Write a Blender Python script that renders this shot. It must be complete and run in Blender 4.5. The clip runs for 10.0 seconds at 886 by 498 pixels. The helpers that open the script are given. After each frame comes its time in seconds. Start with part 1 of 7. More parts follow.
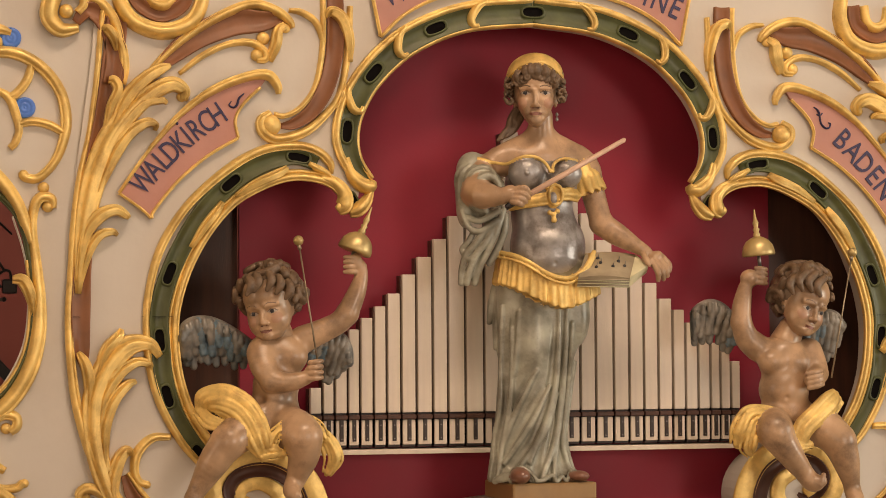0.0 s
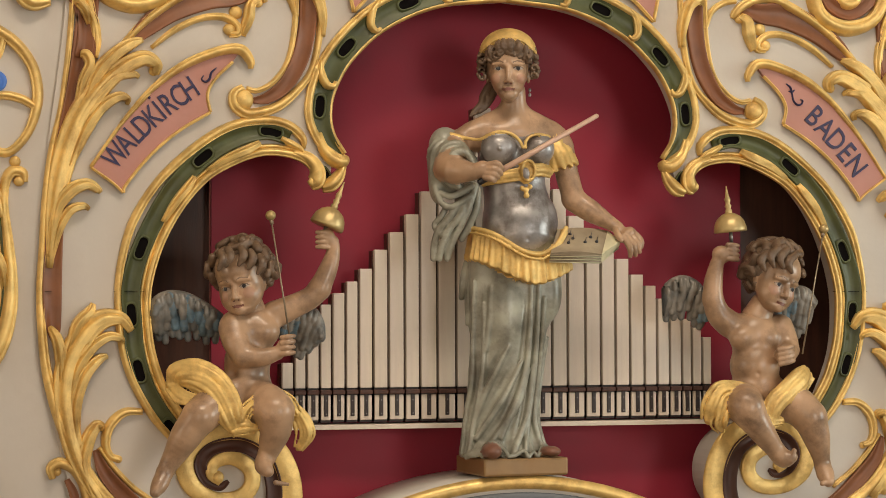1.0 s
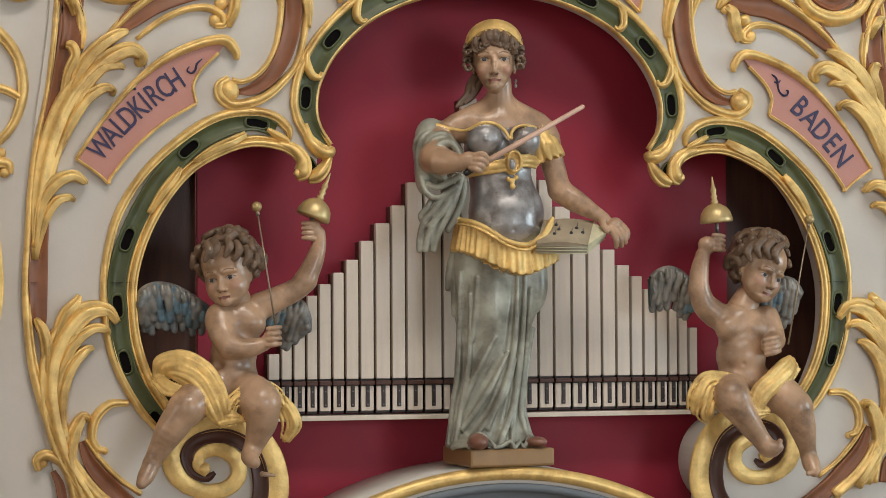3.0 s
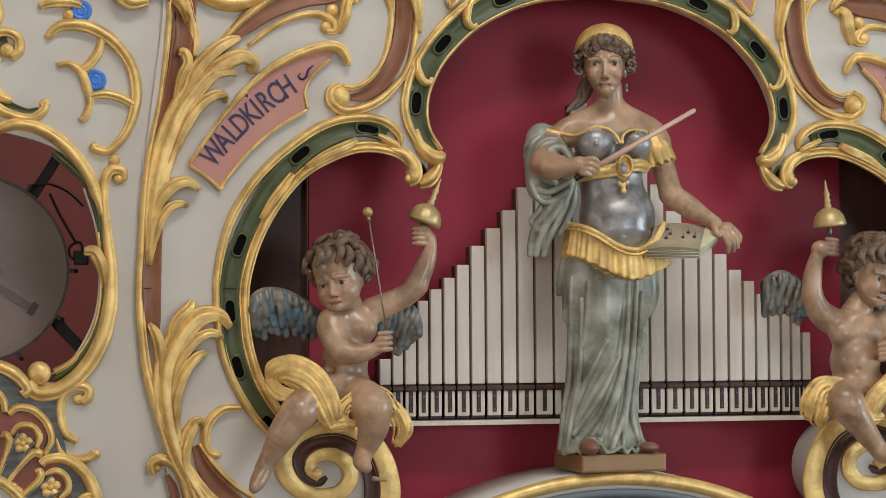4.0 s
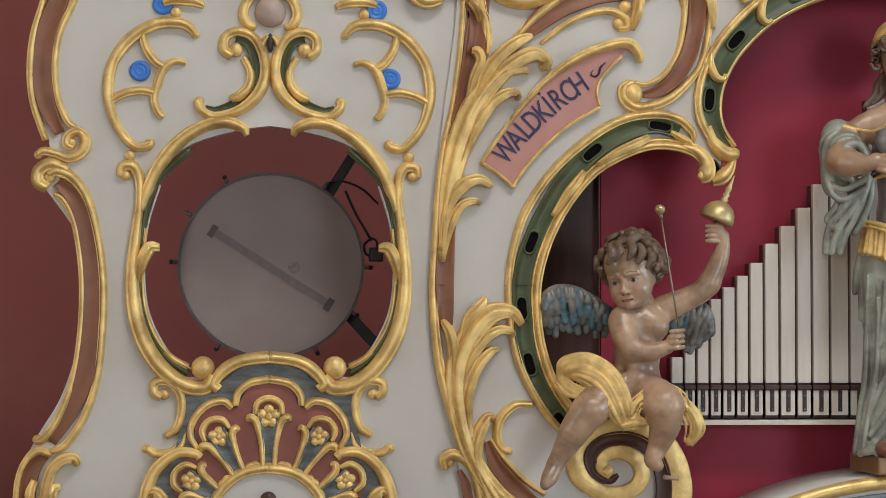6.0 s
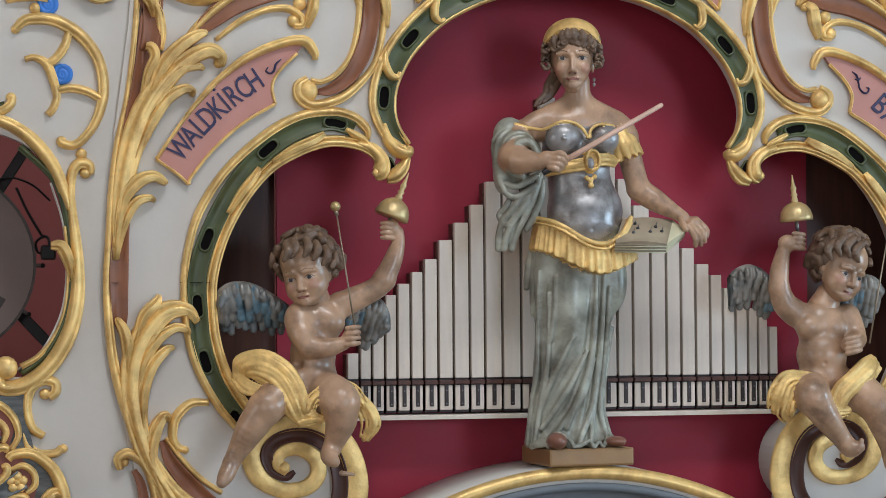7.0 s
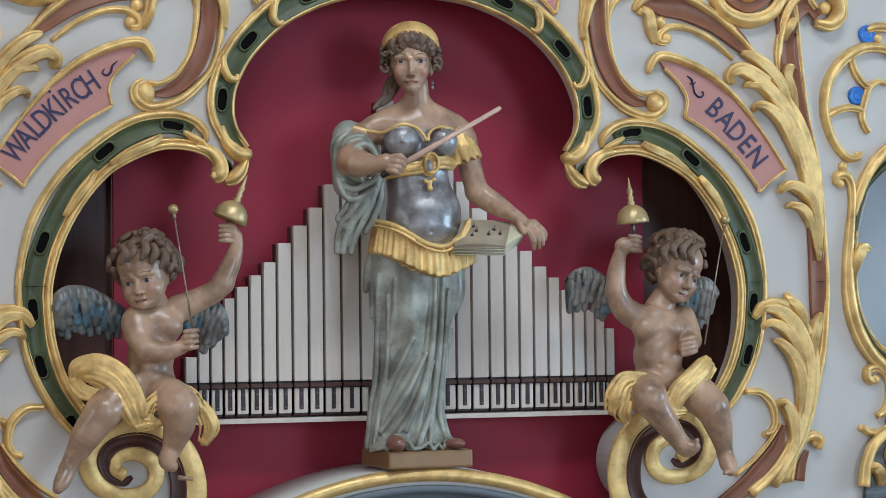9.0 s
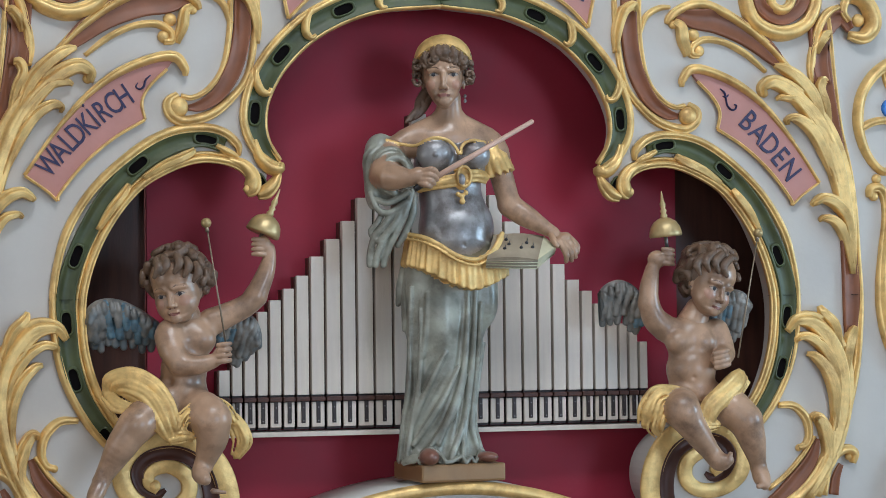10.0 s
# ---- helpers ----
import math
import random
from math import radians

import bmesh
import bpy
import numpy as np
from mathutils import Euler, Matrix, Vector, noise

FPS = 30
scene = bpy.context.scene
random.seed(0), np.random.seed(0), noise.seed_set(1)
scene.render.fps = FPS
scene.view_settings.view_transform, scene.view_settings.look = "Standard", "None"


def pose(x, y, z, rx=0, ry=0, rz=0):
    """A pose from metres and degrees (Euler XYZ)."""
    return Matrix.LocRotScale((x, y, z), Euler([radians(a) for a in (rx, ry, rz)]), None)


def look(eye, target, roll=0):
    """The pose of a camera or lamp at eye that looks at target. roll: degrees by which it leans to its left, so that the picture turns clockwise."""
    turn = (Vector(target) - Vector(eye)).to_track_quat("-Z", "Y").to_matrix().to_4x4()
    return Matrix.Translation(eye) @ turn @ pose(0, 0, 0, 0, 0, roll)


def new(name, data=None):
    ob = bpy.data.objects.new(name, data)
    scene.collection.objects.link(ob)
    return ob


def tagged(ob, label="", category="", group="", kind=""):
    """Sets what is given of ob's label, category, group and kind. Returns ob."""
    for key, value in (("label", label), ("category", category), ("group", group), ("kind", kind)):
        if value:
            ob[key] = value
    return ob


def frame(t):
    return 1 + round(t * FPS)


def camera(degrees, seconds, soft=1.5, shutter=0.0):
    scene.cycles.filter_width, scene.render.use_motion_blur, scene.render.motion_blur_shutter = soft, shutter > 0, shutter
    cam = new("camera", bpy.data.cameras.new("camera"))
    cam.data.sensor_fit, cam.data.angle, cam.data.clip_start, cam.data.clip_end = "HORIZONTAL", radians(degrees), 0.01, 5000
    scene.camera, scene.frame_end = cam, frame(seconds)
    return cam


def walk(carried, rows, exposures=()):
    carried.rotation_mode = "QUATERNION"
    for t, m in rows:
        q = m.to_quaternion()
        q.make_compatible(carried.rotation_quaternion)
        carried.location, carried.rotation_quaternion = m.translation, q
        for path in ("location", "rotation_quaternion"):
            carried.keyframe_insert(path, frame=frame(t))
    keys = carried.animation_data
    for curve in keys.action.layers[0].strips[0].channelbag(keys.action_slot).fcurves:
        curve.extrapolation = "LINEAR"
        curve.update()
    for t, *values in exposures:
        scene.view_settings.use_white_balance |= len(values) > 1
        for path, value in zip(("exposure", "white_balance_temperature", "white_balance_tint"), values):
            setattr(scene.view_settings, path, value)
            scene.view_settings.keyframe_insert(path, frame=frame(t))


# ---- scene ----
import itertools

FIELD = 23.3
EYE_AT = (-1.237, -4.3, 1.6)
TURNS = [  # seconds, yaw, pitch, roll
    (0.0, -13.630, 2.591, 0.341), (0.5, -14.094, 2.135, 0.200), (1.0, -14.366, 1.931, 0.188), (1.5, -14.666, 1.788, 0.184),
    (2.0, -14.892, 1.688, 0.189), (3.3, -14.544, 1.693, 0.406), (3.5, -14.121, 1.737, 0.390), (4.0, -11.780, 1.838, 0.326),
    (4.5, -7.420, 1.866, 0.076), (5.0, -3.666, 1.776, -0.111), (5.2, -2.766, 1.733, -0.155), (6.3, -5.856, 1.830, 0.022),
    (6.5, -7.688, 1.809, 0.118), (7.0, -12.639, 1.683, 0.366), (7.5, -16.168, 1.530, 0.482), (8.0, -17.131, 1.480, 0.526),
    (8.5, -17.193, 1.530, 0.566), (9.0, -16.932, 1.722, 0.600), (9.5, -16.492, 1.947, 0.622), (10.0, -16.066, 2.085, 0.616),
]
cam = camera(FIELD, 10.0, soft=0.55)


def eye_pose(yaw, pitch, roll):
    return Matrix.Translation(EYE_AT) @ pose(0, 0, 0, 0, 0, yaw) @ pose(0, 0, 0, 90 + pitch) @ pose(0, 0, 0, 0, 0, -roll)


walk(cam, [(t, eye_pose(a, b, c)) for t, a, b, c in TURNS],
     [(0.0, 0.05, 10400, 26), (0.5, 0.05, 9200, 19), (1.0, 0.03, 8300, 15), (2.0, 0.0, 7350, 12), (3.5, 0.0, 6550, 10), (5.0, 0.0, 6300, 9), (7.0, 0.05, 5800, 9), (8.0, 0.0, 5350, 7), (10.0, 0.0, 5450, 7)])

# ---- world and lamps ----
world = bpy.data.worlds.new("world")
scene.world = world
world.use_nodes = True
world.node_tree.nodes["Background"].inputs[0].default_value = (0.75, 0.85, 1.0, 1)
world.node_tree.nodes["Background"].inputs[1].default_value = 0.10


def area(name, eye, target, sx, sy, watts, colour):
    lamp = bpy.data.lights.new(name, "AREA")
    lamp.shape, lamp.size, lamp.size_y, lamp.energy, lamp.color = "RECTANGLE", sx, sy, watts, colour
    ob = new(name, lamp)
    ob.matrix_world = look(eye, target)
    return ob


area("window_daylight", (-2.6, -7.9, 2.1), (-0.6, 0, 1.7), 2.6, 2.2, 93, (1.0, 0.95, 0.88))
area("window_daylight", (2.6, -7.9, 2.1), (0.6, 0, 1.7), 2.6, 2.2, 198, (0.80, 0.91, 1.0))
area("window_daylight", (-5.6, -2.4, 2.2), (-0.4, 0, 1.7), 1.4, 1.8, 30, (1.0, 0.94, 0.86))
area("window_daylight", (5.6, -2.4, 2.2), (0.4, 0, 1.7), 1.4, 1.8, 118, (0.70, 0.89, 1.0))
area("skylight", (0.0, -2.4, 4.9), (0, -0.6, 1.2), 2.4, 0.8, 92, (1.0, 0.96, 0.90))


# ---- materials ----
def shade(name, colour, rough=0.6, metal=0.0, vary=0.12, scale=30.0, bump=0.15, fine=220.0, dirt=None, dirt_amount=0.0, dirt_scale=9.0, coat=0.0, sheen_rough=0.12, stretch=(1, 1, 1)):
    m = bpy.data.materials.new(name)
    m.use_nodes = True
    n, l = m.node_tree.nodes, m.node_tree.links
    b = n["Principled BSDF"]
    co = n.new("ShaderNodeTexCoord")
    mp = n.new("ShaderNodeMapping")
    mp.inputs["Scale"].default_value = stretch
    l.new(co.outputs["Object"], mp.inputs[0])
    n1 = n.new("ShaderNodeTexNoise")
    n1.inputs["Scale"].default_value, n1.inputs["Detail"].default_value = scale, 5
    n2 = n.new("ShaderNodeTexNoise")
    n2.inputs["Scale"].default_value, n2.inputs["Detail"].default_value = fine, 3
    l.new(mp.outputs[0], n1.inputs["Vector"])
    l.new(mp.outputs[0], n2.inputs["Vector"])
    ramp = n.new("ShaderNodeMapRange")
    ramp.inputs[1].default_value, ramp.inputs[2].default_value = 0.3, 0.7
    ramp.inputs[3].default_value, ramp.inputs[4].default_value = 1 - vary, 1 + vary
    l.new(n1.outputs[0], ramp.inputs[0])
    mul = n.new("ShaderNodeVectorMath")
    mul.operation = "SCALE"
    mul.inputs[0].default_value = colour
    l.new(ramp.outputs[0], mul.inputs[3])
    out = mul.outputs[0]
    if dirt:
        n3 = n.new("ShaderNodeTexNoise")
        n3.inputs["Scale"].default_value, n3.inputs["Detail"].default_value, n3.inputs["Roughness"].default_value = dirt_scale, 8, 0.65
        l.new(co.outputs["Object"], n3.inputs["Vector"])
        r3 = n.new("ShaderNodeMapRange")
        r3.inputs[1].default_value, r3.inputs[2].default_value = 0.48, 0.72
        r3.inputs[4].default_value = dirt_amount
        l.new(n3.outputs[0], r3.inputs[0])
        mix = n.new("ShaderNodeMix")
        mix.data_type = "RGBA"
        l.new(r3.outputs[0], mix.inputs[0])
        l.new(out, mix.inputs[6])
        mix.inputs[7].default_value = (*dirt, 1)
        out = mix.outputs[2]
    l.new(out, b.inputs["Base Color"])
    rr = n.new("ShaderNodeMapRange")
    rr.inputs[3].default_value, rr.inputs[4].default_value = max(0.03, rough - sheen_rough), min(1, rough + sheen_rough)
    l.new(n1.outputs[0], rr.inputs[0])
    l.new(rr.outputs[0], b.inputs["Roughness"])
    b.inputs["Metallic"].default_value = metal
    b.inputs["Coat Weight"].default_value = coat
    b.inputs["Coat Roughness"].default_value = 0.2
    bp = n.new("ShaderNodeBump")
    bp.inputs["Strength"].default_value, bp.inputs["Distance"].default_value = bump, 0.002
    l.new(n2.outputs[0], bp.inputs["Height"])
    l.new(bp.outputs[0], b.inputs["Normal"])
    return m


GOLD = shade("gold_leaf", (0.80, 0.55, 0.205), 0.40, 0.45, 0.2, 28, 0.35, 130, (0.34, 0.17, 0.05), 0.7, 17)
GILT = shade("bright_gilding", (0.78, 0.53, 0.195), 0.46, 0.38, 0.2, 35, 0.3, 110, (0.32, 0.16, 0.05), 0.7, 24)
CREAM = shade("cream_paint", (0.55, 0.515, 0.47), 0.5, 0, 0.05, 5, 0.15, 70, (0.44, 0.39, 0.335), 0.45, 3.2)
RED = shade("red_backing", (0.305, 0.012, 0.036), 0.62, 0, 0.07, 7, 0.08, 150, (0.19, 0.014, 0.035), 0.5, 3)
GREEN = shade("olive_green_paint", (0.068, 0.082, 0.030), 0.45, 0, 0.2, 25, 0.15, 150, (0.03, 0.035, 0.015), 0.6, 14)
BROWN = shade("burnt_sienna_paint", (0.23, 0.088, 0.041), 0.45, 0, 0.22, 14, 0.15, 120, (0.16, 0.05, 0.02), 0.5, 10)
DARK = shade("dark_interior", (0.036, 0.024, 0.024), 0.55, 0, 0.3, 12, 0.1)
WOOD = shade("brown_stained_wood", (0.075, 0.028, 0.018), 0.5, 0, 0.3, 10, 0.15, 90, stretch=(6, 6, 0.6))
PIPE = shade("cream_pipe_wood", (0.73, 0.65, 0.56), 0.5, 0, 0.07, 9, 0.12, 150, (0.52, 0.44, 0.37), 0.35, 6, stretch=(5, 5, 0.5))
WALLRED = shade("maroon_wall_paint", (0.225, 0.058, 0.051), 0.75, 0, 0.10, 2.2, 0.1, 60, (0.27, 0.09, 0.08), 0.45, 2.5)
PINK = shade("salmon_banner_paint", (0.47, 0.222, 0.185), 0.5, 0, 0.08, 12, 0.1, 120, (0.45, 0.18, 0.12), 0.35, 9)
NAVY = shade("navy_lettering", (0.026, 0.022, 0.075), 0.5, 0, 0.1)
BLUE = shade("blue_enamel", (0.04, 0.17, 0.55), 0.3, 0, 0.12, 40, 0.1)
DRUMHEAD = shade("smoky_drum_skin", (0.26, 0.192, 0.172), 0.4, 0, 0.08, 6, 0.05, 90, (0.32, 0.255, 0.23), 0.4, 9)
STEEL = shade("dull_steel", (0.20, 0.19, 0.18), 0.38, 0.8, 0.15, 40)
BLACK = shade("black_iron", (0.015, 0.014, 0.016), 0.45, 0.2, 0.2)
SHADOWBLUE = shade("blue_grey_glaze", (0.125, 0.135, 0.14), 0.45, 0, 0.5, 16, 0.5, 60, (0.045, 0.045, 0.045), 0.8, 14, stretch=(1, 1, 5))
DRUMWHITE = shade("white_drum_skin", (0.42, 0.44, 0.45), 0.5, 0, 0.05, 4)
PLASTER = shade("room_plaster", (0.55, 0.52, 0.48), 0.8, 0, 0.05, 2)
FLOORWOOD = shade("floor_boards", (0.34, 0.26, 0.19), 0.5, 0, 0.2, 5, stretch=(1, 8, 1))
SKIN = shade("painted_flesh", (0.43, 0.268, 0.166), 0.36, 0, 0.26, 18, 0.25, 90, (0.15, 0.09, 0.058), 0.9, 17, coat=0.25)
HAIR = shade("painted_brown_hair", (0.155, 0.098, 0.062), 0.42, 0, 0.35, 60, 0.5, 200, (0.05, 0.026, 0.017), 0.7, 30)
GOWN = shade("grey_green_gown_paint", (0.30, 0.30, 0.245), 0.38, 0.08, 0.5, 15, 0.25, 100, (0.085, 0.066, 0.042), 0.9, 13, coat=0.1)
ARMOUR = shade("silvered_bodice", (0.32, 0.31, 0.31), 0.36, 0.45, 0.45, 20, 0.3, 90, (0.085, 0.055, 0.04), 1.0, 16)
WINGS_MAT = shade("slate_blue_wing_paint", (0.23, 0.215, 0.19), 0.4, 0.15, 0.45, 30, 0.2, 110, (0.03, 0.11, 0.17), 0.55, 13)
LIPS = shade("painted_lips", (0.21, 0.075, 0.06), 0.4, 0, 0.1)
EYES = shade("painted_eyes", (0.02, 0.02, 0.025), 0.3, 0, 0.1)
PAGE = shade("page_paint", (0.37, 0.305, 0.215), 0.5, 0, 0.15, 18, 0.1, 100, (0.18, 0.14, 0.09), 0.5, 14)
PLINTHWOOD = shade("ochre_plinth_paint", (0.27, 0.155, 0.065), 0.4, 0.2, 0.15, 12, 0.15, 90, (0.2, 0.09, 0.03), 0.5, 10)
BATON = shade("pale_pink_wood", (0.62, 0.40, 0.30), 0.45, 0, 0.06)
GREYBLUE = shade("blue_grey_panel", (0.14, 0.16, 0.18), 0.6, 0, 0.1, 6)
SHELL = shade("rosy_shell_paint", (0.42, 0.30, 0.245), 0.4, 0, 0.15, 25, 0.1)
HOLE = shade("black_hollow", (0.006, 0.005, 0.005), 0.95, 0, 0.1)
HOLE.node_tree.nodes["Principled BSDF"].inputs["Specular IOR Level"].default_value = 0.05
HOOP = shade("tarnished_hoop", (0.085, 0.075, 0.07), 0.45, 0.6, 0.3, 60)
IRONWIRE = shade("tarnished_wire", (0.30, 0.24, 0.17), 0.4, 0.6, 0.2)


# ---- mesh helpers ----
def mesh_object(name, verts, faces, mats, parent=None, label="", face_mats=None, smooth=True):
    me = bpy.data.meshes.new(name)
    me.from_pydata([tuple(v) for v in verts], [], [tuple(f) for f in faces])
    for m in (mats if isinstance(mats, (list, tuple)) else [mats]):
        me.materials.append(m)
    if face_mats is not None:
        me.polygons.foreach_set("material_index", np.asarray(face_mats, dtype=np.int32))
    if smooth:
        me.polygons.foreach_set("use_smooth", np.ones(len(me.polygons), dtype=bool))
    me.update()
    ob = new(name, me)
    if parent is not None:
        ob.parent = parent
    if label:
        ob["label"] = label
    return ob


def part(name, bm, material, parent, label="", smooth=False):
    """Links a bmesh as one mesh object under a thing or a part."""
    me = bpy.data.meshes.new(name)
    bmesh.ops.recalc_face_normals(bm, faces=bm.faces)
    bm.to_mesh(me)
    bm.free()
    for m in (material if isinstance(material, (list, tuple)) else [material]):
        me.materials.append(m)
    if smooth:
        me.polygons.foreach_set("use_smooth", np.ones(len(me.polygons), dtype=bool))
    ob = new(name, me)
    if parent is not None:
        ob.parent = parent
    if label:
        ob["label"] = label
    return ob


def thing(name, label, category, group="", kind="", at=(0, 0, 0)):
    ob = new(name)
    ob.location = at
    ob.empty_display_size = 0.05
    return tagged(ob, label, category, group, kind)


def box(x0, x1, y0, y1, z0, z1, bevel=0.0, bm=None):
    bm = bm or bmesh.new()
    r = bmesh.ops.create_cube(bm, size=1)
    bmesh.ops.scale(bm, vec=(x1 - x0, y1 - y0, z1 - z0), verts=r["verts"])
    bmesh.ops.translate(bm, vec=((x0 + x1) / 2, (y0 + y1) / 2, (z0 + z1) / 2), verts=r["verts"])
    if bevel:
        es = {e for v in r["verts"] for e in v.link_edges}
        bmesh.ops.bevel(bm, geom=list(es), offset=bevel, segments=2, affect="EDGES", profile=0.6)
    return bm


def curve(pts, n=8, closed=False):
    """Catmull-Rom through the control points; every row may carry extra numbers (width and so on)."""
    p = np.array(pts, float)
    k = len(p)
    if closed:
        p = np.vstack([p[-1], p, p[0], p[1]])
    else:
        p = np.vstack([2 * p[0] - p[1], p, 2 * p[-1] - p[-2]])
    out = []
    for i in range(k if closed else k - 1):
        a, b, c, d = p[i:i + 4]
        for t in np.arange(n) / n:
            out.append(0.5 * (2 * b + (c - a) * t + (2 * a - 5 * b + 4 * c - d) * t * t + (3 * b - a - 3 * c + d) * t ** 3))
    if not closed:
        out.append(p[-2])
    return np.array(out)


def mirror(pts):
    return [(-p[0], *p[1:]) for p in pts]


def plate(name, outline, holes, y0, y1, mats, parent=None, label="", bevel=0.003):
    """A flat board cut to an outline in x and z, with openings through it."""
    from mathutils.geometry import tessellate_polygon
    loops = [[Vector((p[0], p[1], 0)) for p in lp] for lp in [outline, *holes]]
    flat = [v for lp in loops for v in lp]
    tris = tessellate_polygon(loops)
    n = len(flat)
    verts = [(v.x, y0, v.y) for v in flat] + [(v.x, y1, v.y) for v in flat]
    faces = []
    for a, b, c in tris:
        up = (flat[b] - flat[a]).cross(flat[c] - flat[a]).z
        a, b, c = (a, b, c) if up > 0 else (a, c, b)
        faces += [(a, b, c), (n + a, n + c, n + b)]
    k = 0
    for lp in loops:
        m = len(lp)
        turn = sum(lp[i].x * lp[(i + 1) % m].y - lp[(i + 1) % m].x * lp[i].y for i in range(m))
        for i in range(m):
            i0, i1 = k + i, k + (i + 1) % m
            faces.append((i0, n + i0, n + i1, i1))
        k += m
    ob = mesh_object(name, verts, faces, mats, parent, label, smooth=False)
    bm = bmesh.new()
    bm.from_mesh(ob.data)
    bmesh.ops.recalc_face_normals(bm, faces=bm.faces)
    bm.to_mesh(ob.data)
    bm.free()
    return ob


HALF_ROUND = [(math.cos(a) * -1, math.sin(a)) for a in np.linspace(0, math.pi, 9)]
COVE = [(-1, 0), (-1, 1), (-0.82, 1), (-0.55, 0.45), (0, 0.2), (0.55, 0.45), (0.82, 1), (1, 1), (1, 0)]
RIDGED = [(-1, 0), (-0.95, 0.42), (-0.74, 0.66), (-0.52, 0.36), (-0.32, 0.74), (-0.02, 1.0), (0.16, 0.72), (0.34, 0.86), (0.54, 0.42), (0.76, 0.68), (0.95, 0.42), (1, 0)]
ROLL = [(-1, 0), (-0.99, 0.42), (-0.84, 0.72), (-0.66, 0.60), (-0.54, 0.66), (-0.26, 0.94), (0.08, 1.0), (0.42, 0.88), (0.74, 0.6), (0.95, 0.3), (1, 0)]
FLAT = [(-1, 0), (-1, 0.8), (-0.8, 1), (0.8, 1), (1, 0.8), (1, 0)]


def sweep_data(rows, profile, y=0.0):
    """rows: x, z, half width, height (and lift). A profile carried along a line that lies on the front."""
    r = np.array(rows, float)
    xz, w, h = r[:, :2], r[:, 2], r[:, 3]
    lift = r[:, 4] if r.shape[1] > 4 else np.zeros(len(r))
    t = np.gradient(xz, axis=0)
    t /= np.linalg.norm(t, axis=1)[:, None] + 1e-9
    nrm = np.stack([-t[:, 1], t[:, 0]], 1)
    prof = np.array(profile)
    k = len(prof)
    verts, faces = [], []
    for i in range(len(r)):
        for u, v in prof:
            q = xz[i] + nrm[i] * u * w[i]
            verts.append((q[0], y - lift[i] - v * h[i], q[1]))
    for i in range(len(r) - 1):
        for j in range(k - 1):
            faces.append((i * k + j, i * k + j + 1, (i + 1) * k + j + 1, (i + 1) * k + j))
    faces.append(tuple(range(k - 1, -1, -1)))
    faces.append(tuple((len(r) - 1) * k + j for j in range(k)))
    return verts, faces


def ball_data(c, r, flat=0.75, seg=14, rings=8):
    verts, faces = [], []
    for i in range(rings + 1):
        a = math.pi * i / rings
        for j in range(seg):
            b = 2 * math.pi * j / seg
            verts.append((c[0] + r * math.sin(a) * math.cos(b), c[1] - r * flat * math.cos(a), c[2] + r * math.sin(a) * math.sin(b)))
    for i in range(rings):
        for j in range(seg):
            faces.append((i * seg + j, i * seg + (j + 1) % seg, (i + 1) * seg + (j + 1) % seg, (i + 1) * seg + j))
    return verts, faces


def join(*datas):
    verts, faces = [], []
    for v, f in datas:
        k = len(verts)
        verts += list(v)
        faces += [tuple(i + k for i in q) for q in f]
    return verts, faces


def sign_flip(data, flip):
    if not flip:
        return data
    v, f = data
    return [(-a, b, c) for a, b, c in v], [tuple(reversed(q)) for q in f]


# ---- the room ----
def wall(name, x0, x1, y0, y1, z0, z1, mat, label, category="wall"):
    ob = part(name, box(x0, x1, y0, y1, z0, z1), mat, None)
    return tagged(ob, label, category, kind="structure")


wall("wall_north", -6, 6, 1.3, 1.5, 0, 5, WALLRED, "matt maroon painted wall behind the organ front")
wall("wall_south", -6, 6, -8.2, -8.0, 0, 5, PLASTER, "plain pale plaster wall of the hall")
wall("wall_west", -6.2, -6.0, -8.2, 1.5, 0, 5, PLASTER, "plain pale plaster side wall of the hall")
wall("wall_east", 6.0, 6.2, -8.2, 1.5, 0, 5, PLASTER, "plain pale plaster side wall of the hall")
wall("floor", -6.2, 6.2, -8.2, 1.5, -0.2, 0, FLOORWOOD, "brown boarded floor of the hall", "floor")
wall("ceiling", -6.2, 6.2, -8.2, 1.5, 5.0, 5.2, PLASTER, "plain pale plaster ceiling", "ceiling")

# ---- the organ front: boards ----
ARCH_IN = [(0.366, 1.955), (0.379, 2.01), (0.372, 2.06), (0.335, 2.13), (0.262, 2.2), (0.145, 2.252), (0, 2.27)]
OVAL_IN = [(0.43, 1.94), (0.49, 1.948), (0.555, 1.937), (0.624, 1.9), (0.682, 1.831), (0.722, 1.742), (0.742, 1.651), (0.74, 1.56), (0.723, 1.492), (0.683, 1.407), (0.64, 1.35)]
SEAM = [(0.83, 1.14), (0.887, 1.245), (0.937, 1.45), (0.953, 1.674), (0.947, 1.899), (0.908, 2.239), (0.93, 2.4), (1.0, 2.6)]


def opening_half():
    """From the crown of the arch down one side to the foot of the opening."""
    a = curve(list(reversed(ARCH_IN)), 6)
    b = curve(OVAL_IN, 6)
    c = curve([(0.60, 1.345), (0.52, 1.34), (0.46, 1.28), (0.45, 1.2), (0.43, 1.05)], 5)
    return np.vstack([a, [(0.372, 1.905), (0.388, 1.893), (0.404, 1.900), (0.414, 1.922)], b, c])


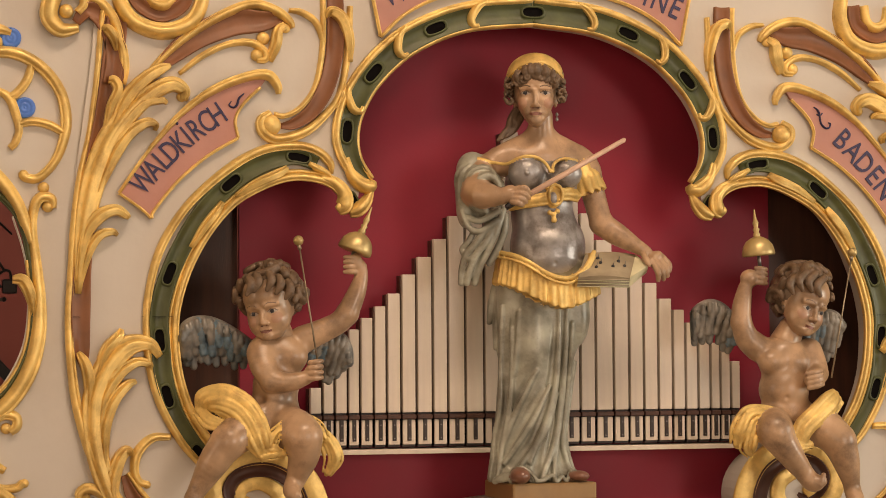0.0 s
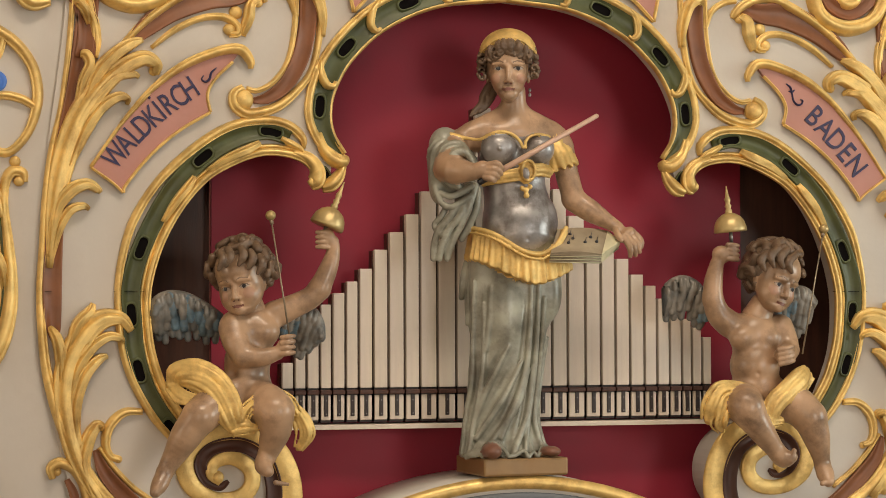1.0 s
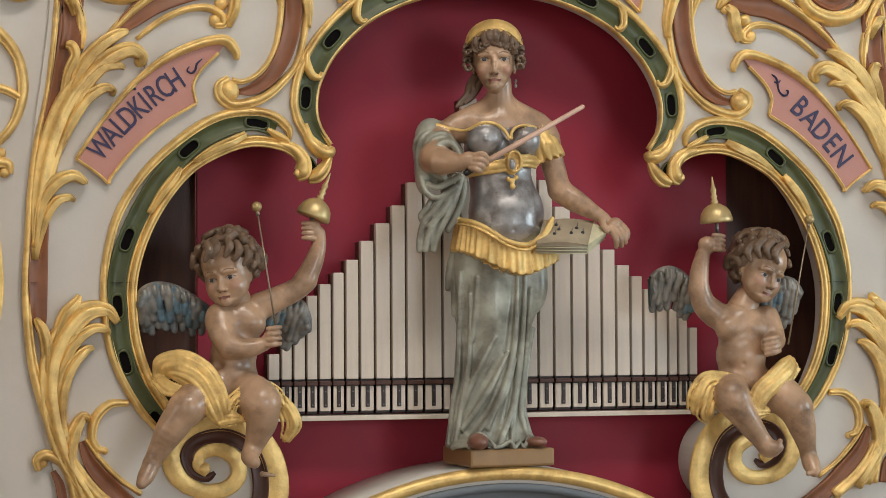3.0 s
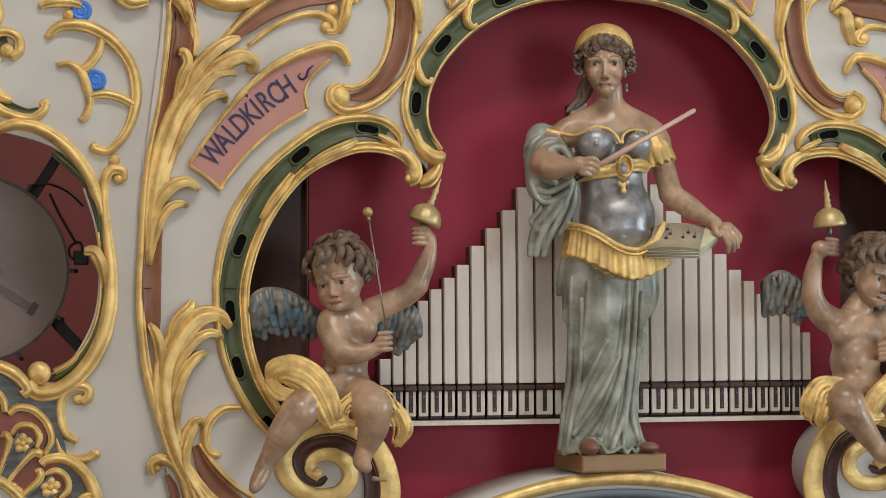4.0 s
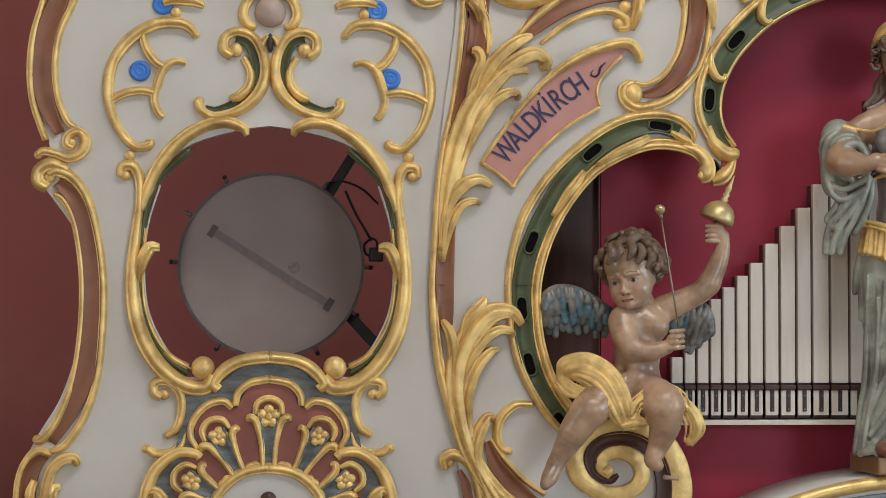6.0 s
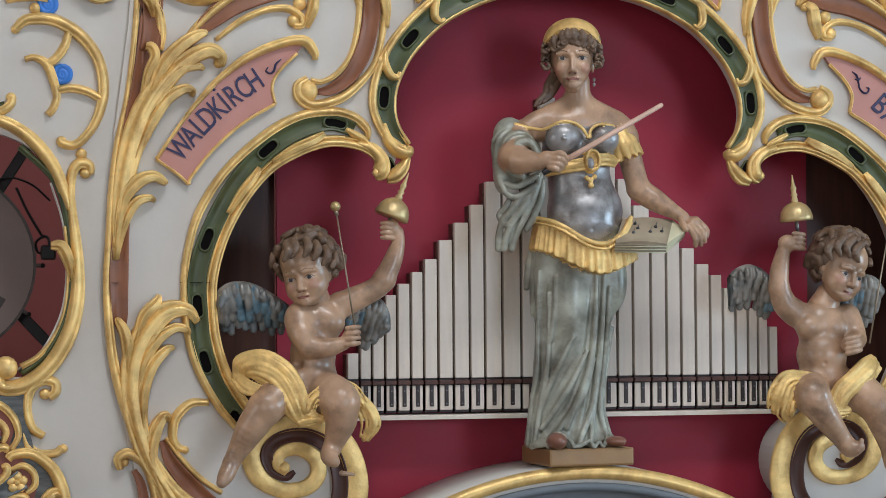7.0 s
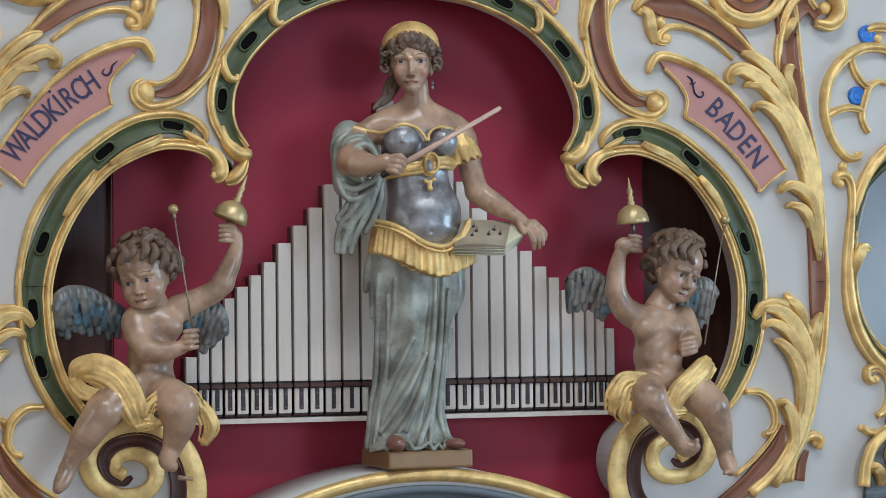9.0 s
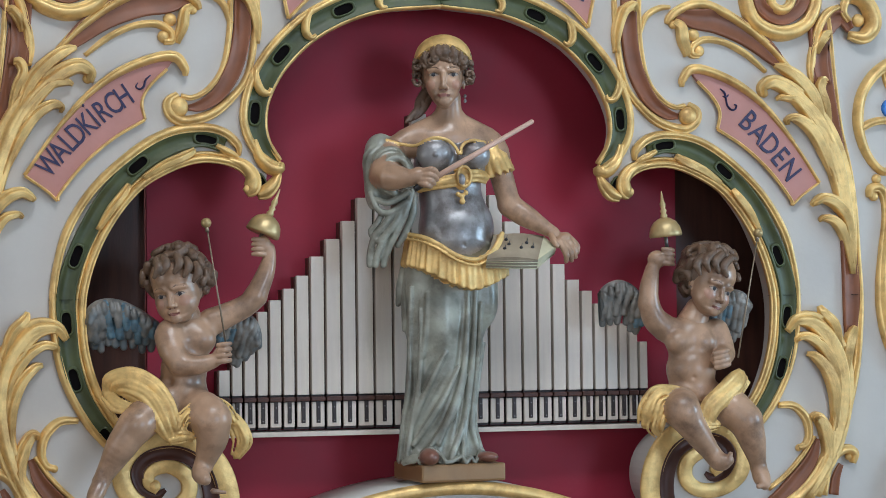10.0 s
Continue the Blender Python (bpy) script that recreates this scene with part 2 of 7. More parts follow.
half = opening_half()
opening = [tuple(p) for p in half] + [(-p[0], p[1]) for p in half[::-1][:-1]]
seam = curve(SEAM, 6)
outline = [tuple(p) for p in seam] + [(-p[0], p[1]) for p in seam[::-1]]
centre = plate("centre_panel", outline, [opening], 0.0, 0.035, CREAM)
tagged(centre, "cream painted wooden centre board of the organ front", "organ panel", kind="structure")

DRUM_OPEN = [(0, 1.973), (0.068, 1.962), (0.158, 1.932), (0.226, 1.865), (0.251, 1.78), (0.258, 1.689), (0.247, 1.599), (0.206, 1.52), (0.16, 1.485), (0.08, 1.50)]
WING_OUT = [(-0.38, 2.45), (-0.425, 2.227), (-0.468, 2.114), (-0.47, 2.046), (-0.436, 1.934), (-0.464, 1.878), (-0.434, 1.838), (-0.379, 1.754), (-0.369, 1.665), (-0.377, 1.552), (-0.41, 1.441), (-0.462, 1.351), (-0.50, 1.262), (-0.52, 1.1), (-0.5, 0.95)]
WING_X = 1.283


def wing_board(side):
    d = curve([(x * 1.035, 1.73 + (z - 1.73) * 1.03) for x, z in DRUM_OPEN], 6)
    hole = [tuple(p) for p in d] + [(-p[0], p[1]) for p in d[::-1][:-1]]
    out = [tuple(p) for p in curve(WING_OUT, 6)] + [(0.42, 0.95), (0.42, 2.45)]
    f = side
    to = lambda lp: [(f * (-WING_X + x), z) for x, z in lp]
    ob = plate("wing_panel", to(out), [to(hole)], 0.008, 0.036, CREAM)
    return tagged(ob, "cream painted wooden side board of the organ front with a round opening", "organ panel", kind="structure")


wing_board(1)
wing_board(-1)

back = part("recess_backing", box(-0.592, 0.592, 0.17, 0.185, 0.9, 2.4), RED, None)
tagged(back, "deep red painted backing board of the organ recess", "backing board", kind="structure")
for s in (-1, 1):
    d = part("recess_side", box(min(s * 0.592, s * 0.9), max(s * 0.592, s * 0.9), 0.2, 0.215, 1.0, 2.3), WOOD, None)
    tagged(d, "dark stained wooden boarding inside the organ case", "boarding", kind="structure")
    d = part("recess_cheek", box(min(s * 0.9, s * 0.915), max(s * 0.9, s * 0.915), 0.037, 0.215, 1.0, 2.3), WOOD, None)
    tagged(d, "dark stained wooden cheek of the organ case", "boarding", kind="structure")

# ---- pipes ----
PIPE_Y = 0.115


def organ_pipe(x0, x1, top):
    p = thing("organ_pipe", "square cream wooden organ pipe with dark mouth block", "organ pipe", "pipes of the organ", at=((x0 + x1) / 2, PIPE_Y, 1.39))
    w = (x1 - x0) / 2
    part("pipe_body", box(-w, w, -0.014, 0.004, 0.072, top - 1.39, 0.0012), PIPE, p)
    # wider dark box behind the front: paints the shade in the gaps between pipes
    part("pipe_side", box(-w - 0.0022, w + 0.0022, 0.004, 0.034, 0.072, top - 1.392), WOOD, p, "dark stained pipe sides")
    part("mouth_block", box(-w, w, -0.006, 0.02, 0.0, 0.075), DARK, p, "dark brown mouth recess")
    part("foot_block", box(-w, w, -0.013, 0.02, 0.005, 0.057, 0.002), PIPE, p)
    part("cap", box(-w - 0.002, w + 0.001, -0.019, 0.002, 0.0585, 0.068, 0.002), WOOD, p, "dark brown wind cap strip")
    pin = part("pin", box(-0.0042, 0.0042, -0.0165, -0.0125, 0.013, 0.060, 0.001), DARK, p, "dark iron strip")
    for z in (0.018, 0.046):
        part("screw", box(-0.0012, 0.0012, -0.0178, -0.0163, z - 0.0012, z + 0.0012), STEEL, pin, "small steel screw")
    return p



# ---- carvings ----
def build_stroke(kind, name, rows, parent, flip, y, per=7, paint=None):
    rows = [(a, b, w) for a, b, w in rows]
    if kind == "ball":
        for a, b, w in rows:
            d = ball_data((a, y - w * 0.25, b), w, 0.8)
            ob = mesh_object(name, *sign_flip(d, flip), paint or GILT, parent)
        return ob
    c = curve(rows, per)
    c[:, 2] = np.maximum(c[:, 2], 0.0012)
    s = np.linspace(0, 1, len(c))
    if kind == "leaf":
        c[:, 2] *= 1.15
        prof, mat, h, lift = RIDGED, GOLD, np.minimum(c[:, 2] * 1.5, 0.021) + 0.005, 0.012 * np.sin(s * math.pi) + 0.004 * s
        rows2 = np.column_stack([c, h + lift, np.zeros(len(c))])
    elif kind == "bead":
        prof, mat = ROLL, GOLD
        rows2 = np.column_stack([c, c[:, 2] * 1.4 + 0.004, np.zeros(len(c))])
    elif kind == "band":
        prof, mat = FLAT, GOLD
        rows2 = np.column_stack([c, np.full(len(c), 0.010), np.zeros(len(c))])
    elif kind == "channel":
        prof, mat = FLAT, SHADOWBLUE
        rows2 = np.column_stack([c, np.full(len(c), 0.004), np.zeros(len(c))])
    else:
        prof, mat = COVE, {"cove": BROWN, "greencove": GREEN, "groove": GROOVE, "cove_blue": SHADOWBLUE}[kind]
        rows2 = np.column_stack([c, np.minimum(c[:, 2] * 0.8, 0.011), np.zeros(len(c))])
    return mesh_object(name, *sign_flip(sweep_data(rows2, prof, y), flip), paint or mat, parent)


def carving(name, label, category, sides, y=0.0):
    """A carved ornament and its twins. Gives the function that adds one stroke to each of them."""
    made = []
    for shift, flip in sides:
        t = thing(name, label, category, name.replace("_", " ") + "s of the organ front", at=(shift, 0, 0))
        made.append((t, flip))

    count = itertools.count()

    def stroke(kind, part_name, rows):
        rise = 0.0016 * (next(count) % 6) if kind == "leaf" else 0
        for t, flip in made:
            build_stroke(kind, part_name, rows, t, flip, y - rise)
    return stroke


CENTRE = [(0, True), (0, False)]
WINGS = [(-WING_X, False), (-WING_X, True), (WING_X, False), (WING_X, True)]
RIM = [(-WING_X, False), (WING_X, True)]
FANRED = shade("dusty_red_fan_paint", (0.24, 0.075, 0.055), 0.5, 0, 0.2, 16, 0.15, 120, (0.14, 0.04, 0.03), 0.5, 12)
GROOVE = shade("dark_umber_groove", (0.07, 0.022, 0.012), 0.5, 0, 0.2, 14)

# ---- arch and oval mouldings ----
ARCH_MID = [(0.350, 1.938, 0.008), (0.382, 1.975, 0.016), (0.396, 2.025, 0.021), (0.385, 2.085, 0.022), (0.345, 2.155, 0.023), (0.265, 2.228, 0.024), (0.145, 2.279, 0.024), (0, 2.296, 0.024)]
OVAL_OUT = [(0.428, 1.952, 0.004), (0.432, 1.975, 0.009), (0.462, 2.0, 0.010), (0.51, 2.008, 0.010), (0.575, 1.996, 0.010), (0.642, 1.957, 0.010), (0.72, 1.886, 0.009), (0.772, 1.805, 0.009), (0.795, 1.73, 0.008), (0.803, 1.662, 0.008), (0.798, 1.572, 0.008), (0.778, 1.493, 0.008), (0.738, 1.418, 0.008), (0.694, 1.365, 0.007)]
OVAL_MID = [(0.458, 1.972, 0.014), (0.505, 1.986, 0.017), (0.565, 1.973, 0.019), (0.629, 1.935, 0.019), (0.692, 1.87, 0.019), (0.738, 1.793, 0.019), (0.768, 1.719, 0.019), (0.779, 1.662, 0.019), (0.776, 1.605, 0.019), (0.77, 1.538, 0.019), (0.75, 1.47, 0.019), (0.712, 1.408, 0.018), (0.67, 1.362, 0.016)]
OVAL_RIM = [(0.398, 1.872, 0.009), (0.398, 1.9, 0.011), (0.42, 1.93, 0.012), (0.46, 1.946, 0.012), (0.515, 1.948, 0.012), (0.574, 1.928, 0.012), (0.633, 1.892, 0.012), (0.685, 1.831, 0.012), (0.725, 1.756, 0.012), (0.748, 1.675, 0.012), (0.75, 1.606, 0.012), (0.741, 1.538, 0.012), (0.718, 1.47, 0.012), (0.682, 1.413, 0.012), (0.645, 1.372, 0.010)]


def slot(parent, x, z, angle, flip, y, tall=0.0215, wide=0.0095):
    """A raised oval lip round a dark slot."""
    n, verts, faces = 18, [], []
    ca, sa = math.cos(angle), math.sin(angle)
    for k, (grow, up) in enumerate(((1.5, 0.0), (1.3, 0.004), (1.05, 0.004), (1.0, -0.004))):
        for i in range(n):
            t = 2 * math.pi * i / n
            u, v = tall * grow ** 0.6 * math.copysign(abs(math.cos(t)) ** 0.7, math.cos(t)), wide * grow * math.copysign(abs(math.sin(t)) ** 0.7, math.sin(t))
            verts.append((x + ca * u - sa * v, y - up, z + sa * u + ca * v))
    for k in range(3):
        for i in range(n):
            faces.append((k * n + i, k * n + (i + 1) % n, (k + 1) * n + (i + 1) % n, (k + 1) * n + i))
    mesh_object("slot_lip", *sign_flip((verts, faces), flip), GREEN, parent)
    v2 = [(a, y + 0.0005, c) for a, b, c in verts[2 * n:3 * n]]
    mesh_object("slot", *sign_flip((v2, [tuple(range(n))]), flip), HOLE, parent, "black slot", smooth=False)


def along(rows, f):
    c = curve(rows, 12)
    i = int(f * (len(c) - 2))
    d = c[i + 1, :2] - c[i, :2]
    return c[i, 0], c[i, 1], math.atan2(d[1], d[0]), c[i, 2]


def offset(rows, k, w):
    """A line beside another, k half widths to its left, of half width w."""
    c = np.array(rows, float)
    t = np.gradient(c[:, :2], axis=0)
    t /= np.linalg.norm(t, axis=1)[:, None]
    q = c[:, :2] + np.stack([-t[:, 1], t[:, 0]], 1) * c[:, 2:3] * k
    return [(a, b, w) for a, b in q]


arch = thing("arch_moulding", "olive green arch moulding with gilded edges and dark slots", "moulding")
for flip in (True, False):
    build_stroke("greencove", "groove", ARCH_MID, arch, flip, -0.002)
    build_stroke("bead", "outer_bead", offset(ARCH_MID, -1.05, 0.009), arch, flip, -0.002)
    build_stroke("bead", "inner_bead", offset(ARCH_MID, 1.02, 0.0055), arch, flip, -0.002)
    build_stroke("ball", "scroll_ball", [(0.352, 1.928, 0.012)], arch, flip, -0.012)
    build_stroke("bead", "scroll_end", [(0.398, 1.985, 0.006), (0.388, 1.952, 0.011), (0.366, 1.930, 0.015), (0.348, 1.928, 0.014), (0.340, 1.938, 0.007)], arch, flip, -0.004)
    for f in (0.33, 0.60, 0.80):
        x, z, a, w = along(ARCH_MID, f)
        slot(arch, x, z, a, flip, -0.007)
    for f in (0.46, 0.70, 0.90):
        x, z, a, w = along(ARCH_MID, f)
        ox, oz = math.sin(a), -math.cos(a)
        tx, tz = math.cos(a), math.sin(a)
        q = [(x + ox * w * 1.2 + tx * 0.030, z + oz * w * 1.2 + tz * 0.030, 0.004), (x + ox * w * 0.8 + tx * 0.006, z + oz * w * 0.8 + tz * 0.006, 0.0085),
             (x - ox * w * 0.1 - tx * 0.012, z - oz * w * 0.1 - tz * 0.012, 0.0085), (x - ox * w * 0.8 - tx * 0.010, z - oz * w * 0.8 - tz * 0.010, 0.0065), (x - ox * w * 0.85 + tx * 0.002, z - oz * w * 0.85 + tz * 0.002, 0.004)]
        build_stroke("bead", "hook", q, arch, flip, -0.008)
for flip, s in ((True, -1), (False, 1)):
    if s == 1:
        x, z, a, w = along(ARCH_MID, 0.995)
        slot(arch, 0, 2.296, 0, False, -0.007)
    ov = thing("oval_moulding", "olive green curved moulding with gilded edges and dark slots round the side opening", "moulding", "oval mouldings of the organ front")
    build_stroke("greencove", "groove", OVAL_MID, ov, flip, -0.002)
    build_stroke("bead", "outer_bead", OVAL_OUT, ov, flip, -0.002)
    build_stroke("bead", "inner_band", offset(OVAL_RIM, -0.35, 0.0085), ov, flip, -0.002)
    build_stroke("bead", "inner_bead", offset(OVAL_RIM, 0.55, 0.006), ov, flip, 0.002)
    build_stroke("bead", "scroll_end", [(0.452, 1.944, 0.007), (0.422, 1.934, 0.012), (0.402, 1.910, 0.015), (0.404, 1.886, 0.017), (0.416, 1.876, 0.010)], ov, flip, -0.004)
    build_stroke("bead", "curl", [(0.346, 1.918, 0.006), (0.358, 1.896, 0.013), (0.374, 1.879, 0.015), (0.392, 1.872, 0.010)], ov, flip, -0.004)
    build_stroke("ball", "scroll_ball", [(0.412, 1.884, 0.010)], ov, flip, -0.014)
    build_stroke("bead", "tip", [(0.476, 1.972, 0.005), (0.458, 1.962, 0.0075), (0.438, 1.952, 0.006), (0.43, 1.944, 0.003)], ov, flip, -0.008)
    build_stroke("leaf", "hook", [(0.625, 1.905, 0.005), (0.585, 1.93, 0.008), (0.545, 1.948, 0.009), (0.52, 1.962, 0.006)], ov, flip, -0.006)
    build_stroke("leaf", "hook", [(0.715, 1.80, 0.005), (0.69, 1.84, 0.008), (0.665, 1.872, 0.008), (0.652, 1.892, 0.005)], ov, flip, -0.006)
    slot(ov, 0.386, 1.902, 1.0, flip, -0.006, 0.013, 0.008)
    for f in (0.075, 0.26, 0.47, 0.66, 0.80, 0.96):
        x, z, a, w = along(OVAL_MID, f)
        slot(ov, x, z, a, flip, -0.007)

# ---- lettered banners ----
BANNER_TOP = [(0.858, 1.908), (0.80, 1.992), (0.742, 2.058), (0.676, 2.11), (0.605, 2.141), (0.56, 2.146)]
BANNER_END = [(0.575, 2.125), (0.61, 2.09), (0.626, 2.058), (0.62, 2.022)]
BANNER_LOW = [(0.62, 2.022), (0.684, 1.983), (0.742, 1.932), (0.788, 1.875), (0.794, 1.858)]


def letter(ch, size, x, z, angle, y, parent, wide=0.66):
    cu = bpy.data.curves.new("letter", "FONT")
    cu.body, cu.size, cu.extrude, cu.align_x, cu.resolution_u = ch, size, 0.0012, "CENTER", 3
    cu.offset = 0.0003
    tmp = new("letter", cu)
    me = bpy.data.meshes.new_from_object(tmp.evaluated_get(bpy.context.evaluated_depsgraph_get()))
    bpy.data.objects.remove(tmp)
    me.materials.clear()
    me.materials.append(NAVY)
    ob = new("letter", me)
    ob.parent = parent
    ob.matrix_local = Matrix.Translation((x, y, z)) @ Matrix.Rotation(angle, 4, "Y") @ Matrix.Rotation(math.pi / 2, 4, "X") @ Matrix.Diagonal((wide, 1, 1, 1))
    return ob


def banner(side, text, f0, f1):
    t = thing("banner", "salmon painted banner with gilded edges lettered " + text, "banner", "banners of the organ front")
    flip = side < 0
    top, end, low = curve(BANNER_TOP, 6), curve(BANNER_END, 5), curve(BANNER_LOW, 6)
    loop = [(p[0] * side, p[1]) for p in np.vstack([top, end, low[1:], [(0.815, 1.878)]])]
    plate("field", loop, [], -0.010, 0.0, PINK, t)
    build_stroke("bead", "top_bead", [(p[0] - 0.0, p[1] + 0.004, w) for p, w in zip(BANNER_TOP[1:], (0.003, 0.006, 0.009, 0.010, 0.011))] + [(0.540, 2.128, 0.009), (0.538, 2.112, 0.005)], t, flip, -0.008)
    build_stroke("bead", "edge_bead", [(p[0], p[1], 0.0035) for p in BANNER_END], t, flip, -0.007)
    build_stroke("bead", "edge_bead", [(p[0], p[1], 0.0035) for p in BANNER_LOW], t, flip, -0.007)
    build_stroke("bead", "edge_bead", [(p[0], p[1], 0.004) for p in BANNER_TOP[:3]], t, flip, -0.007)
    build_stroke("bead", "edge_bead", [(0.794, 1.858, 0.003), (0.815, 1.878, 0.003), (0.858, 1.908, 0.003)], t, flip, -0.007)
    base = [(0.823, 1.893, 0), (0.77, 1.957, 0), (0.712, 2.013, 0), (0.655, 2.055, 0), (0.63, 2.07, 0)]
    if side > 0:
        base = [(0.814, 1.871, 0), (0.762, 1.943, 0), (0.706, 2.004, 0), (0.655, 2.052, 0), (0.62, 2.075, 0)]
    c = curve(base, 20)
    run = np.r_[0, np.cumsum(np.linalg.norm(np.diff(c[:, :2], axis=0), axis=1))]
    even = np.linspace(0, run[-1], 200)
    c = np.stack([np.interp(even, run, c[:, j]) for j in range(3)], 1)
    if side > 0:
        c = c[::-1]
    wide = {"W": 1.35, "I": 0.5, "N": 1.12, "E": 0.9, "L": 0.85}
    adv = np.cumsum([0] + [0.5 * (wide.get(p, 1) + wide.get(q, 1)) for p, q in zip(text, text[1:])])
    for ch, u in zip(text, adv / adv[-1]):
        k = int((f0 + (f1 - f0) * u) * (len(c) - 2))
        d = (c[k + 1] - c[k]) * (np.array((side, 1, 1)))
        a = math.atan2(d[1], d[0])
        off = -0.006
        letter(ch, 0.064 if side < 0 else 0.067, c[k, 0] * side - math.sin(a) * off, c[k, 1] + math.cos(a) * off, -a, -0.011, t, 0.66 if side < 0 else 0.78)
        if ch == "I":
            build_stroke("ball", "dot", [(abs(c[k, 0] * side - math.sin(a) * 0.047), c[k, 1] + math.cos(a) * 0.047, 0.003)], t, flip, -0.010, 7, NAVY)
    if side < 0:
        q = [(0.634, 2.096, 0.0012), (0.638, 2.088, 0.0018), (0.630, 2.083, 0.0022), (0.622, 2.089, 0.0026), (0.618, 2.102, 0.0024), (0.608, 2.112, 0.0012)]
    else:
        q = [(0.626, 2.110, 0.0012), (0.636, 2.102, 0.0026), (0.640, 2.088, 0.0022), (0.643, 2.074, 0.0022), (0.652, 2.065, 0.0026), (0.661, 2.066, 0.0022), (0.664, 2.074, 0.0018), (0.659, 2.076, 0.0014)]
        build_stroke("bead", "flourish", [(0.632, 2.094, 0.0014), (0.640, 2.092, 0.0022), (0.646, 2.097, 0.0012)], t, flip, -0.0075, 7, NAVY)
    build_stroke("bead", "flourish", q, t, flip, -0.0075, 7, NAVY)
    return t


banner(-1, "WALDKIRCH", 0.15, 0.90)
banner(1, "BADEN", 0.27, 0.77)

crown = thing("crown_banner", "salmon painted banner over the arch with navy letters", "banner")
lowc = curve([(-0.325, 2.235), (-0.25, 2.30), (-0.13, 2.338), (0, 2.35), (0.13, 2.338), (0.25, 2.30), (0.325, 2.235)], 6)
plate("field", [tuple(p) for p in lowc] + [(0.36, 2.42), (-0.36, 2.42)], [], -0.010, 0.0, PINK, crown)
build_stroke("bead", "edge_bead", [(p[0], p[1], 0.004) for p in lowc[::4]], crown, False, -0.007)
for flip in (True, False):
    build_stroke("bead", "edge_bead", [(0.325, 2.235, 0.004), (0.342, 2.32, 0.004), (0.36, 2.42, 0.004)], crown, flip, -0.007)
for ch, x, z, turn in (("W", -0.288, 2.306, -0.40), ("I", 0.243, 2.318, 0.34), ("N", 0.272, 2.308, 0.38), ("E", 0.305, 2.294, 0.42)):
    letter(ch, 0.068, x, z, turn, -0.011, crown, 0.74)



# ---- joints between the boards ----
for s in (-1, 1):
    for a, b in ((0.736, 0.812), (0.934, 0.962)):
        j = part("board_joint", box(min(s * a, s * b), max(s * a, s * b), -0.0105, 0.001, 1.6616, 1.6624), HOLE, None)
        tagged(j, "thin dark joint across the gilded mouldings", "joint", kind="structure")


# ---- carved ornaments, stroke by stroke: x, z, half width ----
add = carving("acanthus_border", "tall carved gilded acanthus border with sienna cove on the cream board", "carving", CENTRE)
add("cove", "cove", [(0.863, 2.273, 0.0193), (0.863, 2.239, 0.0204), (0.87, 2.171, 0.0215), (0.879, 2.114, 0.0193), (0.894, 2.035, 0.017), (0.911, 1.944, 0.0169), (0.922, 1.854, 0.0169), (0.93, 1.764, 0.018), (0.933, 1.674, 0.0191), (0.931, 1.601, 0.0157), (0.928, 1.573, 0.0101), (0.925, 1.555, 0.0045)])
add("bead", "edge_bead", [(0.89, 2.272, 0.0057), (0.894, 2.238, 0.0057), (0.899, 2.17, 0.0057), (0.906, 2.102, 0.0057), (0.917, 2.023, 0.0056), (0.936, 1.932, 0.0068), (0.946, 1.842, 0.0079), (0.951, 1.752, 0.0079), (0.956, 1.663, 0.0078), (0.952, 1.584, 0.009), (0.941, 1.495, 0.0101), (0.915, 1.405, 0.0123), (0.878, 1.326, 0.0134), (0.826, 1.252, 0.0134), (0.764, 1.2, 0.0135)])
add("leaf", "leaf", [(0.938, 1.708, 0.0056), (0.929, 1.82, 0.0157), (0.911, 1.921, 0.0214), (0.881, 2.006, 0.0226), (0.843, 2.064, 0.0193), (0.796, 2.108, 0.0159), (0.753, 2.128, 0.0137), (0.728, 2.115, 0.0103), (0.73, 2.096, 0.0068)])
add("leaf", "leaf", [(0.909, 1.933, 0.0068), (0.877, 2.007, 0.0113), (0.847, 2.052, 0.0113), (0.809, 2.089, 0.0102), (0.775, 2.095, 0.0068), (0.762, 2.09, 0.0034)])
add("leaf", "leaf", [(0.9, 1.91, 0.0068), (0.868, 1.984, 0.0124), (0.839, 2.026, 0.0113), (0.805, 2.049, 0.0091), (0.785, 2.045, 0.0057), (0.787, 2.034, 0.0034)])
add("leaf", "leaf", [(0.875, 2.023, 0.0068), (0.847, 2.092, 0.0125), (0.813, 2.132, 0.0125), (0.779, 2.156, 0.0102), (0.756, 2.164, 0.0046)])
add("leaf", "leaf", [(0.887, 2.029, 0.0045), (0.875, 2.08, 0.0079), (0.861, 2.112, 0.0091), (0.868, 2.131, 0.0091), (0.879, 2.133, 0.0057)])
add("ball", "tip", [(0.733, 2.103, 0.0103)])
add("leaf", "leaf", [(0.94, 1.73, 0.0045), (0.925, 1.82, 0.0101), (0.898, 1.86, 0.0124), (0.866, 1.874, 0.0102), (0.844, 1.863, 0.0068), (0.839, 1.857, 0.0034)])
add("leaf", "leaf", [(0.936, 1.719, 0.0045), (0.92, 1.786, 0.009), (0.898, 1.822, 0.009), (0.873, 1.831, 0.0068), (0.86, 1.825, 0.0034)])
add("leaf", "leaf", [(0.818, 1.218, 0.0101), (0.878, 1.32, 0.0168), (0.905, 1.422, 0.0201), (0.903, 1.505, 0.0224), (0.878, 1.566, 0.0225), (0.84, 1.604, 0.0191), (0.799, 1.608, 0.0124), (0.777, 1.583, 0.0068)])
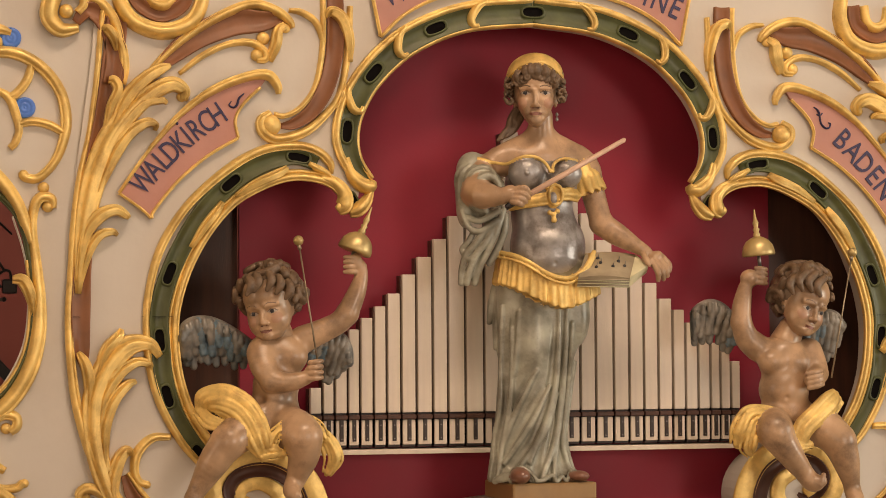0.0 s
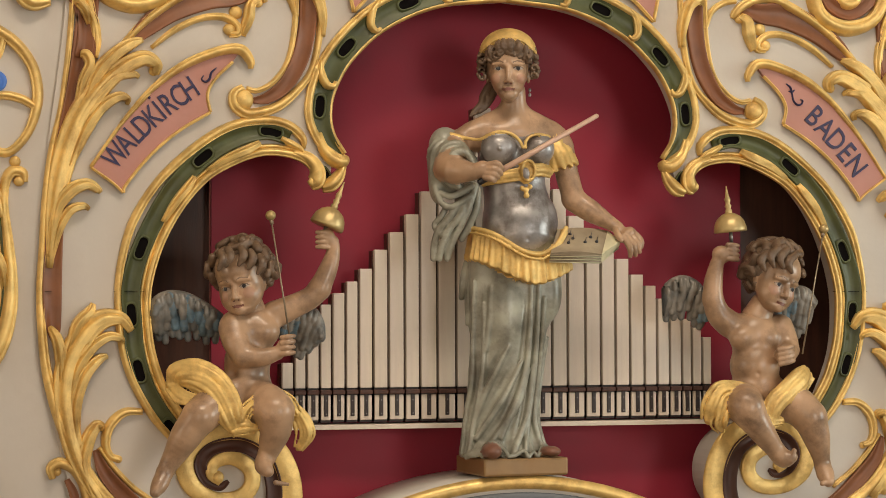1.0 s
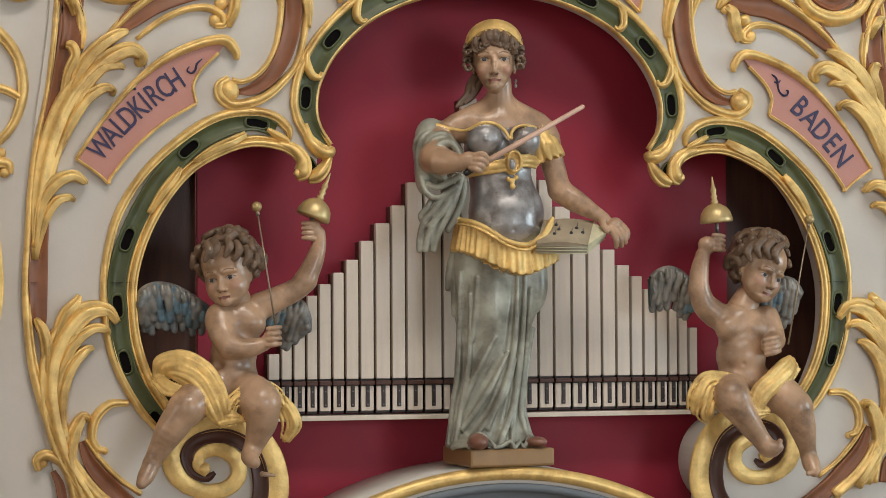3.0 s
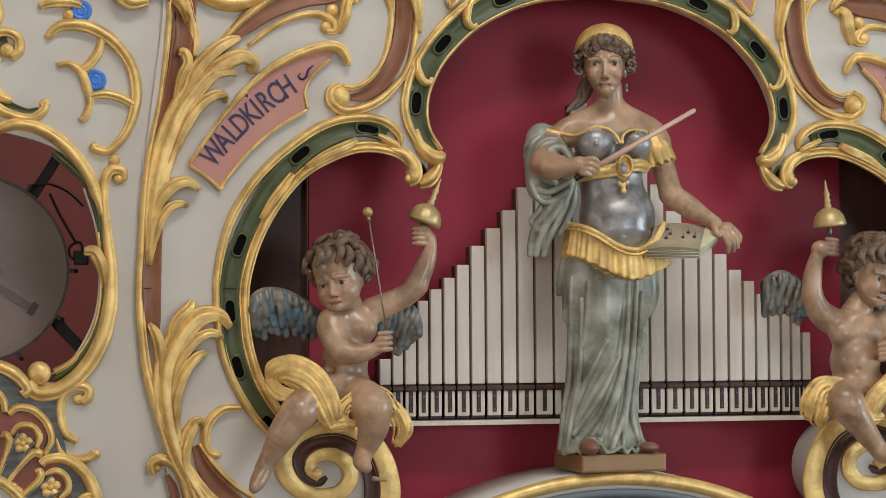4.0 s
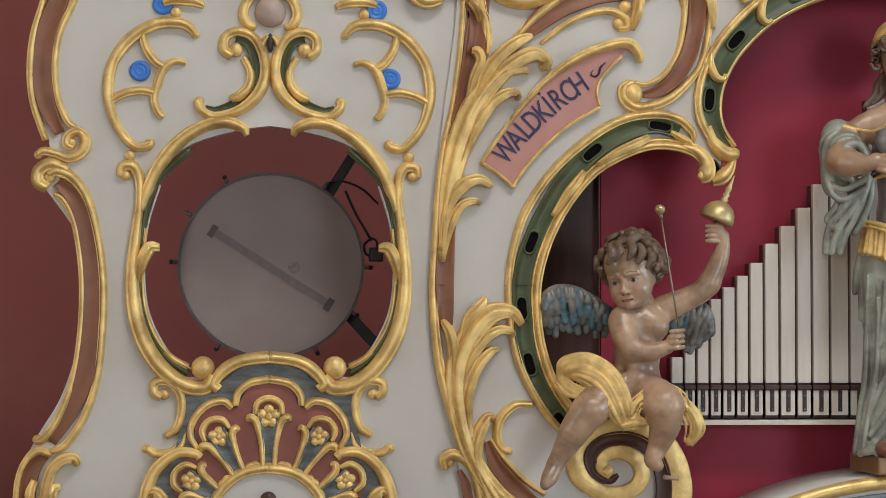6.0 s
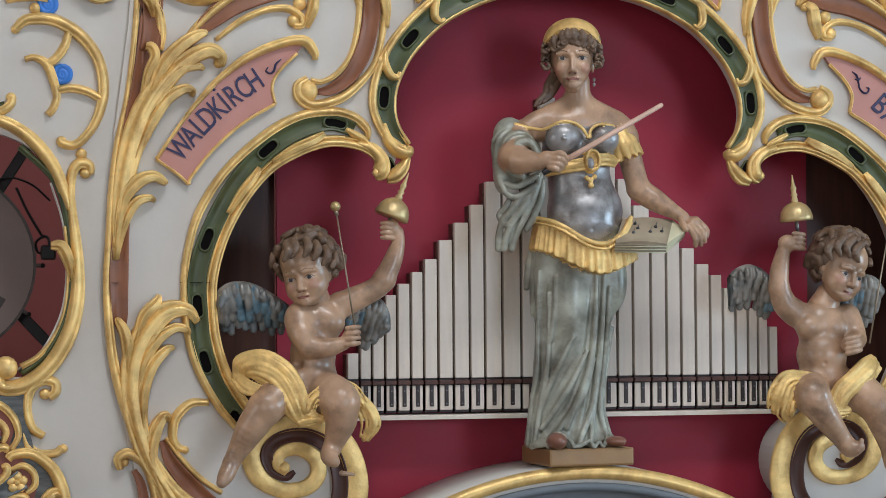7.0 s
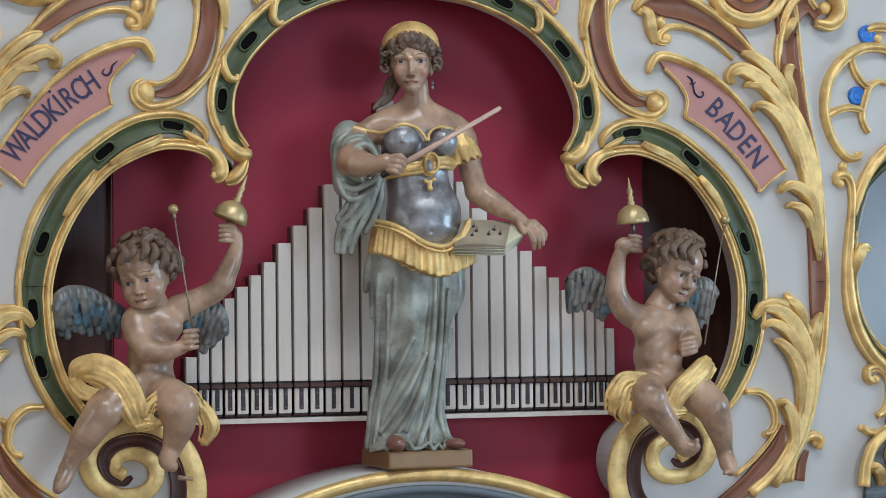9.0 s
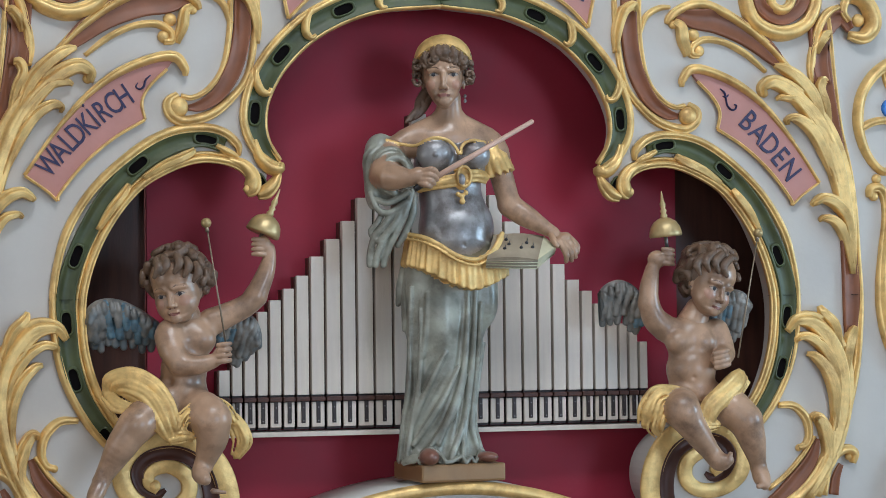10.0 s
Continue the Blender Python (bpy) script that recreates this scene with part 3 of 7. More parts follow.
add("leaf", "leaf", [(0.901, 1.427, 0.0067), (0.887, 1.5, 0.0112), (0.859, 1.548, 0.0112), (0.824, 1.572, 0.009), (0.799, 1.568, 0.0068), (0.795, 1.556, 0.0034)])
add("leaf", "leaf", [(0.885, 1.36, 0.0067), (0.887, 1.438, 0.0112), (0.87, 1.494, 0.0112), (0.842, 1.527, 0.009), (0.824, 1.534, 0.0045)])
add("leaf", "leaf", [(0.915, 1.461, 0.0045), (0.916, 1.528, 0.0101), (0.923, 1.566, 0.0101), (0.934, 1.586, 0.0067), (0.938, 1.593, 0.0034)])
add("leaf", "leaf", [(0.903, 1.539, 0.0056), (0.885, 1.595, 0.0101), (0.86, 1.623, 0.009), (0.853, 1.638, 0.0045)])
add("leaf", "leaf", [(0.841, 1.224, 0.009), (0.87, 1.309, 0.0123), (0.863, 1.365, 0.0123), (0.847, 1.395, 0.0101), (0.835, 1.395, 0.0067), (0.835, 1.386, 0.0034)])
add("cove", "cove", [(0.848, 1.348, 0.0056), (0.829, 1.303, 0.0135), (0.792, 1.259, 0.0168), (0.742, 1.211, 0.018), (0.651, 1.152, 0.0192), (0.559, 1.15, 0.0193), (0.501, 1.188, 0.0182)])
add("bead", "edge_bead", [(0.84, 1.353, 0.0045), (0.811, 1.313, 0.0056), (0.773, 1.273, 0.0056), (0.73, 1.242, 0.0056)])
add("bead", "curl", [(0.755, 1.423, 0.0068), (0.792, 1.421, 0.009), (0.82, 1.394, 0.0101), (0.827, 1.359, 0.009), (0.818, 1.336, 0.0079), (0.8, 1.329, 0.0067)])
add("ball", "tip", [(0.802, 1.329, 0.0079)])
add("bead", "hook", [(0.884, 2.225, 0.0045), (0.868, 2.223, 0.0091), (0.852, 2.201, 0.0091), (0.845, 2.16, 0.0079), (0.848, 2.126, 0.0045)])
add = carving("small_corner_scroll", "small carved gilded corner scroll with sienna groove at the board joint", "carving", CENTRE)
add("bead", "curl", [(0.93, 1.293, 0.0067), (0.934, 1.314, 0.01), (0.915, 1.324, 0.0112), (0.887, 1.308, 0.0101), (0.87, 1.275, 0.0089), (0.859, 1.225, 0.0089)])
add("cove", "cove", [(0.903, 1.291, 0.0056), (0.89, 1.264, 0.0089), (0.883, 1.225, 0.0101)])
add("ball", "tip", [(0.922, 1.307, 0.0089)])
add = carving("sienna_scroll", "carved S-scroll with sienna cove and gilded edges beside the arch", "carving", CENTRE)
add("cove", "cove", [(0.42, 2.32, 0.0162), (0.419, 2.262, 0.0174), (0.422, 2.198, 0.0174), (0.437, 2.134, 0.0173), (0.467, 2.081, 0.015), (0.503, 2.054, 0.0115), (0.532, 2.048, 0.0057)])
add("bead", "edge_bead", [(0.445, 2.319, 0.0058), (0.444, 2.261, 0.0058), (0.448, 2.191, 0.0058), (0.462, 2.128, 0.0058), (0.491, 2.087, 0.0058), (0.523, 2.069, 0.0058), (0.546, 2.072, 0.0057)])
add("bead", "edge_bead", [(0.388, 2.297, 0.0058), (0.391, 2.239, 0.007), (0.398, 2.169, 0.007), (0.413, 2.111, 0.0069), (0.439, 2.074, 0.0081), (0.483, 2.037, 0.0104), (0.538, 2.021, 0.0115), (0.567, 2.035, 0.0115), (0.572, 2.059, 0.0103), (0.553, 2.074, 0.008)])
add("ball", "tip", [(0.553, 2.049, 0.0215)])
add("leaf", "hook", [(0.438, 2.271, 0.0046), (0.429, 2.285, 0.0093), (0.405, 2.27, 0.0105), (0.391, 2.228, 0.0093), (0.389, 2.182, 0.0046)])
add("bead", "edge_bead", [(0.515, 2.285, 0.0046), (0.488, 2.281, 0.0069), (0.459, 2.261, 0.007), (0.443, 2.221, 0.0058)])
add("ball", "knob", [(0.402, 2.113, 0.0139)])
add = carving("sienna_crest_scroll", "broad carved scroll with sienna cove and gilded curling ends", "carving", CENTRE)
add("cove", "cove", [(0.781, 2.155, 0.0068), (0.753, 2.186, 0.0182), (0.696, 2.229, 0.0252), (0.627, 2.256, 0.0264), (0.57, 2.26, 0.0207), (0.531, 2.271, 0.0104)])
add("bead", "edge_bead", [(0.809, 2.139, 0.0057), (0.758, 2.195, 0.008), (0.702, 2.24, 0.0091), (0.639, 2.277, 0.0103), (0.587, 2.294, 0.0104), (0.541, 2.282, 0.0104), (0.515, 2.262, 0.0092), (0.508, 2.248, 0.0058)])
add("bead", "edge_bead", [(0.738, 2.15, 0.0046), (0.69, 2.188, 0.0069), (0.639, 2.212, 0.0069), (0.593, 2.216, 0.008), (0.566, 2.2, 0.0081), (0.564, 2.184, 0.0081), (0.581, 2.182, 0.0069)])
add("leaf", "leaf", [(0.555, 2.18, 0.0069), (0.543, 2.213, 0.0104), (0.538, 2.242, 0.0092), (0.523, 2.254, 0.0069)])
add("ball", "tip", [(0.581, 2.191, 0.0127)])
add("ball", "tip", [(0.568, 2.226, 0.0138)])
add("ball", "tip", [(0.522, 2.248, 0.0104)])
add = carving("ring_scroll", "round carved scroll with gilded rings and a sienna groove", "carving", CENTRE)
add("bead", "ring", [(0.862, 2.34, 0.0136), (0.855, 2.289, 0.0148), (0.826, 2.25, 0.0159), (0.77, 2.234, 0.0171), (0.715, 2.254, 0.016), (0.692, 2.3, 0.0149), (0.695, 2.346, 0.0138)])
add("cove", "cove", [(0.835, 2.33, 0.0137), (0.82, 2.29, 0.0136), (0.775, 2.267, 0.0148), (0.73, 2.29, 0.0137), (0.722, 2.333, 0.0137)])
add("bead", "ring", [(0.806, 2.331, 0.0103), (0.797, 2.297, 0.0103), (0.774, 2.286, 0.0114), (0.754, 2.298, 0.0103), (0.747, 2.333, 0.0103)])
add = carving("head_scroll", "carved gilded volute heading the acanthus border", "carving", CENTRE)
add("bead", "curl", [(0.938, 2.236, 0.009), (0.973, 2.232, 0.0158), (0.995, 2.256, 0.018), (0.991, 2.29, 0.018), (0.971, 2.314, 0.0158), (0.938, 2.315, 0.0102), (0.927, 2.287, 0.009), (0.94, 2.267, 0.0079)])
add("ball", "tip", [(0.962, 2.269, 0.0147)])
add("cove", "cove", [(0.943, 2.247, 0.009), (0.921, 2.272, 0.0158), (0.893, 2.26, 0.0192), (0.871, 2.224, 0.0204), (0.864, 2.175, 0.0204), (0.872, 2.124, 0.0192)])
add("bead", "edge_bead", [(0.915, 2.297, 0.0068), (0.888, 2.282, 0.0102), (0.866, 2.249, 0.0102), (0.853, 2.198, 0.0079), (0.851, 2.153, 0.0045)])
add("leaf", "hook", [(0.862, 2.193, 0.0045), (0.868, 2.217, 0.0091), (0.882, 2.235, 0.0091), (0.891, 2.232, 0.0057)])
add = carving("volute_console", "large carved volute console with gilded spiral and dark sienna groove", "carving", CENTRE)
add("groove", "groove", [(0.582, 1.281, 0.0040), (0.600, 1.271, 0.0090), (0.628, 1.285, 0.0113), (0.639, 1.319, 0.0124), (0.614, 1.348, 0.0136), (0.561, 1.354, 0.0148), (0.515, 1.33, 0.0148), (0.492, 1.279, 0.0159), (0.495, 1.216, 0.0159), (0.53, 1.16, 0.0159)])
add("band", "spiral", [(0.598, 1.28, 0.0091), (0.617, 1.296, 0.0113), (0.609, 1.319, 0.0125), (0.575, 1.328, 0.0148), (0.54, 1.306, 0.0159), (0.536, 1.272, 0.0159), (0.563, 1.247, 0.0159), (0.614, 1.246, 0.0158), (0.657, 1.274, 0.0182), (0.671, 1.32, 0.0182), (0.65, 1.361, 0.0196), (0.602, 1.381, 0.0196), (0.544, 1.38, 0.0197), (0.494, 1.351, 0.0209), (0.464, 1.301, 0.0223), (0.455, 1.238, 0.0223), (0.476, 1.17, 0.0222)])
add("ball", "eye", [(0.605, 1.289, 0.0136)])
add = carving("lattice_ornament", "carved gilded lattice of curved struts with a bead foot", "carving", WINGS, 0.008)
add("bead", "curl", [(-0.235, 1.949, 0.0068), (-0.242, 1.938, 0.009), (-0.268, 1.937, 0.009), (-0.298, 1.968, 0.009), (-0.316, 2.01, 0.0102), (-0.322, 2.056, 0.0113), (-0.31, 2.11, 0.0113), (-0.274, 2.156, 0.0124), (-0.225, 2.183, 0.0125), (-0.176, 2.184, 0.0113), (-0.155, 2.17, 0.0091), (-0.15, 2.159, 0.0068)])
add("bead", "strut", [(-0.168, 2.104, 0.0057), (-0.187, 2.108, 0.0068), (-0.21, 2.095, 0.0091), (-0.224, 2.062, 0.009), (-0.23, 2.031, 0.0079), (-0.222, 2.006, 0.0079), (-0.212, 1.995, 0.0068)])
add("bead", "strut", [(-0.254, 2.16, 0.0079), (-0.245, 2.131, 0.0091), (-0.227, 2.106, 0.0091), (-0.209, 2.095, 0.0079)])
add("bead", "strut", [(-0.317, 2.027, 0.0079), (-0.291, 2.042, 0.009), (-0.258, 2.049, 0.009), (-0.228, 2.043, 0.0079)])
add("ball", "tip", [(-0.239, 1.943, 0.0102)])
add("ball", "tip", [(-0.15, 2.163, 0.0091)])
add("ball", "bead_foot", [(-0.278, 1.918, 0.0113)])
add = carving("crest_scroll", "carved crest scroll with olive groove and gilded volute", "carving", WINGS, 0.008)
add("greencove", "groove", [(-0.069, 2.153, 0.0091), (-0.04, 2.146, 0.0136), (-0.024, 2.109, 0.0147), (-0.029, 2.069, 0.0125), (-0.055, 2.033, 0.0102), (-0.102, 2.012, 0.0068), (-0.129, 2.016, 0.0045)])
add("bead", "edge_bead", [(-0.076, 2.119, 0.0102), (-0.092, 2.132, 0.0102), (-0.09, 2.157, 0.0102), (-0.065, 2.169, 0.0102), (-0.035, 2.158, 0.0102), (-0.015, 2.124, 0.0102), (-0.01, 2.081, 0.0113), (-0.026, 2.04, 0.0125), (-0.063, 2.01, 0.0102), (-0.111, 1.998, 0.0091), (-0.138, 2.012, 0.009), (-0.145, 2.03, 0.0079)])
add("bead", "edge_bead", [(-0.053, 2.117, 0.0068), (-0.039, 2.09, 0.0079), (-0.042, 2.06, 0.0091), (-0.06, 2.04, 0.0102), (-0.078, 2.033, 0.0079)])
add("ball", "volute_eye", [(-0.069, 2.132, 0.0147)])
add("ball", "tip", [(-0.141, 2.028, 0.0102)])
add = carving("opening_surround", "carved gilded surround of the round opening with scroll ends", "carving", WINGS, 0.008)
add("bead", "edge_bead", [(-0.046, 1.96, 0.0057), (-0.055, 1.976, 0.0102), (-0.091, 1.987, 0.0124), (-0.136, 1.976, 0.0124), (-0.183, 1.944, 0.0136), (-0.221, 1.896, 0.0135), (-0.244, 1.844, 0.0113), (-0.254, 1.808, 0.0079)])
add("bead", "stem", [(-0.297, 1.877, 0.0068), (-0.293, 1.896, 0.0101), (-0.272, 1.898, 0.0113), (-0.259, 1.875, 0.0101), (-0.257, 1.83, 0.009), (-0.264, 1.763, 0.0113), (-0.27, 1.695, 0.0135), (-0.268, 1.628, 0.0157), (-0.252, 1.56, 0.0168), (-0.218, 1.502, 0.0168), (-0.172, 1.464, 0.0168), (-0.128, 1.457, 0.0157), (-0.109, 1.48, 0.0146)])
add("leaf", "leaf", [(-0.261, 1.662, 0.0045), (-0.253, 1.704, 0.0101), (-0.238, 1.734, 0.0113), (-0.218, 1.736, 0.0068)])
add("bead", "inner_rim", [(-0.245, 1.774, 0.0034), (-0.251, 1.707, 0.0034), (-0.248, 1.628, 0.0045), (-0.23, 1.567, 0.0045), (-0.196, 1.52, 0.0056), (-0.16, 1.498, 0.0067)])
add("ball", "scroll_ball", [(-0.131, 1.496, 0.0236)])
add("ball", "tip", [(-0.286, 1.88, 0.0113)])
add = carving("lower_crest", "carved lower crest with gilded arches and ribs over glazed ground", "carving", WINGS, -0.005)
add("bead", "arch_rib", [(-0.099, 1.453, 0.0101), (-0.109, 1.465, 0.0101), (-0.088, 1.493, 0.0124), (-0.053, 1.511, 0.0124), (0.0, 1.518, 0.0124)])
add("bead", "inner_arch", [(-0.066, 1.421, 0.0067), (-0.061, 1.446, 0.0079), (-0.039, 1.466, 0.0079), (0.0, 1.474, 0.0079)])
add("bead", "side_arch", [(-0.141, 1.336, 0.0056), (-0.155, 1.364, 0.0067), (-0.146, 1.398, 0.0078), (-0.12, 1.424, 0.0079), (-0.09, 1.43, 0.0079), (-0.072, 1.417, 0.0067)])
add("bead", "outer_arch", [(-0.135, 1.318, 0.009), (-0.146, 1.327, 0.0101), (-0.182, 1.327, 0.0112), (-0.22, 1.298, 0.0123), (-0.239, 1.256, 0.0134), (-0.246, 1.208, 0.0134)])
add("leaf", "leaf", [(-0.204, 1.208, 0.0067), (-0.208, 1.236, 0.0101), (-0.224, 1.251, 0.0101), (-0.239, 1.244, 0.0056)])
add("bead", "ring", [(-0.112, 1.207, 0.0112), (-0.098, 1.249, 0.0112), (-0.067, 1.28, 0.0112), (-0.034, 1.294, 0.0112), (0.001, 1.298, 0.0112)])
add = carving("side_scroll", "small carved gilded side scroll with olive shadow groove", "carving", WINGS, 0.008)
add("bead", "curl", [(-0.214, 1.437, 0.009), (-0.227, 1.448, 0.0101), (-0.225, 1.466, 0.0101), (-0.2, 1.471, 0.0112), (-0.178, 1.453, 0.0112), (-0.171, 1.417, 0.0101), (-0.18, 1.379, 0.0101), (-0.204, 1.361, 0.0078)])
add("bead", "curl", [(-0.164, 1.37, 0.0056), (-0.173, 1.342, 0.009), (-0.195, 1.327, 0.009), (-0.226, 1.327, 0.009), (-0.24, 1.338, 0.0078)])
add("ball", "tip", [(-0.207, 1.444, 0.0112)])
add("ball", "tip", [(-0.242, 1.336, 0.009)])
add = carving("upper_border", "carved border with sienna cove and gilded edges on the outer rim", "carving", RIM, 0.008)
add("cove", "cove", [(-0.407, 2.258, 0.0158), (-0.425, 2.213, 0.0192), (-0.446, 2.156, 0.0203), (-0.454, 2.088, 0.0203), (-0.443, 2.021, 0.018), (-0.416, 1.962, 0.0101)])
add("bead", "edge_bead", [(-0.441, 2.258, 0.0068), (-0.454, 2.213, 0.0068), (-0.469, 2.156, 0.0079), (-0.475, 2.088, 0.0079), (-0.468, 2.021, 0.0079), (-0.444, 1.948, 0.0068)])
add("bead", "edge_bead", [(-0.376, 2.259, 0.0068), (-0.396, 2.213, 0.0068), (-0.42, 2.156, 0.0068), (-0.427, 2.089, 0.0068), (-0.419, 2.027, 0.0068), (-0.4, 1.985, 0.0068), (-0.385, 1.974, 0.0056)])
add("bead", "volute", [(-0.46, 1.917, 0.0068), (-0.449, 1.926, 0.009), (-0.425, 1.922, 0.009), (-0.398, 1.913, 0.0101), (-0.373, 1.924, 0.0113), (-0.365, 1.947, 0.0113), (-0.378, 1.965, 0.0101), (-0.398, 1.958, 0.009), (-0.403, 1.94, 0.0079), (-0.389, 1.933, 0.0068)])
add("ball", "tip", [(-0.393, 1.942, 0.0113)])
add("ball", "tip", [(-0.458, 1.919, 0.009)])
add = carving("lower_border", "long carved border with sienna cove and gilded edges", "carving", RIM, 0.008)
add("cove", "cove", [(-0.42, 1.865, 0.0101), (-0.384, 1.827, 0.0169), (-0.359, 1.751, 0.0191), (-0.35, 1.661, 0.0202), (-0.351, 1.571, 0.0202), (-0.361, 1.493, 0.0202), (-0.388, 1.417, 0.0168), (-0.427, 1.347, 0.0078)])
add("bead", "edge_bead", [(-0.426, 1.841, 0.0056), (-0.406, 1.827, 0.0067), (-0.386, 1.782, 0.0067), (-0.373, 1.706, 0.0067), (-0.37, 1.627, 0.0067), (-0.376, 1.538, 0.0067), (-0.392, 1.455, 0.0067), (-0.419, 1.39, 0.0078), (-0.445, 1.356, 0.0089), (-0.461, 1.352, 0.0078)])
add("bead", "edge_bead", [(-0.438, 1.879, 0.0101), (-0.42, 1.886, 0.0113), (-0.389, 1.872, 0.0113), (-0.359, 1.828, 0.009), (-0.339, 1.751, 0.0079), (-0.329, 1.661, 0.0079), (-0.331, 1.56, 0.0079), (-0.341, 1.471, 0.0078), (-0.365, 1.398, 0.0078), (-0.4, 1.345, 0.0078), (-0.431, 1.33, 0.0067)])
add("bead", "curl", [(-0.44, 1.852, 0.0112), (-0.458, 1.865, 0.0135), (-0.456, 1.888, 0.0135), (-0.431, 1.901, 0.0135), (-0.399, 1.888, 0.009)])
add("ball", "tip", [(-0.436, 1.874, 0.0124)])
add("ball", "tip", [(-0.456, 1.354, 0.0101)])
add = carving("foot_scroll", "carved foot scroll with sienna groove and gilded leaf", "carving", RIM, 0.008)
add("cove", "cove", [(-0.439, 1.323, 0.0078), (-0.46, 1.305, 0.0145), (-0.473, 1.269, 0.0167), (-0.477, 1.214, 0.0178)])
add("bead", "edge_bead", [(-0.429, 1.325, 0.0078), (-0.456, 1.332, 0.0089), (-0.48, 1.308, 0.0078), (-0.493, 1.269, 0.0078), (-0.497, 1.208, 0.0078)])
add("leaf", "leaf", [(-0.376, 1.303, 0.0056), (-0.385, 1.318, 0.0101), (-0.411, 1.312, 0.0101), (-0.433, 1.28, 0.01), (-0.446, 1.208, 0.01)])
add("leaf", "leaf", [(-0.466, 1.208, 0.0067), (-0.469, 1.247, 0.0089), (-0.46, 1.274, 0.0067)])
add("leaf", "leaf", [(-0.424, 1.208, 0.0067), (-0.429, 1.236, 0.01), (-0.422, 1.258, 0.0089), (-0.409, 1.263, 0.0045)])
add = carving("crest_shell", "carved gilded arch over a cream ball at the crest", "carving", WINGS, 0.008)
add("bead", "arch", [(-0.029, 2.178, 0.0068), (-0.045, 2.183, 0.0091), (-0.054, 2.207, 0.0102), (-0.04, 2.237, 0.0102), (-0.005, 2.251, 0.0102)])
add("bead", "rib", [(-0.005, 2.16, 0.0057), (-0.015, 2.144, 0.0068), (-0.017, 2.119, 0.0057), (-0.002, 2.101, 0.0045)])
add = carving("upper_curl", "small carved gilded curl with a bead above the lattice", "carving", WINGS, 0.008)
add("ball", "bead_foot", [(-0.188, 2.206, 0.0113)])
add("bead", "curl", [(-0.214, 2.224, 0.0068), (-0.188, 2.231, 0.0113), (-0.154, 2.229, 0.0113), (-0.132, 2.22, 0.0068)])

# ---- arch hood under the statue ----
hood = thing("arch_hood", "projecting cream arch hood with a gilded roll and grey-blue panel", "arch hood")
verts, faces = [], []
HC, HR = 0.533, 0.752
n = 40
for i in range(n + 1):
    a = math.radians(90 - 48 + 96 * i / n)
    for r, y in ((HR, 0.168), (HR, -0.085), (HR - 0.05, -0.085), (HR - 0.05, 0.168)):
        verts.append((r * math.cos(a), y, HC + r * math.sin(a)))
for i in range(n):
    for j in range(4):
        faces.append((i * 4 + j, i * 4 + (j + 1) % 4, i * 4 + 4 + (j + 1) % 4, i * 4 + 4 + j))
mesh_object("shell", verts, faces, CREAM, hood)
rows = []
for i in range(n + 1):
    a = math.radians(90 + 48 - 96 * i / n)
    rows.append(((HR - 0.013) * math.cos(a), HC + (HR - 0.013) * math.sin(a), 0.014, 0.016))
mesh_object("roll", *sweep_data(rows, HALF_ROUND, -0.084), GOLD, hood)
rows = [(x * (HR - 0.042) / (HR - 0.013), HC + (z - HC) * (HR - 0.042) / (HR - 0.013), 0.009, 0.008) for x, z, a, b in rows]
mesh_object("lip", *sweep_data(rows, HALF_ROUND, -0.084), GREYBLUE, hood)
disc = [((HR - 0.049) * math.cos(math.radians(a)), HC + (HR - 0.049) * math.sin(math.radians(a))) for a in range(40, 141, 4)]
plate("panel", disc + [(-0.54, 0.95), (0.54, 0.95)], [], -0.045, -0.03, GREYBLUE, hood)

# ---- pipe shelf ----
shelf = part("pipe_shelf", box(-0.55, 0.55, 0.088, 0.169, 1.376, 1.386, 0.001), PIPE, None)
tagged(shelf, "narrow cream ledge carrying the organ pipes on the red backing", "ledge")

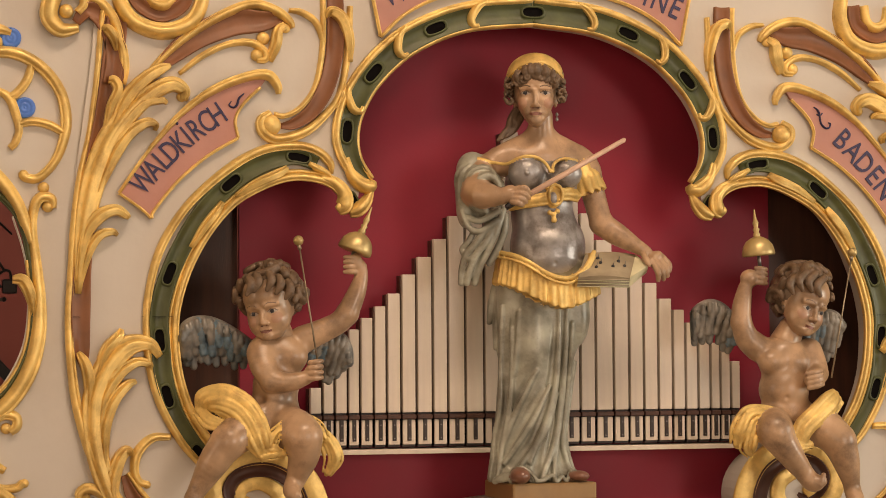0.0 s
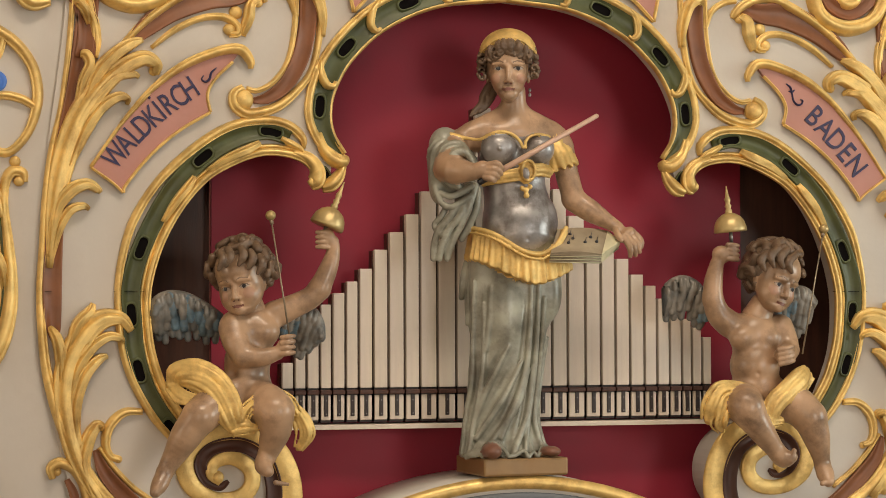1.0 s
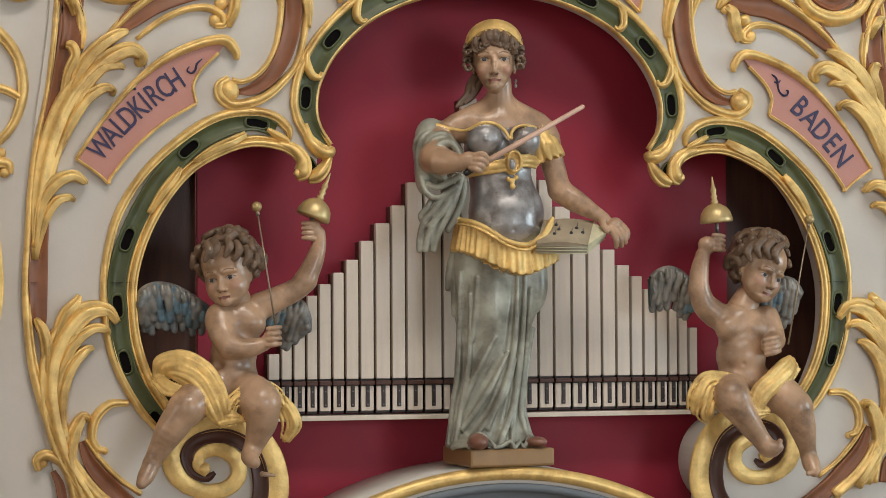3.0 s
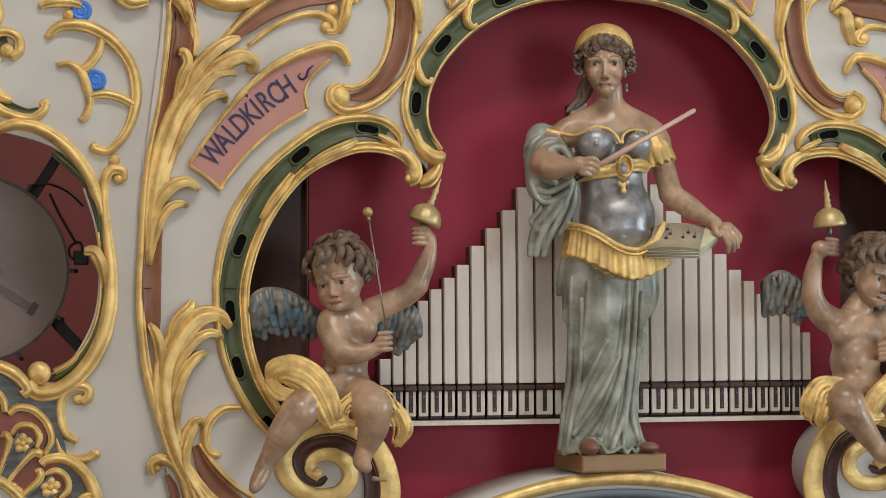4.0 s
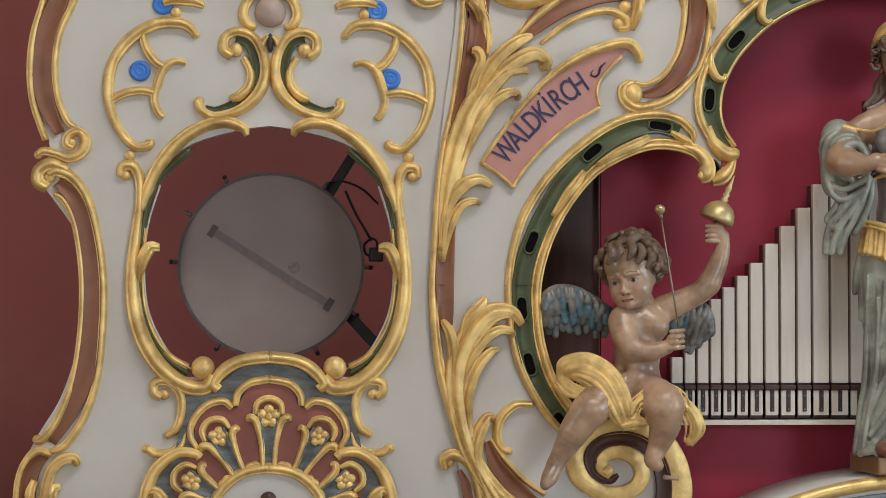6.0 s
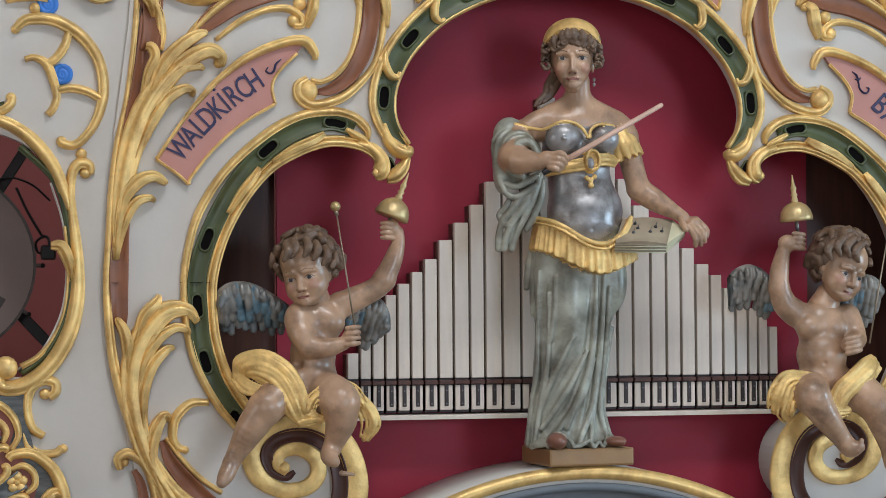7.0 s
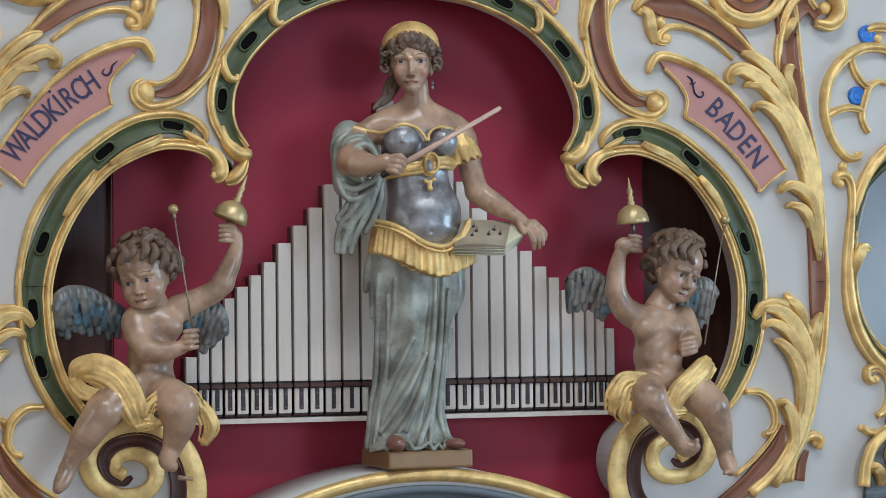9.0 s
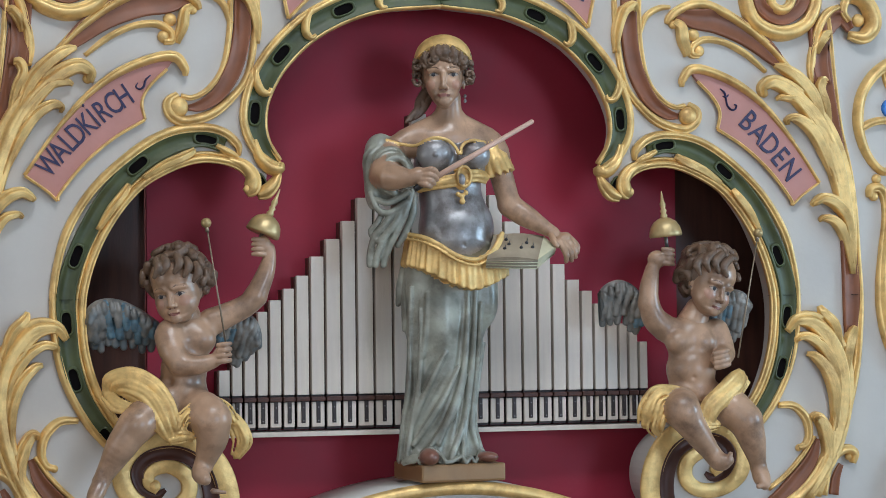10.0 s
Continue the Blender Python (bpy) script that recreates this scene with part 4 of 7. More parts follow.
# ---- sculpted figures ----
class Clay:
    """A block of clay: rounded lumps are added to a field, and its skin becomes one mesh."""

    def __init__(self, low, high, step):
        self.low, self.step = np.array(low, float), step
        n = [int((b - a) / step) + 2 for a, b in zip(low, high)]
        self.d = np.full(n, 0.04, np.float32)
        self.raw = np.full(n, 0.04, np.float32)
        self.m = np.zeros(n, np.int8)

    def add(self, mat, lo, hi, f, k=0.006):
        pad = k + 2.5 * self.step
        i0 = np.maximum(((np.array(lo) - pad - self.low) / self.step).astype(int), 0)
        i1 = np.minimum(((np.array(hi) + pad - self.low) / self.step).astype(int) + 2, self.d.shape)
        if (i1 <= i0).any():
            return
        s = tuple(slice(a, b) for a, b in zip(i0, i1))
        x, y, z = np.meshgrid(*[self.low[q] + self.step * np.arange(i0[q], i1[q]) for q in range(3)], indexing="ij")
        d = f(x, y, z).astype(np.float32)
        old = self.d[s]
        h = np.clip(0.5 + 0.5 * (old - d) / k, 0, 1)
        self.d[s] = old * (1 - h) + d * h - k * h * (1 - h)
        near = d < self.raw[s]
        self.m[s] = np.where(near, mat, self.m[s])
        self.raw[s] = np.where(near, d, self.raw[s])

    def limb(self, mat, a, b, ra, rb=None, k=0.006):
        self.add(mat, *self.tube([a, b], [ra, ra if rb is None else rb]), k)

    @staticmethod
    def tube(pts, radii):
        """The field of a smooth tube through the points."""
        rows = np.array([(*p, r) for p, r in zip(pts, radii)], float)
        q = curve(rows, 4) if len(rows) > 2 else rows

        def f(x, y, z):
            best = None
            for a, b in zip(q, q[1:]):
                ab = b[:3] - a[:3]
                px, py, pz = x - a[0], y - a[1], z - a[2]
                t = np.clip((px * ab[0] + py * ab[1] + pz * ab[2]) / (ab @ ab + 1e-12), 0, 1)
                d = np.sqrt((px - t * ab[0]) ** 2 + (py - t * ab[1]) ** 2 + (pz - t * ab[2]) ** 2) - a[3] - (b[3] - a[3]) * t
                best = d if best is None else np.minimum(best, d)
            return best
        w = q[:, 3].max()
        return q[:, :3].min(0) - w, q[:, :3].max(0) + w, f

    def chain(self, mat, pts, radii, k=0.006):
        self.add(mat, *self.tube(pts, radii), k)

    def flow(self, mat, pts, radii, k=0.003):
        self.chain(mat, pts, radii, k)

    def gouge(self, pts, radii, k=0.004):
        """Cuts a rounded channel along the points."""
        lo, hi, f = self.tube(pts, radii)
        s, x, y, z = self.block(lo - k, hi + k)
        d, old = -f(x, y, z), self.d[s]
        h = np.clip(0.5 - 0.5 * (old - d) / k, 0, 1)
        self.d[s] = old * (1 - h) + d * h + k * h * (1 - h)

    def block(self, lo, hi):
        i0 = np.maximum(((np.array(lo) - 0.004 - self.low) / self.step).astype(int), 0)
        i1 = np.minimum(((np.array(hi) + 0.004 - self.low) / self.step).astype(int) + 2, self.d.shape)
        x, y, z = np.meshgrid(*[self.low[q] + self.step * np.arange(i0[q], max(i0[q], i1[q])) for q in range(3)], indexing="ij")
        return tuple(slice(a, max(a, b)) for a, b in zip(i0, i1)), x, y, z

    def lump(self, mat, c, r, turn=0.0, tilt=0.0, k=0.006):
        c, r = np.array(c, float), np.array(r if hasattr(r, "__len__") else (r, r, r), float)
        ct, st, cu, su = math.cos(turn), math.sin(turn), math.cos(tilt), math.sin(tilt)

        def f(x, y, z):
            px, py, pz = x - c[0], y - c[1], z - c[2]
            px, py = ct * px + st * py, -st * px + ct * py
            px, pz = cu * px + su * pz, -su * px + cu * pz
            q = np.sqrt((px / r[0]) ** 2 + (py / r[1]) ** 2 + (pz / r[2]) ** 2)
            g = np.sqrt((px / r[0] ** 2) ** 2 + (py / r[1] ** 2) ** 2 + (pz / r[2] ** 2) ** 2) + 1e-9
            return q * (q - 1) / g
        m = r.max()
        self.add(mat, c - m, c + m, f, k)

    def carve(self, c, r, k=0.004):
        """Scoops a rounded hollow out of the clay."""
        c = np.array(c, float)
        i0 = np.maximum(((c - r - k - 0.004 - self.low) / self.step).astype(int), 0)
        i1 = np.minimum(((c + r + k + 0.004 - self.low) / self.step).astype(int) + 2, self.d.shape)
        if (i1 <= i0).any():
            return
        s = tuple(slice(a, b) for a, b in zip(i0, i1))
        x, y, z = np.meshgrid(*[self.low[q] + self.step * np.arange(i0[q], i1[q]) for q in range(3)], indexing="ij")
        d = r - np.sqrt((x - c[0]) ** 2 + (y - c[1]) ** 2 + (z - c[2]) ** 2)
        old = self.d[s]
        h = np.clip(0.5 - 0.5 * (old - d) / k, 0, 1)
        self.d[s] = old * (1 - h) + d * h + k * h * (1 - h)

    def paint(self, mat, lo, hi, f):
        """Gives the clay another paint wherever f holds."""
        i0 = np.maximum(((np.array(lo) - self.low) / self.step).astype(int), 0)
        i1 = np.minimum(((np.array(hi) - self.low) / self.step).astype(int) + 2, self.d.shape)
        s = tuple(slice(a, b) for a, b in zip(i0, i1))
        x, y, z = np.meshgrid(*[self.low[q] + self.step * np.arange(i0[q], i1[q]) for q in range(3)], indexing="ij")
        self.m[s] = np.where(f(x, y, z) & (self.m[s] != 1), mat, self.m[s])

    def data(self):
        d, m = self.d, self.m
        inside = d < 0
        c = np.zeros(tuple(n - 1 for n in d.shape), np.int8)
        corner = [(i, j, k) for i in (0, 1) for j in (0, 1) for k in (0, 1)]
        cut = lambda a, o: a[tuple(slice(q, a.shape[i] - 1 + q) for i, q in enumerate(o))]
        for o in corner:
            c += cut(inside, o)
        act = (c > 0) & (c < 8)
        idx = np.full(act.shape, -1, np.int64)
        cells = np.argwhere(act)
        idx[act] = np.arange(len(cells))
        pos, cnt = np.zeros((len(cells), 3)), np.zeros(len(cells))
        val = {o: cut(d, o)[act] for o in corner}
        for o in corner:
            for ax in range(3):
                if o[ax]:
                    continue
                o2 = tuple(1 if i == ax else q for i, q in enumerate(o))
                a, b = val[o], val[o2]
                hit = (a < 0) != (b < 0)
                t = np.where(hit, a / np.where(hit, a - b, 1), 0)
                p = np.tile(np.array(o, float), (len(cells), 1))
                p[:, ax] = t
                pos += p * hit[:, None]
                cnt += hit
        verts = self.low + self.step * (cells + pos / cnt[:, None])
        faces, fm = [], []
        for ax in range(3):
            u, v = (ax + 1) % 3, (ax + 2) % 3
            sl0 = [slice(1, -1)] * 3
            sl1 = [slice(1, -1)] * 3
            sl0[ax], sl1[ax] = slice(0, -1), slice(1, None)
            a, b = inside[tuple(sl0)], inside[tuple(sl1)]
            e = np.argwhere(a != b)
            g = e + 1
            g[:, ax] -= 1
            def cell(du, dv):
                q = g.copy()
                q[:, u] += du
                q[:, v] += dv
                return idx[q[:, 0], q[:, 1], q[:, 2]]
            quad = np.stack([cell(-1, -1), cell(0, -1), cell(0, 0), cell(-1, 0)], 1)
            first = a[a != b]
            quad[~first] = quad[~first][:, ::-1]
            ok = (quad >= 0).all(1)
            faces.append(quad[ok])
            fm.append(m[g[ok][:, 0], g[ok][:, 1], g[ok][:, 2]])
        return verts, np.vstack(faces), np.concatenate(fm)


def figure(name, clays):
    """One mesh from several blocks of clay."""
    vs, fs, ms, n = [], [], [], 0
    for c in clays:
        v, f, m = c.data()
        vs.append(v)
        fs.append(f + n)
        ms.append(m)
        n += len(v)
    return mesh_object(name, np.vstack(vs).tolist(), np.vstack(fs).tolist(), FIGURE, face_mats=np.concatenate(ms))


EYEWHITE = shade("painted_eye_white", (0.36, 0.29, 0.24), 0.35, 0, 0.1)
ROUGE = shade("rosy_painted_flesh", (0.42, 0.235, 0.155), 0.40, 0, 0.18, 18, 0.2, 90, (0.30, 0.14, 0.09), 0.6, 18, coat=0.25)
SHOE = shade("painted_brown_shoe", (0.20, 0.085, 0.055), 0.35, 0, 0.2, 30, 0.2, 100, coat=0.3)
WINGBLUE = shade("bright_blue_feather_paint", (0.12, 0.20, 0.25), 0.4, 0.1, 0.5, 50, 0.2, 110, (0.16, 0.17, 0.165), 1.0, 40)
FIGURE = [SKIN, HAIR, GOWN, ARMOUR, GILT, LIPS, EYES, WINGS_MAT, EYEWHITE, ROUGE, SHOE, WINGBLUE]
S, H, G, A, O, L, E, F, W, R, B, FB = range(12)

# heights in half heads: eyes, brow, nose foot, mouth; then eye spacing, eye width and the outline (height, half width, front)
WOMAN = dict(eye=0.0, brow=0.17, nose=-0.47, mouth=-0.66, gap=0.325, wide=0.155, lip=0.205, line=0.0175,
             form=[(-1.06, 0.10, -0.46), (-1.0, 0.19, -0.66), (-0.88, 0.295, -0.74), (-0.74, 0.39, -0.71), (-0.62, 0.465, -0.745), (-0.40, 0.565, -0.72), (-0.15, 0.655, -0.70), (0.08, 0.67, -0.71), (0.3, 0.67, -0.755), (0.6, 0.63, -0.68), (0.85, 0.47, -0.46), (1.0, 0.2, -0.2)])
CHILD = dict(eye=-0.16, brow=0.05, nose=-0.51, mouth=-0.70, gap=0.30, wide=0.150, lip=0.18, line=0.0130,
             form=[(-1.04, 0.16, -0.40), (-0.98, 0.28, -0.64), (-0.86, 0.42, -0.74), (-0.76, 0.53, -0.72), (-0.62, 0.62, -0.745), (-0.40, 0.685, -0.73), (-0.15, 0.69, -0.69), (0.05, 0.70, -0.74), (0.3, 0.71, -0.79), (0.6, 0.64, -0.70), (0.85, 0.47, -0.46), (1.0, 0.2, -0.2)])


def put_face(c, at, size, turn, nod, roll, kind):
    """A carved and painted head; size is its half height, turn where it looks (0: straight out of the front)."""
    m = Matrix.Translation(at) @ Matrix.Rotation(turn, 4, "Z") @ Matrix.Rotation(nod, 4, "X") @ Matrix.Rotation(roll, 4, "Y")
    inv = np.array(m.inverted())
    p = lambda x, y, z: tuple(m @ Vector((x * size, y * size, z * size)))
    form = curve(kind["form"], 6)

    def local(f):
        def g(x, y, z):
            a = [(inv[i, 0] * x + inv[i, 1] * y + inv[i, 2] * z + inv[i, 3]) / size for i in range(3)]
            return f(*a)
        return g
    low, high = np.array(at) - size * 1.15, np.array(at) + size * 1.15

    def skull(x, y, z):
        w, fr = np.interp(z, form[:, 0], form[:, 1]), np.interp(z, form[:, 0], form[:, 2])
        bk = np.interp(z, [-1.05, -0.8, -0.4, 0.2, 0.7, 1.0], [-0.1, 0.05, 0.45, 0.85, 0.6, 0.1])
        mid, ry = (fr + bk) / 2, (bk - fr) / 2
        q = (np.abs(x / w) ** 2.15 + np.abs((y - mid) / ry) ** 2.15) ** (1 / 2.15) - 1
        return np.maximum(q * np.minimum(w, ry) * 0.9, np.maximum(-1.05 - z, z - 0.99)) * size
    c.add(S, low, high, local(skull), 0.004)
    ez, bz, nz, mz, gap, ew = kind["eye"], kind["brow"], kind["nose"], kind["mouth"], kind["gap"], kind["wide"]
    for s in (-1, 1):
        c.carve(p(s * gap, -0.80, ez + 0.005), 0.150 * size, 0.010 * size * 10)
        c.limb(S, p(s * 0.14, -0.725, bz - 0.01), p(s * (gap + 0.16), -0.60, bz - 0.02), 0.055 * size, 0.045 * size, k=0.008)
        c.lump(S, p(s * gap, -0.535, ez), (0.165 * size, 0.145 * size, 0.125 * size), turn, k=0.004)
        c.lump(S, p(s * gap * 1.08, -0.52, (ez + nz) / 2 - 0.08), 0.175 * size, k=0.010)
        c.lump(S, p(s * 0.105, -0.775, nz + 0.045), 0.062 * size, k=0.003)
        c.lump(S, p(s * 0.66, 0.06, nz + 0.26), (0.07 * size, 0.12 * size, 0.20 * size), turn, k=0.003)
    c.limb(S, p(0, -0.72, ez + 0.06), p(0, -0.86, nz + 0.09), 0.070 * size, 0.092 * size, k=0.006)
    c.limb(S, p(-0.12, -0.74, mz + 0.035), p(0.12, -0.74, mz + 0.035), 0.045 * size, k=0.004)
    c.lump(S, p(0, -0.745, mz - 0.055), (0.12 * size, 0.055 * size, 0.045 * size), turn, k=0.004)
    c.lump(S, p(0, -0.70, -0.885), (0.15 * size, 0.10 * size, 0.11 * size), turn, k=0.007)
    # painted features
    def over(mat, f):
        c.paint(mat, low, high, local(lambda x, y, z: f(x, z) & (y < -0.38)))
    for s in (-1, 1):
        u = lambda x: (x - s * gap) / ew
        arch = lambda x: ez + 0.062 * (1 - u(x) ** 2)
        foot = lambda x: ez - 0.055 * (1 - u(x) ** 2)
        over(R, lambda x, z: ((x - s * gap * 1.32) ** 2 + (z - (nz + 0.14)) ** 2 < 0.026))
        over(W, lambda x, z: (np.abs(u(x)) < 1) & (z < arch(x)) & (z > foot(x)))
        over(E, lambda x, z: ((x - s * gap) ** 2 + (z - ez - 0.012) ** 2 < 0.0046) & (z < arch(x)) & (z > foot(x)))
        over(H, lambda x, z: (np.abs(u(x)) < 1.1) & (np.abs(z - arch(x) - 0.012) < kind["line"]))
        over(H, lambda x, z: (np.abs(u(x) + s * 0.02) < 1.15) & (np.abs(z - bz - 0.045 * (1 - u(x) ** 2) - kind["line"] * 1.8) < kind["line"]))
        over(B, lambda x, z: (np.abs(x - s * 0.085) < 0.035) & (np.abs(z - nz + 0.025) < 0.018))
    lip = kind["lip"]
    over(L, lambda x, z: (np.abs(x) < lip) & (np.abs(z - mz + 0.012) < 0.052 * np.sqrt(np.clip(1 - (x / lip) ** 2, 0, 1))))
    over(B, lambda x, z: (np.abs(x) < lip * 1.08) & (np.abs(z - mz - 0.02 * (x / lip) ** 2) < 0.013))
    return p


def lock(c, at, right, up, r, thick, turns, mat=1):
    """A carved curl: a tube that winds in towards its middle and rises a little."""
    right, up, at = Vector(right), Vector(up), Vector(at)
    out = right.cross(up)
    pts, rad = [], []
    n = 7
    for i in range(n):
        a = turns * i / (n - 1)
        q = r * (1 - 0.62 * i / (n - 1))
        pts.append(tuple(at + right * (math.cos(a) * q) + up * (math.sin(a) * q) + out * (thick * 0.5 * i / n)))
        rad.append(thick * (1 - 0.45 * i / (n - 1)))
    c.chain(mat, pts, rad, 0.0012)


def curls(c, at, r, rings, seed, face):
    """Hair of heavy curls over the skull, leaving the face free."""
    rnd = random.Random(seed)
    f = Vector(face).normalized()
    c.lump(H, (at[0] - f.x * r * 0.16, at[1] - f.y * r * 0.16, at[2] + r * 0.12), (r * 0.97, r * 0.97, r * 0.90), k=0.002)
    for b, n in rings:
        for i in range(n):
            a = 2 * math.pi * (i + rnd.uniform(-0.2, 0.2)) / n
            q = Vector((math.cos(a) * math.cos(b), math.sin(a) * math.cos(b), math.sin(b)))
            if (q.dot(f) > 0.46 and b < 0.60) or q.y > 0.55:
                continue
            side = Vector((0, 0, 1)).cross(q).normalized()
            up = q.cross(side)
            w = rnd.choice((-1, 1))
            s = rnd.uniform(0.24, 0.40) * r
            lock(c, Vector(at) + q * r * rnd.uniform(0.90, 1.04) + Vector((0, 0, r * 0.1)), side * w, -up if rnd.random() < 0.5 else up, s, s * 0.40, rnd.uniform(2.4, 4.6))


def feather(c, mat, a, b, w, y):
    """One long feather with a raised shaft, from root to tip."""
    a, b = np.array(a), np.array(b)
    m = a * 0.45 + b * 0.55
    c.flow(mat, [(a[0], y, a[1]), (m[0], y - 0.003, m[1]), (b[0], y + 0.002, b[1])], [w * 0.8, w, w * 0.85], 0.0004)


def wing(c, tops, tips, n, blue):
    """Three rows of feathers hang from the rounded front edge of a wing; blue: the share painted bright, from the root."""
    t, e = np.array(curve(tops, 8))[:, :2], np.array(curve(tips, 8))[:, :2]
    pick = lambda q, u: q[min(int(u * (len(q) - 1) + 0.5), len(q) - 1)]
    c.flow(F, [(x, -0.006, z) for x, z in tops], [0.010] * len(tops), 0.004)
    for row, reach, y, k, w in ((0, 0.95, 0.006, n, 0.0088), (1, 0.74, -0.005, n, 0.0084), (2, 0.50, -0.013, n + 1, 0.0078), (3, 0.27, -0.018, n + 3, 0.0064)):
        for i in range(k):
            u = (i + 0.25 + 0.5 * (row % 2)) / (k + 0.25)
            a, b = pick(t, u), pick(e, u)
            feather(c, FB if u < blue and 0 < row < 3 and (i + row) % 3 else F, a, a + (b - a) * reach * (1 + 0.05 * math.sin(i * 2.3)), w, y)


def fingers(c, a, b, rise, r, n=4):
    """A row of fingers, each from knuckle a to tip b, stacked along rise."""
    a, b, rise = Vector(a), Vector(b), Vector(rise)
    for i in range(n):
        o = rise * i
        k = (a + b) / 2 + o + Vector((0, -r * 0.9, 0))
        c.chain(S, [tuple(a + o), tuple(k), tuple(b + o)], [r, r * 1.02, r * 0.85], 0.0007)


def draped(c, pts, widths, seed, n=5, mat=4):
    """A twisted strip of cloth: a soft core and ridges that run along it; pts carry x, y, z."""
    rnd = random.Random(seed)
    c.flow(mat, pts, [w * 0.52 for w in widths], 0.004)
    p = np.array(pts)
    t = np.gradient(p, axis=0)
    nrm = np.stack([-t[:, 2], np.zeros(len(p)), t[:, 0]], 1)
    nrm /= np.linalg.norm(nrm, axis=1)[:, None] + 1e-9
    for j in range(n + 1):
        u = -0.92 + 1.84 * j / n
        q = p + nrm * (np.array(widths) * (u + 0.12 * rnd.uniform(-1, 1)))[:, None]
        q[:, 1] -= np.array(widths) * 0.62 * math.sqrt(max(0, 1 - u * u * 0.85)) * rnd.uniform(0.75, 1.2)
        c.flow(mat, [tuple(v) for v in q], [w * rnd.uniform(0.15, 0.27) for w in widths], 0.0013)


GOWN_SIDE = [(-0.089, 1.735), (-0.089, 1.682), (-0.086, 1.613), (-0.085, 1.556), (-0.090, 1.498), (-0.095, 1.410), (-0.106, 1.366), (-0.112, 1.324)]
GOWN_EDGE = [(0.122, 1.735), (0.117, 1.689), (0.106, 1.630), (0.083, 1.576), (0.068, 1.504), (0.055, 1.406), (0.067, 1.361), (0.081, 1.319)]


def statue():
    body = c = Clay((-0.215, -0.165, 1.312), (0.30, 0.085, 2.085), 0.0025)
    side, edge = np.array(GOWN_SIDE)[::-1], np.array(GOWN_EDGE)[::-1]
    depth = lambda z: np.interp(z, [1.32, 1.37, 1.46, 1.6, 1.76], [0.080, 0.064, 0.058, 0.064, 0.060])

    def span(z):
        a, b = np.interp(z, side[:, 1], side[:, 0]), np.interp(z, edge[:, 1], edge[:, 0])
        return (a + b) / 2, (b - a) / 2

    def front(x, z):
        cx, rx = span(z)
        return -0.018 - depth(z) * math.sqrt(max(0.03, 1 - ((x - cx) / rx) ** 2))

    def gown(x, y, z):
        cx, rx = span(z)
        ry = depth(z)
        d = (np.sqrt(((x - cx) / rx) ** 2 + ((y + 0.018) / ry) ** 2) - 1) * 0.058 + 0.003
        th = np.arctan2(x - cx, -y)
        return np.maximum(d, np.maximum(1.323 + 0.004 * np.sin(th * 11) + 0.022 * np.exp(-((x + 0.068) / 0.022) ** 2) + 0.012 * np.exp(-((x - 0.058) / 0.016) ** 2) - z, z - 1.77))
    c.add(G, (-0.13, -0.12, 1.315), (0.15, 0.07, 1.78), gown, 0.003)
    c.lump(G, (-0.020, -0.052, 1.620), (0.036, 0.032, 0.085), k=0.016)
    c.lump(G, (0.079, -0.042, 1.658), (0.026, 0.028, 0.055), k=0.014)
    # folds: deep channels between raised, sweeping edges
    channels = [
        [(0.041, 1.667), (0.037, 1.588), (0.032, 1.507), (0.019, 1.415), (0.002, 1.328)],
        [(0.022, 1.658), (0.018, 1.566), (0.003, 1.485), (-0.027, 1.410), (-0.071, 1.357)],
        [(0.056, 1.658), (0.052, 1.565), (0.046, 1.472), (0.040, 1.403), (0.044, 1.327)],
        [(0.069, 1.576), (0.060, 1.495), (0.050, 1.426), (0.057, 1.356)],
        [(0.032, 1.519), (0.014, 1.450), (-0.010, 1.398), (-0.028, 1.335)],
        [(-0.072, 1.670), (-0.074, 1.567), (-0.080, 1.463), (-0.091, 1.383)],
        [(-0.004, 1.520), (-0.035, 1.462), (-0.063, 1.417), (-0.090, 1.360)],
        [(-0.030, 1.543), (-0.055, 1.497), (-0.074, 1.452)],
        [(0.039, 1.461), (0.032, 1.392), (0.026, 1.325)]]
    ridges = [
        [(0.031, 1.672), (0.028, 1.577), (0.020, 1.502), (-0.003, 1.433), (-0.039, 1.376), (-0.071, 1.337)],
        [(0.048, 1.672), (0.045, 1.577), (0.039, 1.484), (0.028, 1.409), (0.013, 1.325)],
        [(0.060, 1.646), (0.058, 1.553), (0.050, 1.461), (0.045, 1.391), (0.059, 1.333)],
        [(0.027, 1.502), (0.007, 1.438), (-0.018, 1.399), (-0.035, 1.363)],
        [(-0.080, 1.682), (-0.082, 1.567), (-0.087, 1.463), (-0.099, 1.383), (-0.107, 1.331)],
        [(-0.065, 1.636), (-0.065, 1.544), (-0.072, 1.463), (-0.085, 1.394), (-0.097, 1.333)],
        [(0.010, 1.519), (-0.019, 1.460), (-0.051, 1.410), (-0.083, 1.362)],
        [(-0.018, 1.549), (-0.045, 1.495), (-0.067, 1.445), (-0.080, 1.406)],
        [(0.037, 1.507), (0.026, 1.415), (-0.006, 1.346), (-0.014, 1.326)],
        [(0.079, 1.565), (0.067, 1.501), (0.054, 1.426), (0.062, 1.362), (0.076, 1.326)],
        [(-0.051, 1.670), (-0.054, 1.601), (-0.062, 1.543)]]
    for line in channels:
        q = curve(line, 2)
        c.gouge([(x, front(x, z) - 0.0015, z) for x, z in q], [0.0098 * min(1, 0.4 + 3 * i / len(q)) for i in range(len(q))], 0.003)
